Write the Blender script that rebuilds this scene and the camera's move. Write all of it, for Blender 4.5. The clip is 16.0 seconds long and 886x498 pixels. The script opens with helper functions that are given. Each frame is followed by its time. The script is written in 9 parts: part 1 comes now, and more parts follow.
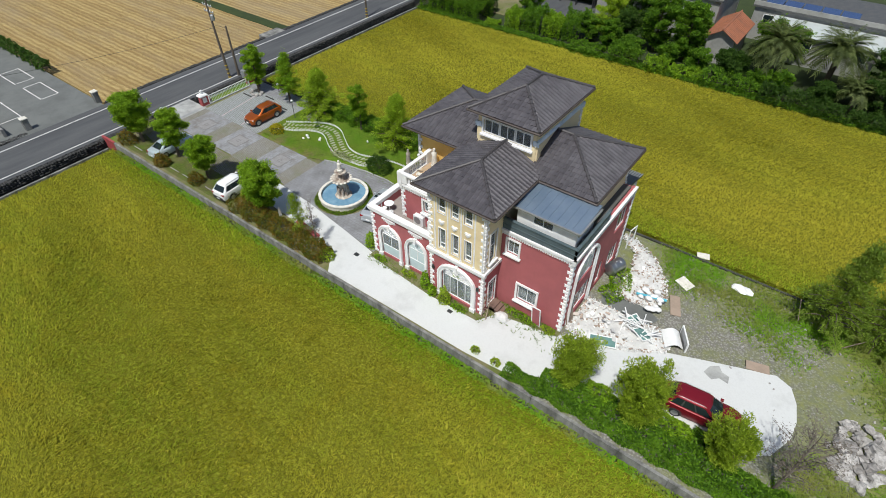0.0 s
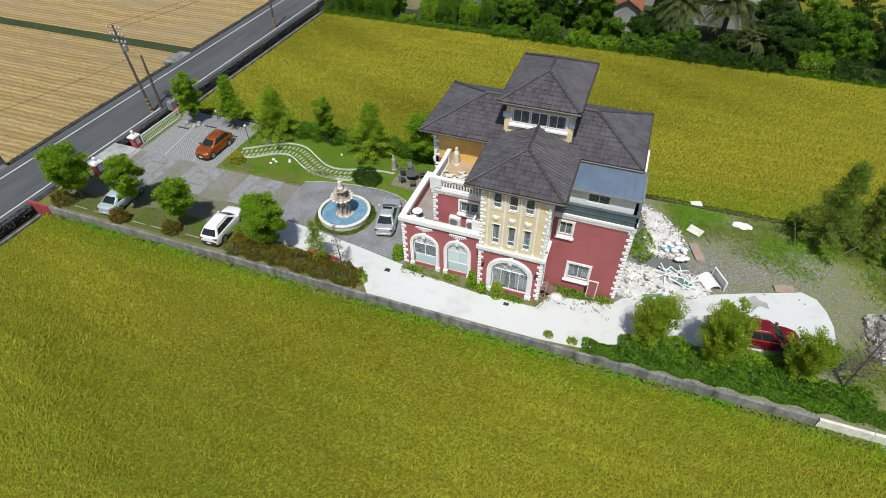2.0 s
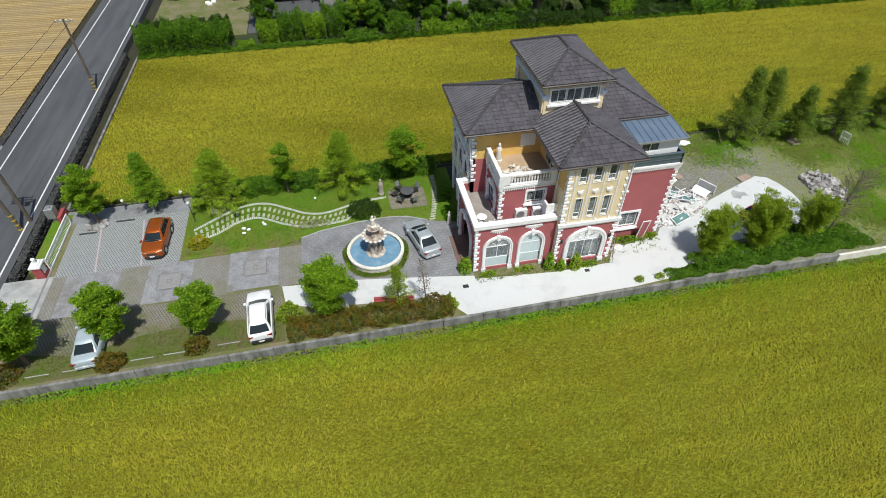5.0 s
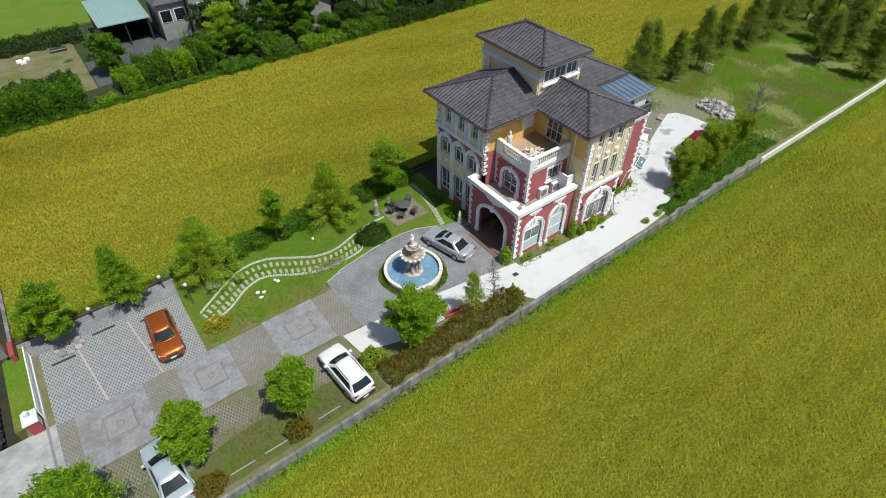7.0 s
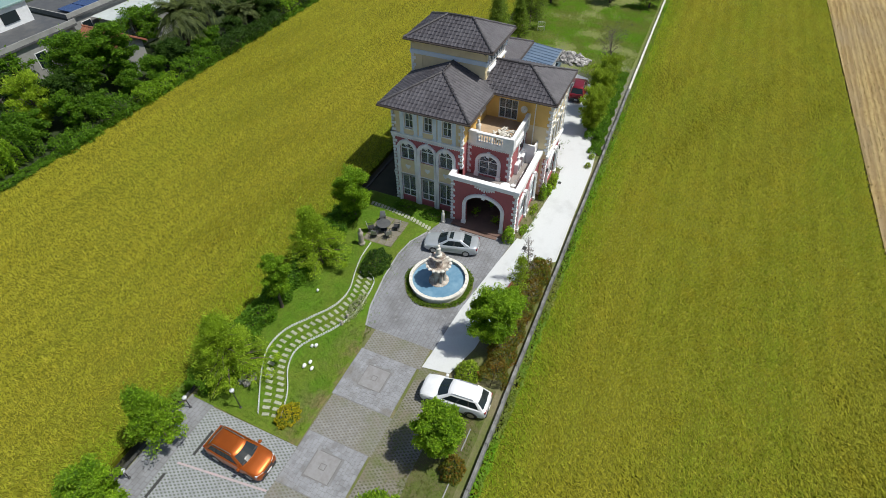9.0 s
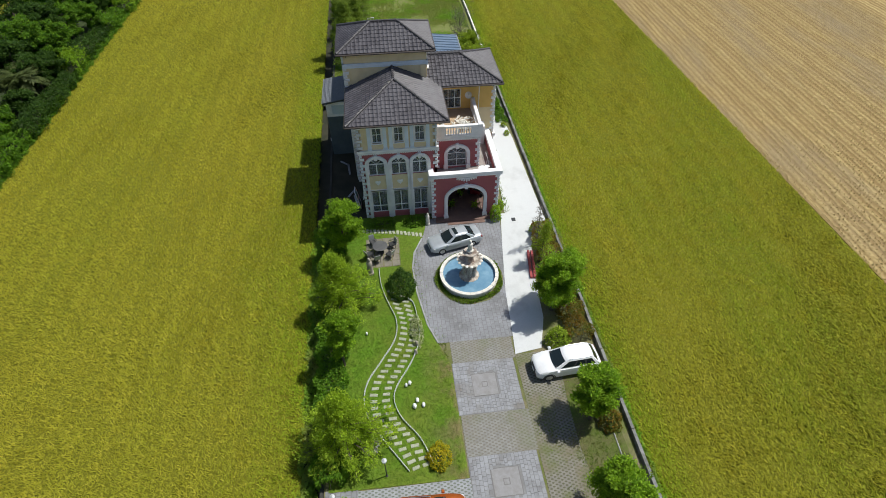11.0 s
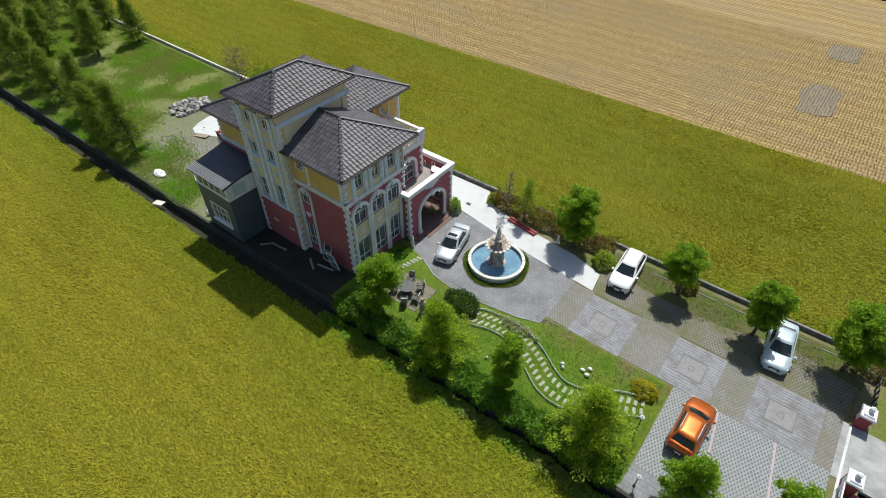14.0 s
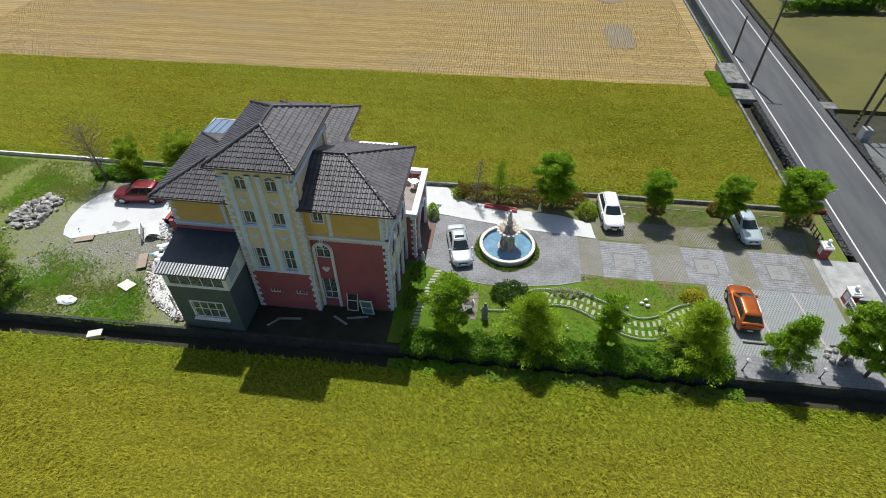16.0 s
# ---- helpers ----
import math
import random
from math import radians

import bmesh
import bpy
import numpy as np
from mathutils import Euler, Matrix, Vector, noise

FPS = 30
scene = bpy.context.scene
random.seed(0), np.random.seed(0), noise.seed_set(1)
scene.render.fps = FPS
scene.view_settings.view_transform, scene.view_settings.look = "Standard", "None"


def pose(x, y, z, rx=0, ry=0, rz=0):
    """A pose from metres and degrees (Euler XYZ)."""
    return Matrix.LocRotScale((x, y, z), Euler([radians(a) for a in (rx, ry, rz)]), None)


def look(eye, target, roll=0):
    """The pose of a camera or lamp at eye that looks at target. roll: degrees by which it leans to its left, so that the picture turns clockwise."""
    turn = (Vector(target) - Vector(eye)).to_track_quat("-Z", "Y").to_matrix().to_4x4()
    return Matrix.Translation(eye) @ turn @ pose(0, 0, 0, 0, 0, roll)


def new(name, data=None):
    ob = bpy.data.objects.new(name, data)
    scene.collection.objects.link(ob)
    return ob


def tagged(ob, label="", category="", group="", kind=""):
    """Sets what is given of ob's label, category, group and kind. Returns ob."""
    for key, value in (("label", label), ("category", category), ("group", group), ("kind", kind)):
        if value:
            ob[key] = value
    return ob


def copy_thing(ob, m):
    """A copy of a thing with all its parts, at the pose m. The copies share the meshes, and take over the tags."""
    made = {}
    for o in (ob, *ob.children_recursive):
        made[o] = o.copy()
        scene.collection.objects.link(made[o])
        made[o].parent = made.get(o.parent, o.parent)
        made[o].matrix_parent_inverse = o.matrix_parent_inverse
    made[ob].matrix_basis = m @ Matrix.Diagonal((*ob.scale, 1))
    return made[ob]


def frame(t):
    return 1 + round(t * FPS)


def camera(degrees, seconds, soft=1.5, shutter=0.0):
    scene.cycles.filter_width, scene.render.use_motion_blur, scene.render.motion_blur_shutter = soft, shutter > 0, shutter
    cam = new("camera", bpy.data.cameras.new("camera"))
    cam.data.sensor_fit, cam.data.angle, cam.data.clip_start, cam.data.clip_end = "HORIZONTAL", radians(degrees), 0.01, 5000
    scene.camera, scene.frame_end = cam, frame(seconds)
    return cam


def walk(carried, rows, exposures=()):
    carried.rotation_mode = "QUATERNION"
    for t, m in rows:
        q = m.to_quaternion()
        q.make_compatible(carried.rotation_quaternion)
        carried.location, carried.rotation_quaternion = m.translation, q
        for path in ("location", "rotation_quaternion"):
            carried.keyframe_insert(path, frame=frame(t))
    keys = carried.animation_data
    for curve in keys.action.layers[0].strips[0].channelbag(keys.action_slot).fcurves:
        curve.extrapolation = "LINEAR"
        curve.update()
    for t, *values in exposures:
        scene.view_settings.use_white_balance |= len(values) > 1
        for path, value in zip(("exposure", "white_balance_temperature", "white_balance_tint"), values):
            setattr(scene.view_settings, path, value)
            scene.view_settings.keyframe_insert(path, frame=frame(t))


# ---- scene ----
cam = camera(78.89, 16.0, soft=0.9)
PATH = [
    (0.0, 0.705, 1.059, 31.191, 46.673, 0.503, 37.304),
    (0.5, -1.587, -0.504, 31.233, 46.502, 0.566, 34.037),
    (1.0, -4.150, -1.915, 31.255, 46.328, 0.618, 29.937),
    (1.5, -6.978, -3.163, 31.264, 46.178, 0.657, 25.157),
    (2.0, -10.049, -4.223, 31.274, 46.060, 0.674, 20.121),
    (2.5, -13.339, -5.069, 31.288, 45.961, 0.653, 15.077),
    (3.0, -16.827, -5.669, 31.296, 45.870, 0.582, 10.042),
    (3.5, -20.509, -5.978, 31.293, 45.812, 0.448, 4.916),
    (4.0, -24.378, -5.953, 31.279, 45.809, 0.257, -0.396),
    (4.5, -28.382, -5.562, 31.253, 45.858, 0.033, -5.929),
    (5.0, -32.444, -4.784, 31.214, 45.944, -0.184, -11.680),
    (5.5, -36.466, -3.609, 31.166, 46.044, -0.352, -17.631),
    (6.0, -40.348, -2.037, 31.116, 46.134, -0.437, -23.777),
    (6.5, -44.001, -0.074, 31.079, 46.192, -0.421, -30.146),
    (7.0, -47.354, 2.264, 31.078, 46.206, -0.317, -36.825),
    (7.5, -50.364, 4.961, 31.134, 46.163, -0.157, -43.913),
    (8.0, -53.007, 8.012, 31.246, 46.057, 0.024, -51.144),
    (8.5, -55.271, 11.426, 31.404, 45.876, 0.191, -58.432),
    (9.0, -57.137, 15.193, 31.585, 45.633, 0.310, -65.851),
    (9.5, -58.570, 19.280, 31.760, 45.358, 0.367, -73.436),
    (10.0, -59.528, 23.618, 31.894, 45.165, 0.363, -81.144),
    (10.5, -59.965, 28.106, 31.968, 45.107, 0.308, -88.924),
    (11.0, -59.840, 32.627, 31.973, 45.196, 0.216, -96.720),
    (11.5, -59.120, 37.058, 31.913, 45.409, 0.104, -104.480),
    (12.0, -57.794, 41.285, 31.800, 45.696, -0.008, -112.160),
    (12.5, -55.874, 45.214, 31.656, 45.996, -0.099, -119.723),
    (13.0, -53.403, 48.784, 31.509, 46.242, -0.147, -127.151),
    (13.5, -50.440, 51.960, 31.382, 46.445, -0.154, -134.581),
    (14.0, -47.042, 54.713, 31.295, 46.588, -0.131, -142.116),
    (14.5, -43.251, 57.006, 31.253, 46.656, -0.096, -149.747),
    (15.0, -39.112, 58.801, 31.243, 46.653, -0.067, -157.441),
    (15.5, -34.672, 60.073, 31.242, 46.618, -0.059, -165.190),
    (16.0, -29.963, 60.813, 31.237, 46.587, -0.078, -173.022),
]
walk(cam, [(t, pose(x, y, z, rx, ry, rz)) for t, x, y, z, rx, ry, rz in PATH],
     [(0.0, -0.22), (3.5, -0.18), (9.0, -0.16), (12.5, -0.12), (13.5, -0.1), (14.5, -0.05), (16.0, 0.0)])

# ---- light ----
TO_SUN = Vector((0.114, -0.50, 1.0)).normalized()
sun = new("sun", bpy.data.lights.new("sun", "SUN"))
sun.data.energy, sun.data.angle, sun.data.color = 4.85, radians(0.55), (0.98, 0.965, 0.90)
sun.matrix_world = look((0, 0, 80), Vector((0, 0, 80)) - TO_SUN)
world = bpy.data.worlds.new("sky")
scene.world = world
world.use_nodes = True
wn = world.node_tree.nodes
sky = wn.new("ShaderNodeTexSky")
sky.sky_type, sky.sun_disc = "NISHITA", False
sky.sun_elevation = math.asin(TO_SUN.z)
sky.sun_rotation = math.atan2(TO_SUN.x, TO_SUN.y)
sky.air_density, sky.dust_density = 1.0, 1.5
world.node_tree.links.new(sky.outputs[0], wn["Background"].inputs[0])
wn["Background"].inputs[1].default_value = 0.10


# ---- materials ----
def rgba(c):
    return (c[0], c[1], c[2], 1.0)


class Nodes:
    """A small builder for one node material."""

    def __init__(self, name):
        self.m = bpy.data.materials.new(name)
        self.m.use_nodes = True
        self.t = self.m.node_tree
        self.b = self.t.nodes["Principled BSDF"]
        self.pos = self.t.nodes.new("ShaderNodeNewGeometry").outputs["Position"]

    def put(self, socket, value):
        if hasattr(value, "is_output"):
            self.t.links.new(value, socket)
        else:
            socket.default_value = value

    def scaled(self, sx, sy, sz, turn=0.0):
        n = self.t.nodes.new("ShaderNodeMapping")
        n.inputs["Scale"].default_value = (sx, sy, sz)
        n.inputs["Rotation"].default_value = (0, 0, turn)
        self.t.links.new(self.pos, n.inputs["Vector"])
        return n.outputs[0]

    def noise(self, scale, detail=3.0, rough=0.55, vec=None):
        n = self.t.nodes.new("ShaderNodeTexNoise")
        n.inputs["Scale"].default_value, n.inputs["Detail"].default_value, n.inputs["Roughness"].default_value = scale, detail, rough
        self.t.links.new(vec or self.pos, n.inputs["Vector"])
        return n.outputs[0]

    def voronoi(self, scale, feature="F1", vec=None, out=0, chance=1.0):
        n = self.t.nodes.new("ShaderNodeTexVoronoi")
        n.feature = feature
        n.inputs["Scale"].default_value, n.inputs["Randomness"].default_value = scale, chance
        self.t.links.new(vec or self.pos, n.inputs["Vector"])
        return n.outputs[out]

    def brick(self, bw, bh, mortar, vec=None):
        n = self.t.nodes.new("ShaderNodeTexBrick")
        n.inputs["Scale"].default_value, n.inputs["Brick Width"].default_value, n.inputs["Row Height"].default_value = 1.0, bw, bh
        n.inputs["Mortar Size"].default_value = mortar
        n.inputs["Color1"].default_value, n.inputs["Color2"].default_value, n.inputs["Mortar"].default_value = (1, 1, 1, 1), (0.6, 0.6, 0.6, 1), (0, 0, 0, 1)
        self.t.links.new(vec or self.pos, n.inputs["Vector"])
        return n.outputs[0]

    def wave(self, scale, distort, axis="Y", vec=None):
        n = self.t.nodes.new("ShaderNodeTexWave")
        n.bands_direction = axis
        n.inputs["Scale"].default_value, n.inputs["Distortion"].default_value, n.inputs["Detail"].default_value = scale, distort, 2.0
        n.inputs["Detail Scale"].default_value = 1.5
        self.t.links.new(vec or self.pos, n.inputs["Vector"])
        return n.outputs["Fac"]

    def ramp(self, fac, lo, hi):
        n = self.t.nodes.new("ShaderNodeMapRange")
        n.inputs["From Min"].default_value, n.inputs["From Max"].default_value = lo, hi
        self.t.links.new(fac, n.inputs["Value"])
        return n.outputs[0]

    def mix(self, fac, a, b, mode="MIX"):
        n = self.t.nodes.new("ShaderNodeMix")
        n.data_type, n.blend_type = "RGBA", mode
        self.put(n.inputs[0], fac)
        self.put(n.inputs[6], a if hasattr(a, "is_output") else rgba(a))
        self.put(n.inputs[7], b if hasattr(b, "is_output") else rgba(b))
        return n.outputs[2]

    def math(self, op, a, b=0.0):
        n = self.t.nodes.new("ShaderNodeMath")
        n.operation = op
        self.put(n.inputs[0], a)
        self.put(n.inputs[1], b)
        return n.outputs[0]

    def random(self):
        return self.t.nodes.new("ShaderNodeObjectInfo").outputs["Random"]

    def island(self):
        return self.t.nodes.new("ShaderNodeNewGeometry").outputs["Random Per Island"]

    def axis(self, k):
        n = self.t.nodes.new("ShaderNodeSeparateXYZ")
        self.t.links.new(self.pos, n.inputs[0])
        return n.outputs[k]

    def done(self, color, rough=0.8, bump=None, strength=0.3, distance=0.02, metal=0.0, spec=None, coat=0.0):
        self.put(self.b.inputs["Base Color"], color if hasattr(color, "is_output") else rgba(color))
        self.put(self.b.inputs["Roughness"], rough)
        self.b.inputs["Metallic"].default_value = metal
        if spec is not None:
            self.b.inputs["Specular IOR Level"].default_value = spec
        self.b.inputs["Coat Weight"].default_value = coat
        if bump is not None:
            n = self.t.nodes.new("ShaderNodeBump")
            n.inputs["Strength"].default_value, n.inputs["Distance"].default_value = strength, distance
            self.t.links.new(bump, n.inputs["Height"])
            self.t.links.new(n.outputs[0], self.b.inputs["Normal"])
        return self.m


def leafy(n, col, glow, share=0.4):
    """Lets part of the light through a leaf, as thin green leaves do."""
    tr = n.t.nodes.new("ShaderNodeBsdfTranslucent")
    n.put(tr.inputs["Color"], n.mix(0.5, col, glow))
    mx = n.t.nodes.new("ShaderNodeMixShader")
    mx.inputs[0].default_value = share
    n.t.links.new(n.b.outputs[0], mx.inputs[1])
    n.t.links.new(tr.outputs[0], mx.inputs[2])
    n.t.links.new(mx.outputs[0], n.t.nodes["Material Output"].inputs["Surface"])


def plain(name, c, dark, grain=8.0, stain=0.7, rough=0.8, bump=0.25, metal=0.0, spec=None, coat=0.0, amount=0.5):
    """A worn surface of one colour: fine grain and broad stains towards a darker tone."""
    n = Nodes(name)
    g, s = n.noise(grain, 4), n.noise(stain, 5, 0.65)
    col = n.mix(n.ramp(s, 0.42, 0.75), c, dark)
    col = n.mix(n.math("MULTIPLY", n.ramp(g, 0.35, 0.7), amount * 0.6), col, dark)
    return n.done(col, rough, g if bump else None, bump, 0.015, metal, spec, coat)


def make_materials():
    mm = {}
    # standing rice: ripe yellow-green with greener drifts and fine streaks, shade between clumps painted in
    for key, tuft in (("rice", False), ("rice_tuft", True)):
        n = Nodes(key)
        drift = n.noise(0.075, 5, 0.62, n.scaled(0.35, 1.5, 1.0))
        rim = n.math("ADD", n.math("MULTIPLY", n.ramp(n.axis(1), 43.5, 39.5), n.ramp(n.axis(1), 38.0, 39.0)), n.math("MULTIPLY", n.ramp(n.axis(1), 16.0, 18.4), n.ramp(n.axis(1), 21.0, 20.0)))
        rim = n.math("MULTIPLY", n.math("MINIMUM", rim, 1.0), n.ramp(n.noise(0.35, 4, 0.6), 0.25, 0.5))
        patch = n.noise(0.5, 4, 0.6)
        fine = n.noise(4.5, 5, 0.75, n.scaled(1.0, 1.7, 1.0))
        col = n.mix(n.ramp(drift, 0.35, 0.66), (0.455, 0.435, 0.045), (0.30, 0.39, 0.032))
        col = n.mix(n.math("MULTIPLY", n.ramp(patch, 0.48, 0.75), 0.5), col, (0.43, 0.335, 0.022))
        col = n.mix(n.math("MULTIPLY", n.ramp(n.axis(1), 43.0, 47.0), 0.5), col, (0.54, 0.47, 0.05))
        col = n.mix(n.math("MULTIPLY", rim, 0.85), col, (0.19, 0.40, 0.012))
        if tuft:
            r = n.island()
            clump_shade = n.math("ADD", n.math("MULTIPLY", n.noise(4.2, 3, 0.7, n.scaled(1.0, 1.35, 1.0)), 0.8), n.math("MULTIPLY", n.wave(0.16, 3.0, "Y"), 0.2))
            # low noise darkens the leaves, painting shade into gaps between clumps
            col = n.mix(n.math("MULTIPLY", n.ramp(clump_shade, 0.60, 0.38), 0.36), col, n.mix(n.ramp(n.noise(0.12, 4, 0.6), 0.4, 0.6), (0.13, 0.115, 0.012), (0.085, 0.125, 0.008)))
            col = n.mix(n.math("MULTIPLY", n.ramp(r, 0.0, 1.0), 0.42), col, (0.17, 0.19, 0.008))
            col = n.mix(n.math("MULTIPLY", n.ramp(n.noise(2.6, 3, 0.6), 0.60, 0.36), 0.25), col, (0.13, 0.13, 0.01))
            col = n.mix(n.math("MULTIPLY", n.ramp(r, 0.70, 1.0), 0.65), col, (0.66, 0.58, 0.08))
            mm[key] = n.done(col, 0.75, spec=0.12)
            leafy(n, col, (0.66, 0.62, 0.05), 0.43)
        else:
            # canopy base darkened by noise, as painted shade beneath the leaves
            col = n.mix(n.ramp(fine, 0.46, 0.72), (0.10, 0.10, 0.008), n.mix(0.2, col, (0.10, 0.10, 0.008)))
            mm[key] = n.done(col, 0.85, fine, 0.4, 0.08, spec=0.08)
    mm["dull_field"] = plain("dull_field", (0.115, 0.112, 0.024), (0.075, 0.072, 0.02), 3.0, 0.08, 0.95, 0.6)
    mm["verge"] = plain("verge", (0.035, 0.055, 0.012), (0.016, 0.028, 0.007), 4.0, 0.3, 0.95, 0.5)
    mm["wet_straw"] = plain("wet_straw", (0.185, 0.16, 0.12), (0.26, 0.21, 0.125), 4.0, 0.6, 0.9, 0.5)
    n = Nodes("ditch_water")
    mm["ditch_water"] = n.done(n.mix(n.ramp(n.noise(0.8, 4), 0.4, 0.65), (0.02, 0.03, 0.028), (0.045, 0.055, 0.04)), 0.12, n.noise(3.0, 2), 0.05, 0.02)
    # harvested stubble, rows along x
    n = Nodes("stubble")
    row = n.math("ADD", n.math("MULTIPLY", n.wave(0.42, 2.2, "Y"), 0.6), n.math("MULTIPLY", n.wave(0.11, 3.5, "Y"), 0.4))
    tooth = n.noise(2.2, 4, 0.7, n.scaled(2.4, 1.0, 1.0))
    broad = n.noise(0.07, 5, 0.65, n.scaled(0.5, 1.6, 1.0))
    col = n.mix(n.ramp(row, 0.25, 0.85), (0.29, 0.205, 0.09), (0.47, 0.365, 0.165))
    col = n.mix(n.ramp(tooth, 0.35, 0.66), n.mix(0.6, col, (0.20, 0.13, 0.055)), col)
    col = n.mix(n.math("MULTIPLY", n.ramp(broad, 0.46, 0.66), 0.75), col, (0.27, 0.215, 0.135))
    mm["stubble"] = n.done(col, 0.95, row, 0.6, 0.12, spec=0.1)
    n = Nodes("straw")
    col = n.mix(n.ramp(n.noise(0.3, 4), 0.35, 0.65), (0.42, 0.335, 0.165), (0.32, 0.245, 0.115))
    col = n.mix(n.math("MULTIPLY", n.ramp(n.noise(0.07, 5, 0.65, n.scaled(0.5, 1.6, 1.0)), 0.46, 0.66), 0.6), col, (0.30, 0.245, 0.155))
    mm["straw"] = n.done(col, 0.9, spec=0.1)
    leafy(n, col, (0.50, 0.38, 0.17), 0.45)
    # soil and water at the bottom of ditches; its dark tone also paints shade behind the house
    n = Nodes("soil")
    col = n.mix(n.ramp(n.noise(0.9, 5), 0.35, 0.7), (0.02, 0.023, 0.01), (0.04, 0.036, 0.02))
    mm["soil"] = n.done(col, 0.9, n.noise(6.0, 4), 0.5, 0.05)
    # lawn
    for key, tuft in (("lawn", False), ("grass", True)):
        n = Nodes(key)
        a, b = n.noise(0.35, 5, 0.65), n.noise(5.0, 4, 0.7)
        col = n.mix(n.ramp(a, 0.38, 0.66), (0.105, 0.215, 0.012), (0.16, 0.215, 0.026))
        bare = n.math("MULTIPLY", n.math("MULTIPLY", n.ramp(n.axis(1), 32.0, 30.0), n.ramp(n.axis(0), -37.0, -38.5)), n.ramp(n.noise(0.6, 5, 0.65), 0.42, 0.58))
        col = n.mix(n.math("MULTIPLY", bare, 0.85), col, (0.22, 0.165, 0.085))
        if tuft:
            col = n.mix(n.math("MULTIPLY", n.island(), 0.7), col, (0.05, 0.10, 0.012))
            mm[key] = n.done(col, 0.7, spec=0.15)
            leafy(n, col, (0.28, 0.42, 0.02))
        else:
            col = n.mix(n.ramp(b, 0.4, 0.65), n.mix(0.45, col, (0.05, 0.075, 0.012)), col)
            mm[key] = n.done(col, 0.9, b, 0.6, 0.05, spec=0.2)
    n = Nodes("bay_turf")
    a, b = n.noise(0.5, 6, 0.65), n.noise(6.0, 4, 0.7)
    col = n.mix(n.ramp(a, 0.36, 0.62), (0.085, 0.135, 0.017), (0.135, 0.115, 0.06))
    col = n.mix(n.math("MULTIPLY", n.ramp(b, 0.42, 0.66), 0.6), col, (0.07, 0.085, 0.02))
    mm["bay_turf"] = n.done(col, 0.9, b, 0.6, 0.04, spec=0.2)
    n = Nodes("weed_grass")
    col = n.mix(n.ramp(n.noise(0.22, 5, 0.65), 0.42, 0.58), (0.20, 0.42, 0.022), (0.27, 0.31, 0.075))
    col = n.mix(n.math("MULTIPLY", n.island(), 0.5), col, (0.12, 0.23, 0.016))
    col = n.mix(n.math("MULTIPLY", n.ramp(n.noise(0.3, 5, 0.65), 0.48, 0.68), 0.6), col, (0.34, 0.31, 0.10))
    mm["weed_grass"] = n.done(col, 0.7, spec=0.15)
    leafy(n, col, (0.32, 0.44, 0.03), 0.45)
    # rough ground at the back: gravel, grey dust and weeds
    n = Nodes("waste_ground")
    a, b, c = n.noise(0.28, 6, 0.68), n.noise(1.6, 6, 0.75), n.voronoi(7.0)
    stone = n.mix(n.ramp(c, 0.1, 0.6), (0.33, 0.325, 0.30), (0.17, 0.165, 0.145))
    east = n.math("ADD", n.math("MULTIPLY", n.ramp(n.axis(0), 6.0, 18.0), 0.34), n.math("MULTIPLY", n.ramp(n.axis(1), 33.5, 36.5), 0.12))
    weed = n.ramp(n.math("ADD", n.math("ADD", n.math("MULTIPLY", a, 0.5), n.math("MULTIPLY", b, 0.6)), east), 0.50, 0.74)
    col = n.mix(weed, stone, n.mix(n.ramp(b, 0.3, 0.7), (0.11, 0.155, 0.028), (0.22, 0.225, 0.085)))
    mm["waste_ground"] = n.done(col, 0.95, n.math("ADD", b, c), 0.6, 0.06, spec=0.2)
    # yard soil with moss
    n = Nodes("yard_soil")
    a, b = n.noise(0.5, 5, 0.65), n.noise(7.0, 4, 0.7)
    col = n.mix(n.ramp(a, 0.38, 0.62), (0.115, 0.14, 0.03), (0.20, 0.175, 0.10))
    col = n.mix(n.math("MULTIPLY", n.ramp(b, 0.45, 0.7), 0.6), col, (0.08, 0.075, 0.035))
    mm["yard_soil"] = n.done(col, 0.95, b, 0.4, 0.03)
    # asphalt
    n = Nodes("asphalt")
    a, b = n.noise(0.25, 5, 0.6, n.scaled(3.0, 0.35, 1.0)), n.noise(22.0, 3)
    col = n.mix(n.ramp(a, 0.38, 0.68), (0.062, 0.066, 0.072), (0.10, 0.104, 0.108))
    col = n.mix(n.math("MULTIPLY", n.ramp(b, 0.4, 0.7), 0.35), col, (0.045, 0.047, 0.05))
    mm["asphalt"] = n.done(col, 0.85, b, 0.3, 0.01)
    mm["old_asphalt"] = plain("old_asphalt", (0.15, 0.16, 0.155), (0.095, 0.10, 0.098), 14.0, 0.35, 0.9, 0.3)
    mm["line_paint"] = plain("line_paint", (0.72, 0.72, 0.70), (0.42, 0.42, 0.42), 9.0, 1.6, 0.7, 0.1)
    mm["pink_paint"] = plain("pink_paint", (0.46, 0.35, 0.36), (0.36, 0.34, 0.34), 6.0, 1.2, 0.8, 0.1)
    # sunlit white concrete drive, with faint dust clouds
    n = Nodes("white_concrete")
    a, b = n.noise(0.35, 6, 0.65), n.noise(9.0, 4)
    col = n.mix(n.ramp(a, 0.52, 0.74), (0.575, 0.59, 0.59), (0.45, 0.46, 0.46))
    col = n.mix(n.math("MULTIPLY", n.ramp(b, 0.45, 0.75), 0.25), col, (0.42, 0.425, 0.42))
    mm["white_concrete"] = n.done(col, 0.9, b, 0.2, 0.01)
    n = Nodes("grey_concrete")
    a, b = n.noise(0.7, 6, 0.7), n.noise(12.0, 4)
    col = n.mix(n.ramp(a, 0.38, 0.68), (0.40, 0.41, 0.40), (0.24, 0.245, 0.24))
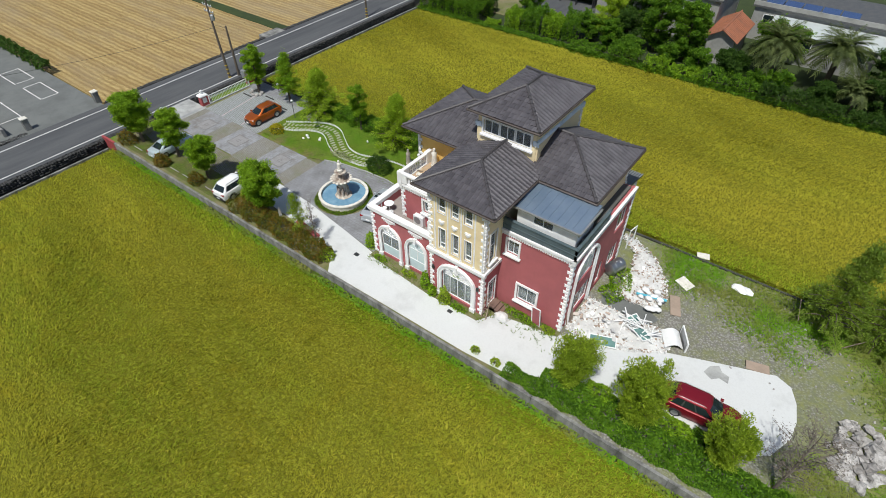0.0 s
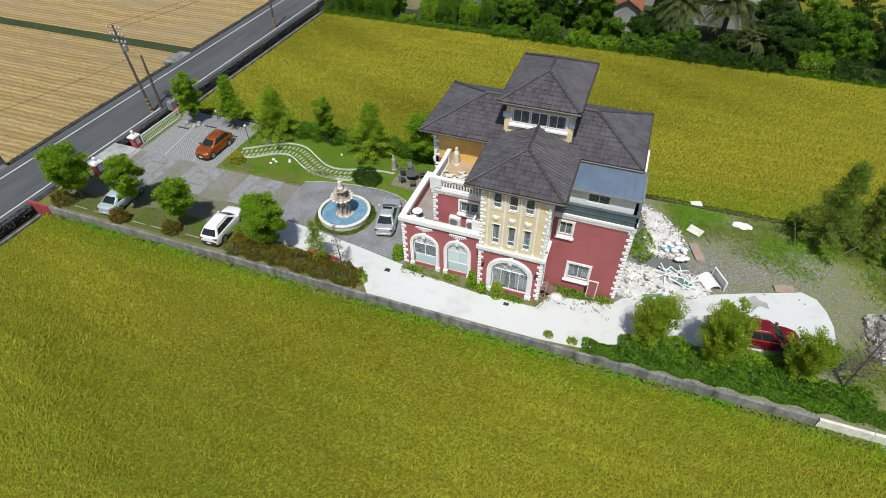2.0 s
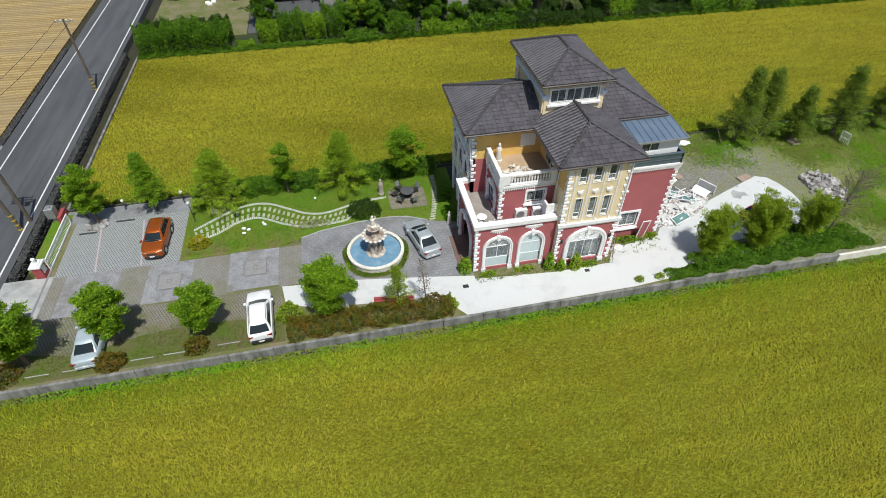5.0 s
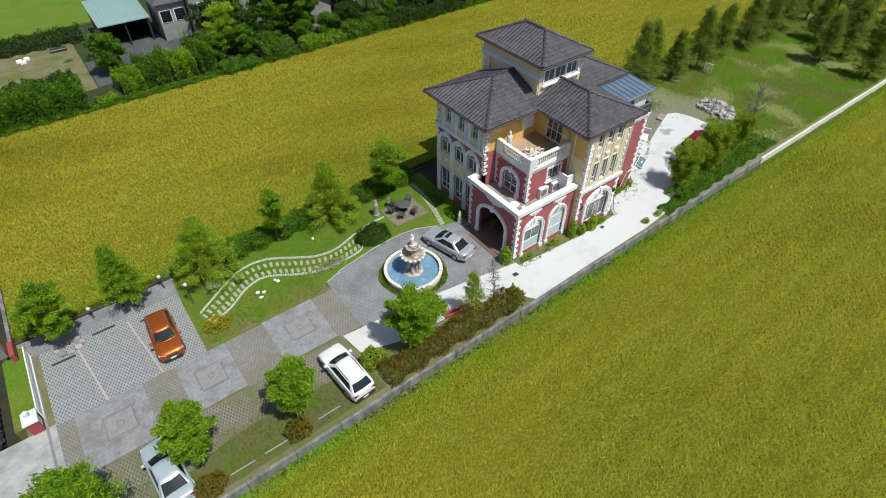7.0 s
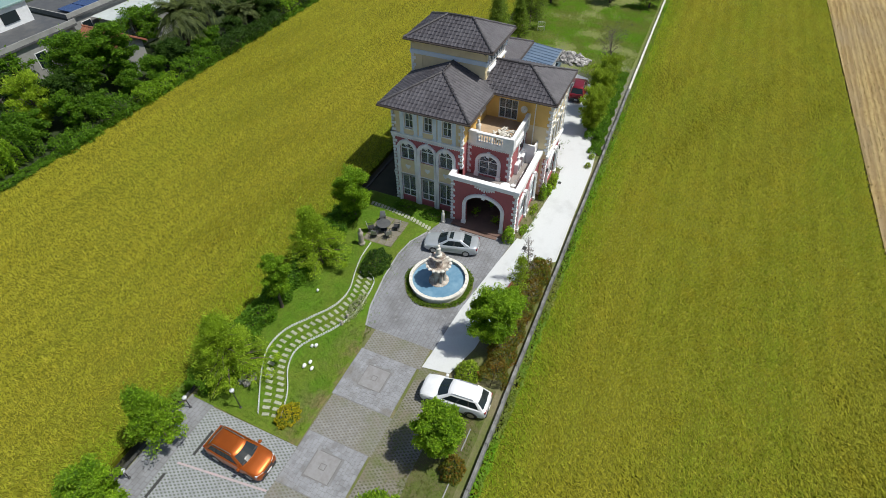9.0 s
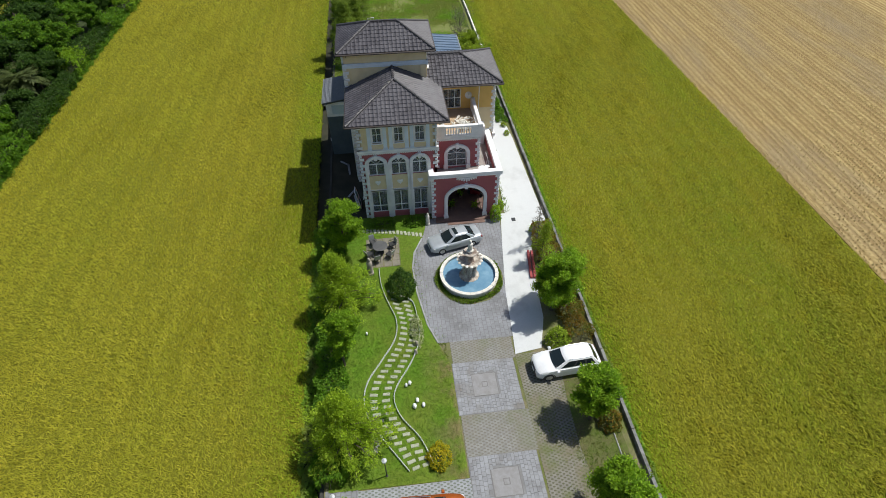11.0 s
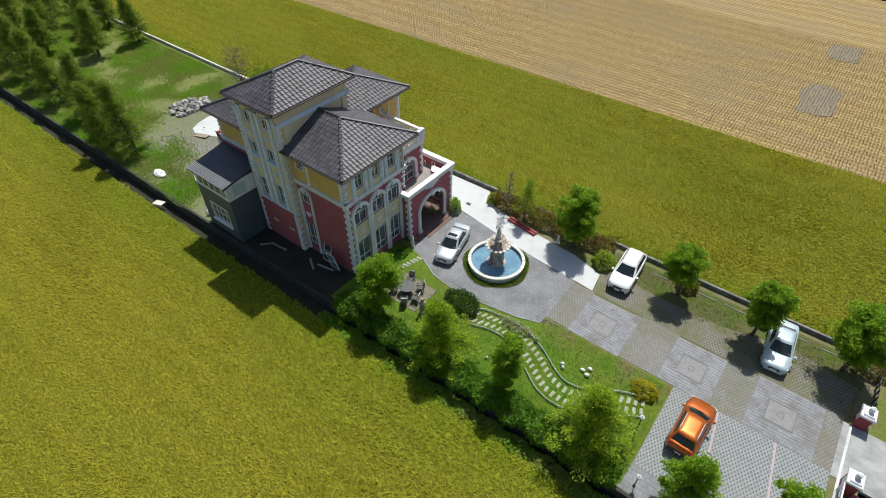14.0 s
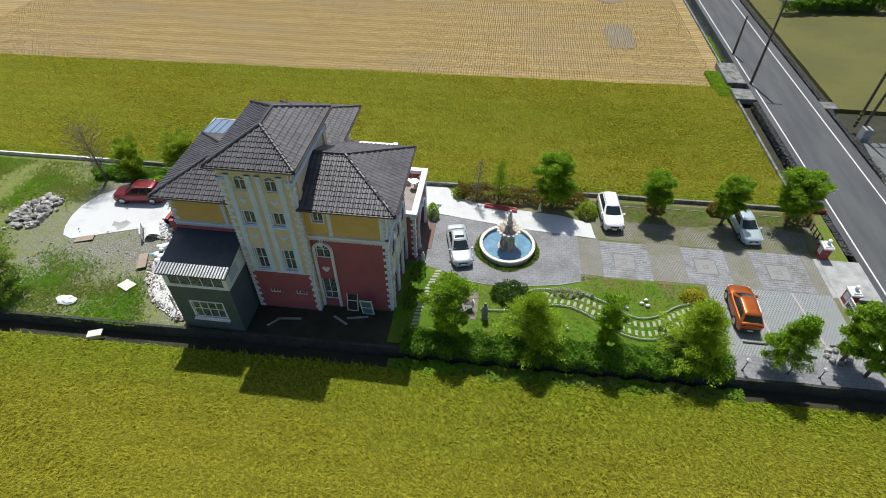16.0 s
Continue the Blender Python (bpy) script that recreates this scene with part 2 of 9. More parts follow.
    mm["grey_concrete"] = n.done(col, 0.9, b, 0.25, 0.01)
    # stamped stone paving of the drive: laid in courses
    n = Nodes("stamped_paving")
    k = n.brick(0.42, 0.30, 0.022)
    a, b = n.noise(0.6, 6, 0.65), n.noise(14.0, 3)
    col = n.mix(n.ramp(a, 0.36, 0.66), (0.25, 0.257, 0.275), (0.155, 0.155, 0.16))
    col = n.mix(n.math("MULTIPLY", n.ramp(n.noise(2.4, 4), 0.5, 0.7), 0.5), col, (0.34, 0.35, 0.37))
    col = n.mix(n.ramp(k, 0.1, 0.5), n.mix(0.4, col, (0.09, 0.085, 0.075)), col)
    mm["stamped_paving"] = n.done(col, 0.85, k, 0.5, 0.012)
    for key, chance in (("paving_field", False), ("paving_stone", True)):
        n = Nodes(key)
        col = n.mix(n.ramp(n.noise(1.1, 6, 0.65), 0.36, 0.66), (0.265, 0.273, 0.29), (0.18, 0.18, 0.186))
        if chance:
            col = n.mix(n.math("MULTIPLY", n.random(), 0.45), col, (0.33, 0.34, 0.36))
            col = n.mix(n.ramp(n.noise(0.5, 5, 0.6), 0.52, 0.7), col, (0.17, 0.155, 0.135))
        else:
            col = n.mix(0.35, col, (0.14, 0.13, 0.11))
        mm[key] = n.done(col, 0.85, n.noise(14.0, 4), 0.4, 0.012)
    mm["medallion"] = plain("medallion", (0.27, 0.268, 0.272), (0.20, 0.19, 0.185), 6.0, 2.2, 0.85, 0.3)
    mm["medallion_edge"] = plain("medallion_edge", (0.15, 0.145, 0.14), (0.20, 0.195, 0.19), 6.0, 2.2, 0.85, 0.3)
    # grass pavers: a grid of cells, green or brown in the holes
    for key, paver, hole, cover in (("paver_light", (0.31, 0.325, 0.34), (0.13, 0.15, 0.12), 0.0), ("paver_brown", (0.25, 0.245, 0.23), (0.16, 0.15, 0.125), 0.4), ("paver_moss", (0.22, 0.21, 0.18), (0.10, 0.095, 0.06), 0.75)):
        n = Nodes(key)
        cell = n.voronoi(1.0, "F1", n.scaled(6.4, 3.7, 0.0, math.pi / 4), 0, 0.0)
        a = n.noise(0.45, 6, 0.65)
        col = n.mix(n.ramp(n.noise(3.0, 4), 0.35, 0.7), paver, tuple(0.75 * v for v in paver))
        col = n.mix(n.ramp(cell, 0.36, 0.25), col, hole)
        col = n.mix(n.math("MULTIPLY", n.ramp(a, 0.40, 0.60), cover), col, n.mix(n.ramp(n.noise(0.8, 5, 0.6), 0.4, 0.6), (0.105, 0.125, 0.03), (0.16, 0.138, 0.085)))
        mm[key] = n.done(col, 0.9, cell, 0.35, 0.015)
    # house
    n = Nodes("red_render")
    a, b = n.noise(0.8, 5, 0.6), n.noise(30.0, 3)
    col = n.mix(n.ramp(a, 0.38, 0.72), (0.40, 0.115, 0.122), (0.335, 0.10, 0.107))
    col = n.mix(n.math("MULTIPLY", n.ramp(n.noise(1.2, 4, 0.6, n.scaled(1.5, 1.5, 0.25)), 0.55, 0.8), 0.35), col, (0.24, 0.08, 0.085))
    mm["red_render"] = n.done(col, 0.9, b, 0.35, 0.008)
    mm["cream_render"] = plain("cream_render", (0.77, 0.645, 0.41), (0.65, 0.53, 0.32), 24.0, 0.8, 0.9, 0.3, amount=0.3)
    mm["yellow_render"] = plain("yellow_render", (0.74, 0.49, 0.155), (0.64, 0.41, 0.12), 24.0, 0.9, 0.9, 0.3, amount=0.3)
    mm["white_trim"] = plain("white_trim", (0.84, 0.84, 0.84), (0.68, 0.68, 0.69), 12.0, 1.0, 0.75, 0.2, amount=0.3)
    # blue-white trim paint, lightened further to carry skylight on the shaded facades
    mm["blue_trim"] = plain("blue_trim", (0.71, 0.79, 0.87), (0.60, 0.67, 0.75), 10.0, 1.2, 0.8, 0.2, amount=0.3)
    n = Nodes("roof_tile")
    r = n.island()
    a, b = n.noise(0.5, 5, 0.65), n.noise(18.0, 3)
    col = n.mix(n.ramp(r, 0.0, 1.0), (0.054, 0.050, 0.057), (0.092, 0.086, 0.096))
    col = n.mix(n.math("MULTIPLY", n.ramp(a, 0.45, 0.75), 0.5), col, (0.14, 0.136, 0.148))
    mm["roof_tile"] = n.done(col, 0.5, b, 0.2, 0.006, spec=0.45)
    n = Nodes("roof_tile_single")
    col = n.mix(n.random(), (0.054, 0.050, 0.057), (0.092, 0.086, 0.096))
    col = n.mix(n.math("MULTIPLY", n.ramp(n.noise(0.5, 5, 0.65), 0.45, 0.75), 0.5), col, (0.14, 0.136, 0.148))
    mm["roof_tile_single"] = n.done(col, 0.5, n.noise(18.0, 3), 0.2, 0.006, spec=0.45)
    mm["roof_cap"] = plain("roof_cap", (0.05, 0.046, 0.05), (0.085, 0.08, 0.083), 9.0, 1.0, 0.5, 0.2, spec=0.5)
    mm["gutter"] = plain("gutter", (0.055, 0.042, 0.038), (0.085, 0.07, 0.06), 9.0, 1.0, 0.5, 0.1)
    n = Nodes("slate_cladding")
    k = n.wave(3.0, 0.0, "Z")
    col = n.mix(n.ramp(n.noise(1.2, 5), 0.35, 0.7), (0.066, 0.098, 0.112), (0.094, 0.128, 0.142))
    mm["slate_cladding"] = n.done(col, 0.55, k, 0.3, 0.01)
    n = Nodes("metal_roof")
    # blue in the base colour adds to the sky's reflection on the metal
    col = n.mix(n.ramp(n.noise(0.6, 5), 0.35, 0.7), (0.22, 0.30, 0.40), (0.30, 0.38, 0.47))
    mm["metal_roof"] = n.done(col, 0.3, n.noise(3.0, 3), 0.08, 0.02, metal=0.55)
    n = Nodes("navy_roof")
    k = n.wave(2.6, 0.0, "X")
    col = n.mix(n.ramp(n.noise(1.5, 4), 0.35, 0.7), (0.035, 0.045, 0.06), (0.055, 0.065, 0.08))
    mm["navy_roof"] = n.done(col, 0.45, k, 0.22, 0.02)
    mm["frame_white"] = plain("frame_white", (0.80, 0.81, 0.81), (0.68, 0.69, 0.69), 14.0, 2.0, 0.5, 0.1, amount=0.2)
    n = Nodes("window_glass")
    n.b.inputs["Transmission Weight"].default_value = 0.75
    n.b.inputs["IOR"].default_value = 1.33
    mm["window_glass"] = n.done((0.42, 0.47, 0.49), 0.03, n.noise(1.6, 2), 0.03, 0.02)
    mm["pale_glass"] = plain("pale_glass", (0.56, 0.66, 0.67), (0.46, 0.57, 0.60), 2.0, 0.6, 0.22, 0.02, spec=0.6, amount=0.2)
    mm["curtain"] = plain("curtain", (0.72, 0.71, 0.67), (0.55, 0.54, 0.50), 6.0, 2.0, 0.9, 0.3)
    mm["red_cloth"] = plain("red_cloth", (0.42, 0.03, 0.035), (0.30, 0.02, 0.03), 6.0, 2.0, 0.9, 0.2)
    # unseen inner surfaces, coloured dark so that rooms read as unlit
    mm["dark_room"] = plain("dark_room", (0.11, 0.105, 0.10), (0.07, 0.07, 0.065), 3.0, 1.0, 0.9, 0)
    mm["terracotta"] = plain("terracotta", (0.19, 0.115, 0.09), (0.13, 0.085, 0.07), 5.0, 1.0, 0.8, 0.2)
    mm["terrace_floor"] = plain("terrace_floor", (0.33, 0.30, 0.28), (0.22, 0.20, 0.185), 5.0, 0.8, 0.85, 0.2)
    mm["balcony_floor"] = plain("balcony_floor", (0.45, 0.33, 0.22), (0.34, 0.25, 0.16), 5.0, 0.9, 0.85, 0.2)
    # walls, stones, rubble
    n = Nodes("weathered_wall")
    a = n.noise(1.1, 6, 0.7, n.scaled(1.0, 1.0, 0.35))
    col = n.mix(n.ramp(a, 0.36, 0.64), (0.27, 0.27, 0.26), (0.085, 0.085, 0.08))
    mm["weathered_wall"] = n.done(col, 0.95, n.noise(8.0, 4), 0.4, 0.02)
    mm["dark_wall"] = plain("dark_wall", (0.06, 0.06, 0.052), (0.022, 0.024, 0.02), 5.0, 0.9, 0.95, 0.4)
    n = Nodes("black_stone")
    col = n.mix(n.island(), (0.022, 0.023, 0.024), (0.058, 0.058, 0.056))
    mm["black_stone"] = n.done(col, 0.8, n.noise(9.0, 4), 0.5, 0.02)
    n = Nodes("boulder")
    col = n.mix(n.random(), (0.25, 0.235, 0.225), (0.56, 0.54, 0.52))
    col = n.mix(n.ramp(n.noise(2.6, 6, 0.7), 0.42, 0.7), col, (0.13, 0.125, 0.115))
    mm["boulder"] = n.done(col, 0.9, n.noise(6.0, 6, 0.7), 0.7, 0.06)
    n = Nodes("rubble")
    col = n.mix(n.island(), (0.46, 0.455, 0.45), (0.84, 0.84, 0.83))
    r2 = n.ramp(n.island(), 0.88, 0.92)
    col = n.mix(n.math("MULTIPLY", r2, 0.8), col, (0.38, 0.27, 0.20))
    mm["rubble"] = n.done(col, 0.9, n.noise(12.0, 4), 0.3, 0.02)
    mm["plaster_dust"] = plain("plaster_dust", (0.66, 0.66, 0.65), (0.44, 0.44, 0.43), 5.0, 0.9, 0.95, 0.6)
    mm["plywood"] = plain("plywood", (0.35, 0.27, 0.21), (0.25, 0.195, 0.155), 4.0, 1.2, 0.85, 0.2)
    mm["stone_white"] = plain("stone_white", (0.74, 0.72, 0.66), (0.50, 0.47, 0.40), 10.0, 1.8, 0.85, 0.35)
    n = Nodes("fountain_stone")
    a, b = n.noise(2.2, 6, 0.7, n.scaled(1.0, 1.0, 0.5)), n.noise(14.0, 4)
    col = n.mix(n.ramp(a, 0.40, 0.62), (0.58, 0.53, 0.455), (0.20, 0.145, 0.115))
    mm["fountain_stone"] = n.done(col, 0.85, b, 0.5, 0.02)
    mm["step_stone"] = plain("step_stone", (0.40, 0.41, 0.32), (0.24, 0.27, 0.17), 10.0, 1.8, 0.9, 0.35)
    mm["old_slab"] = plain("old_slab", (0.24, 0.215, 0.175), (0.12, 0.115, 0.08), 8.0, 1.2, 0.9, 0.4)
    mm["statue_stone"] = plain("statue_stone", (0.42, 0.38, 0.32), (0.20, 0.17, 0.14), 8.0, 2.5, 0.9, 0.4)
    n = Nodes("pool_water")
    n.b.inputs["IOR"].default_value = 1.33
    col = n.mix(n.ramp(n.noise(1.2, 5), 0.4, 0.68), (0.125, 0.25, 0.36), (0.20, 0.34, 0.45))
    mm["pool_water"] = n.done(col, 0.12, n.noise(2.5, 3), 0.08, 0.03)
    # metal, rubber, paint
    mm["tank_steel"] = plain("tank_steel", (0.42, 0.44, 0.45), (0.30, 0.31, 0.32), 6.0, 1.2, 0.32, 0.05, metal=0.9)
    mm["dark_metal"] = plain("dark_metal", (0.045, 0.047, 0.05), (0.075, 0.075, 0.075), 9.0, 1.5, 0.5, 0.1, metal=0.4)
    mm["galvanised"] = plain("galvanised", (0.42, 0.43, 0.44), (0.30, 0.31, 0.32), 9.0, 1.5, 0.5, 0.1, metal=0.6)
    mm["pole_wood"] = plain("pole_wood", (0.125, 0.10, 0.08), (0.075, 0.062, 0.05), 8.0, 1.2, 0.9, 0.4)
    mm["hazard_yellow"] = plain("hazard_yellow", (0.50, 0.36, 0.04), (0.36, 0.26, 0.05), 9.0, 1.5, 0.7, 0.1)
    mm["rubber"] = plain("rubber", (0.022, 0.022, 0.023), (0.04, 0.04, 0.04), 18.0, 3.0, 0.8, 0.2)
    mm["alloy"] = plain("alloy", (0.50, 0.51, 0.52), (0.34, 0.35, 0.36), 10.0, 2.0, 0.35, 0, metal=0.9)
    n = Nodes("car_glass")
    mm["car_glass"] = n.done((0.014, 0.022, 0.025), 0.03, spec=0.5)
    mm["lamp_lens"] = plain("lamp_lens", (0.62, 0.64, 0.66), (0.5, 0.52, 0.54), 8.0, 2.0, 0.12, 0)
    mm["tail_lens"] = plain("tail_lens", (0.30, 0.012, 0.012), (0.22, 0.01, 0.01), 8.0, 2.0, 0.15, 0)
    mm["car_trim"] = plain("car_trim", (0.028, 0.028, 0.03), (0.045, 0.045, 0.045), 14.0, 3.0, 0.6, 0.1)
    for key, c, metal in (("car_orange", (0.44, 0.10, 0.010), 0.55), ("car_white", (0.82, 0.83, 0.84), 0.0), ("car_silver", (0.50, 0.54, 0.57), 0.4), ("car_pale_blue", (0.50, 0.59, 0.64), 0.3), ("car_maroon", (0.20, 0.008, 0.018), 0.3), ("car_dark", (0.03, 0.033, 0.04), 0.3)):
        mm[key] = plain(key, c, tuple(0.82 * v for v in c), 2.0, 0.9, 0.36, 0, metal, coat=0.35, amount=0.2)
    mm["red_paint"] = plain("red_paint", (0.36, 0.06, 0.065), (0.26, 0.05, 0.05), 8.0, 1.6, 0.7, 0.1)
    mm["blue_plastic"] = plain("blue_plastic", (0.10, 0.45, 0.58), (0.08, 0.36, 0.48), 8.0, 1.6, 0.5, 0.1)
    mm["teal_glass"] = plain("teal_glass", (0.15, 0.27, 0.25), (0.10, 0.19, 0.18), 5.0, 1.2, 0.15, 0.05)
    # plants
    for key, c1, c2, c3 in (
        ("leaf_fresh", (0.185, 0.345, 0.016), (0.04, 0.10, 0.007), (0.365, 0.54, 0.03)),
        ("leaf_cypress", (0.30, 0.44, 0.026), (0.085, 0.155, 0.010), (0.48, 0.62, 0.048)),
        ("leaf_conifer", (0.19, 0.29, 0.035), (0.075, 0.125, 0.016), (0.30, 0.40, 0.055)),
        ("leaf_olive", (0.26, 0.37, 0.026), (0.095, 0.16, 0.012), (0.42, 0.53, 0.046)),
        ("leaf_dark", (0.045, 0.105, 0.014), (0.014, 0.036, 0.006), (0.085, 0.165, 0.022)),
        ("leaf_red", (0.13, 0.20, 0.016), (0.05, 0.095, 0.010), (0.30, 0.125, 0.026)),
        ("leaf_wood", (0.10, 0.23, 0.014), (0.022, 0.058, 0.006), (0.20, 0.37, 0.022)),
        ("leaf_palm", (0.10, 0.14, 0.038), (0.04, 0.06, 0.018), (0.19, 0.23, 0.075)),
        ("flower_yellow", (0.45, 0.36, 0.015), (0.16, 0.24, 0.015), (0.58, 0.46, 0.02)),
        ("flower_white", (0.38, 0.40, 0.18), (0.12, 0.19, 0.04), (0.62, 0.62, 0.42)),
    ):
        n = Nodes(key)
        r, big = n.island(), n.noise(0.9, 3)
        col = n.mix(r, c2, c1)
        col = n.mix(n.math("MULTIPLY", n.ramp(r, 0.6, 1.0), 0.8), col, c3)
        col = n.mix(n.math("MULTIPLY", n.ramp(big, 0.42, 0.68), 0.4), col, c3)
        mm[key] = n.done(col, 0.6, spec=0.2)
        leafy(n, col, tuple(1.5 * v for v in c3), 0.46)
    mm["bark"] = plain("bark", (0.13, 0.10, 0.075), (0.075, 0.06, 0.045), 10.0, 2.0, 0.9, 0.5)
    mm["bare_twig"] = plain("bare_twig", (0.16, 0.135, 0.11), (0.10, 0.085, 0.07), 10.0, 2.0, 0.9, 0.3)
    # neighbours
    mm["grey_tiles"] = plain("grey_tiles", (0.065, 0.068, 0.074), (0.11, 0.11, 0.105), 5.0, 1.2, 0.6, 0.3)
    mm["red_tiles"] = plain("red_tiles", (0.34, 0.13, 0.07), (0.20, 0.09, 0.055), 5.0, 0.9, 0.8, 0.4)
    mm["red_sheet"] = plain("red_sheet", (0.42, 0.05, 0.05), (0.32, 0.045, 0.045), 3.0, 0.4, 0.5, 0.1)
    mm["teal_sheet"] = plain("teal_sheet", (0.20, 0.33, 0.31), (0.26, 0.36, 0.34), 3.0, 0.4, 0.5, 0.1)
    mm["white_sheet"] = plain("white_sheet", (0.50, 0.54, 0.53), (0.38, 0.42, 0.41), 3.0, 0.4, 0.6, 0.1)
    mm["solar_blue"] = plain("solar_blue", (0.03, 0.06, 0.17), (0.025, 0.05, 0.13), 3.0, 0.6, 0.2, 0.05)
    mm["far_wall"] = plain("far_wall", (0.33, 0.33, 0.315), (0.20, 0.20, 0.19), 3.0, 0.5, 0.9, 0.2)
    return mm


MAT = make_materials()


# ---- geometry helpers ----
class G:
    """Collects vertices and faces of one mesh."""

    def __init__(self):
        self.v, self.f = [], []

    def add(self, vs, fs):
        k = len(self.v)
        self.v += [tuple(p) for p in vs]
        self.f += [tuple(i + k for i in q) for q in fs]
        return self

    def box(self, x0, x1, y0, y1, z0, z1):
        x0, x1, y0, y1, z0, z1 = min(x0, x1), max(x0, x1), min(y0, y1), max(y0, y1), min(z0, z1), max(z0, z1)
        return self.add([(x0, y0, z0), (x1, y0, z0), (x1, y1, z0), (x0, y1, z0), (x0, y0, z1), (x1, y0, z1), (x1, y1, z1), (x0, y1, z1)],
                        [(0, 3, 2, 1), (4, 5, 6, 7), (0, 1, 5, 4), (1, 2, 6, 5), (2, 3, 7, 6), (3, 0, 4, 7)])

    def soft(self, x0, x1, y0, y1, z0, z1, b):
        """A box with chamfered upper edges."""
        p = lambda e, z: [(x0 + e, y0 + e, z), (x1 - e, y0 + e, z), (x1 - e, y1 - e, z), (x0 + e, y1 - e, z)]
        vs = p(0, z0) + p(0, z1 - b) + p(b, z1)
        fs = [(3, 2, 1, 0), (8, 9, 10, 11)]
        for r in (0, 4):
            fs += [(r + i, r + (i + 1) % 4, r + 4 + (i + 1) % 4, r + 4 + i) for i in range(4)]
        return self.add(vs, fs)

    def prism(self, poly, z0, z1):
        n = len(poly)
        if sum(poly[i][0] * poly[(i + 1) % n][1] - poly[(i + 1) % n][0] * poly[i][1] for i in range(n)) < 0:
            poly = list(reversed(poly))
        vs = [(x, y, z0) for x, y in poly] + [(x, y, z1) for x, y in poly]
        fs = [tuple(reversed(range(n))), tuple(range(n, 2 * n))] + [(i, (i + 1) % n, n + (i + 1) % n, n + i) for i in range(n)]
        return self.add(vs, fs)

    def lathe(self, prof, n=24, cx=0.0, cy=0.0, cz=0.0, wobble=0.0):
        vs, fs = [], []
        for r, z in prof:
            for i in range(n):
                a = 2 * math.pi * i / n
                k = 1 + wobble * math.sin(i * 2.9 + z * 7)
                vs.append((cx + r * k * math.cos(a), cy + r * k * math.sin(a), cz + z))
        for j in range(len(prof) - 1):
            fs += [(j * n + i, j * n + (i + 1) % n, (j + 1) * n + (i + 1) % n, (j + 1) * n + i) for i in range(n)]
        fs += [tuple(reversed(range(n))), tuple(range((len(prof) - 1) * n, len(prof) * n))]
        return self.add(vs, fs)

    def tube(self, pts, radii, n=6):
        pts = [Vector(p) for p in pts]
        vs, fs = [], []
        for i, p in enumerate(pts):
            d = (pts[min(i + 1, len(pts) - 1)] - pts[max(i - 1, 0)]).normalized()
            u = d.orthogonal().normalized()
            w = d.cross(u)
            r = float(radii[i] if hasattr(radii, "__len__") else radii)
            vs += [p + r * (math.cos(2 * math.pi * k / n) * u + math.sin(2 * math.pi * k / n) * w) for k in range(n)]
        for i in range(len(pts) - 1):
            fs += [(i * n + k, i * n + (k + 1) % n, (i + 1) * n + (k + 1) % n, (i + 1) * n + k) for k in range(n)]
        fs += [tuple(reversed(range(n))), tuple(range((len(pts) - 1) * n, len(pts) * n))]
        return self.add(vs, fs)

    def blob(self, c, r, rng, n=7, m=5, rough=0.2):
        """A lumpy stone."""
        vs, fs = [], []
        for j in range(1, m):
            t = math.pi * j / m
            for i in range(n):
                a = 2 * math.pi * i / n
                k = 1 + rough * rng.uniform(-1, 1)
                vs.append((c[0] + r[0] * k * math.sin(t) * math.cos(a), c[1] + r[1] * k * math.sin(t) * math.sin(a), c[2] + r[2] * k * math.cos(t)))
        vs += [(c[0], c[1], c[2] + r[2]), (c[0], c[1], c[2] - r[2])]
        for j in range(m - 2):
            fs += [(j * n + i, (j + 1) * n + i, (j + 1) * n + (i + 1) % n, j * n + (i + 1) % n) for i in range(n)]
        top, bot, last = len(vs) - 2, len(vs) - 1, (m - 2) * n
        fs += [(top, i, (i + 1) % n) for i in range(n)] + [(bot, last + (i + 1) % n, last + i) for i in range(n)]
        return self.add(vs, fs)

    def moved(self, m):
        self.v = [tuple(m @ Vector(p)) for p in self.v]
        return self

    def mesh(self, name, mat, smooth=None):
        me = bpy.data.meshes.new(name)
        me.from_pydata(self.v, [], self.f)
        me.materials.append(MAT[mat])
        if smooth:
            me.polygons.foreach_set("use_smooth", [True] * len(me.polygons))
            me.set_sharp_from_angle(angle=radians(smooth))
        me.update()
        return me


def part(name, g, mat, parent=None, label="", smooth=None):
    """Links g as one mesh object under a thing or a part."""
    ob = new(name, g.mesh(name, mat, smooth))
    if parent is not None:
        ob.parent = parent
    return tagged(ob, label)


def thing(name, label, category, at=None, group="", kind=""):
    """An Empty that carries the parts of a thing."""
    ob = new(name)
    if at is not None:
        ob.matrix_world = at
    return tagged(ob, label, category, group, kind)


def single(name, g, mat, label, category, smooth=None, kind="", group=""):
    return tagged(part(name, g, mat, None, label, smooth), "", category, group, kind)


def repeat(name, me, parent, m):
    """Another object on a shared mesh, under a parent."""
    ob = new(name, me)
    ob.parent = parent
    ob.matrix_basis = m
    return ob


def quads_object(name, corners, mat, parent=None):
    """Many loose quads or triangles from an array of shape (n, k, 3)."""
    n, k, _ = corners.shape
    me = bpy.data.meshes.new(name)
    me.vertices.add(n * k)
    me.vertices.foreach_set("co", corners.astype(np.float32).ravel())
    me.loops.add(n * k)
    me.loops.foreach_set("vertex_index", np.arange(n * k, dtype=np.int32))
    me.polygons.add(n)
    me.polygons.foreach_set("loop_start", np.arange(0, n * k, k, dtype=np.int32))
    me.materials.append(MAT[mat])
    me.update(calc_edges=True)
    ob = new(name, me)
    if parent is not None:
        ob.parent = parent
    return ob


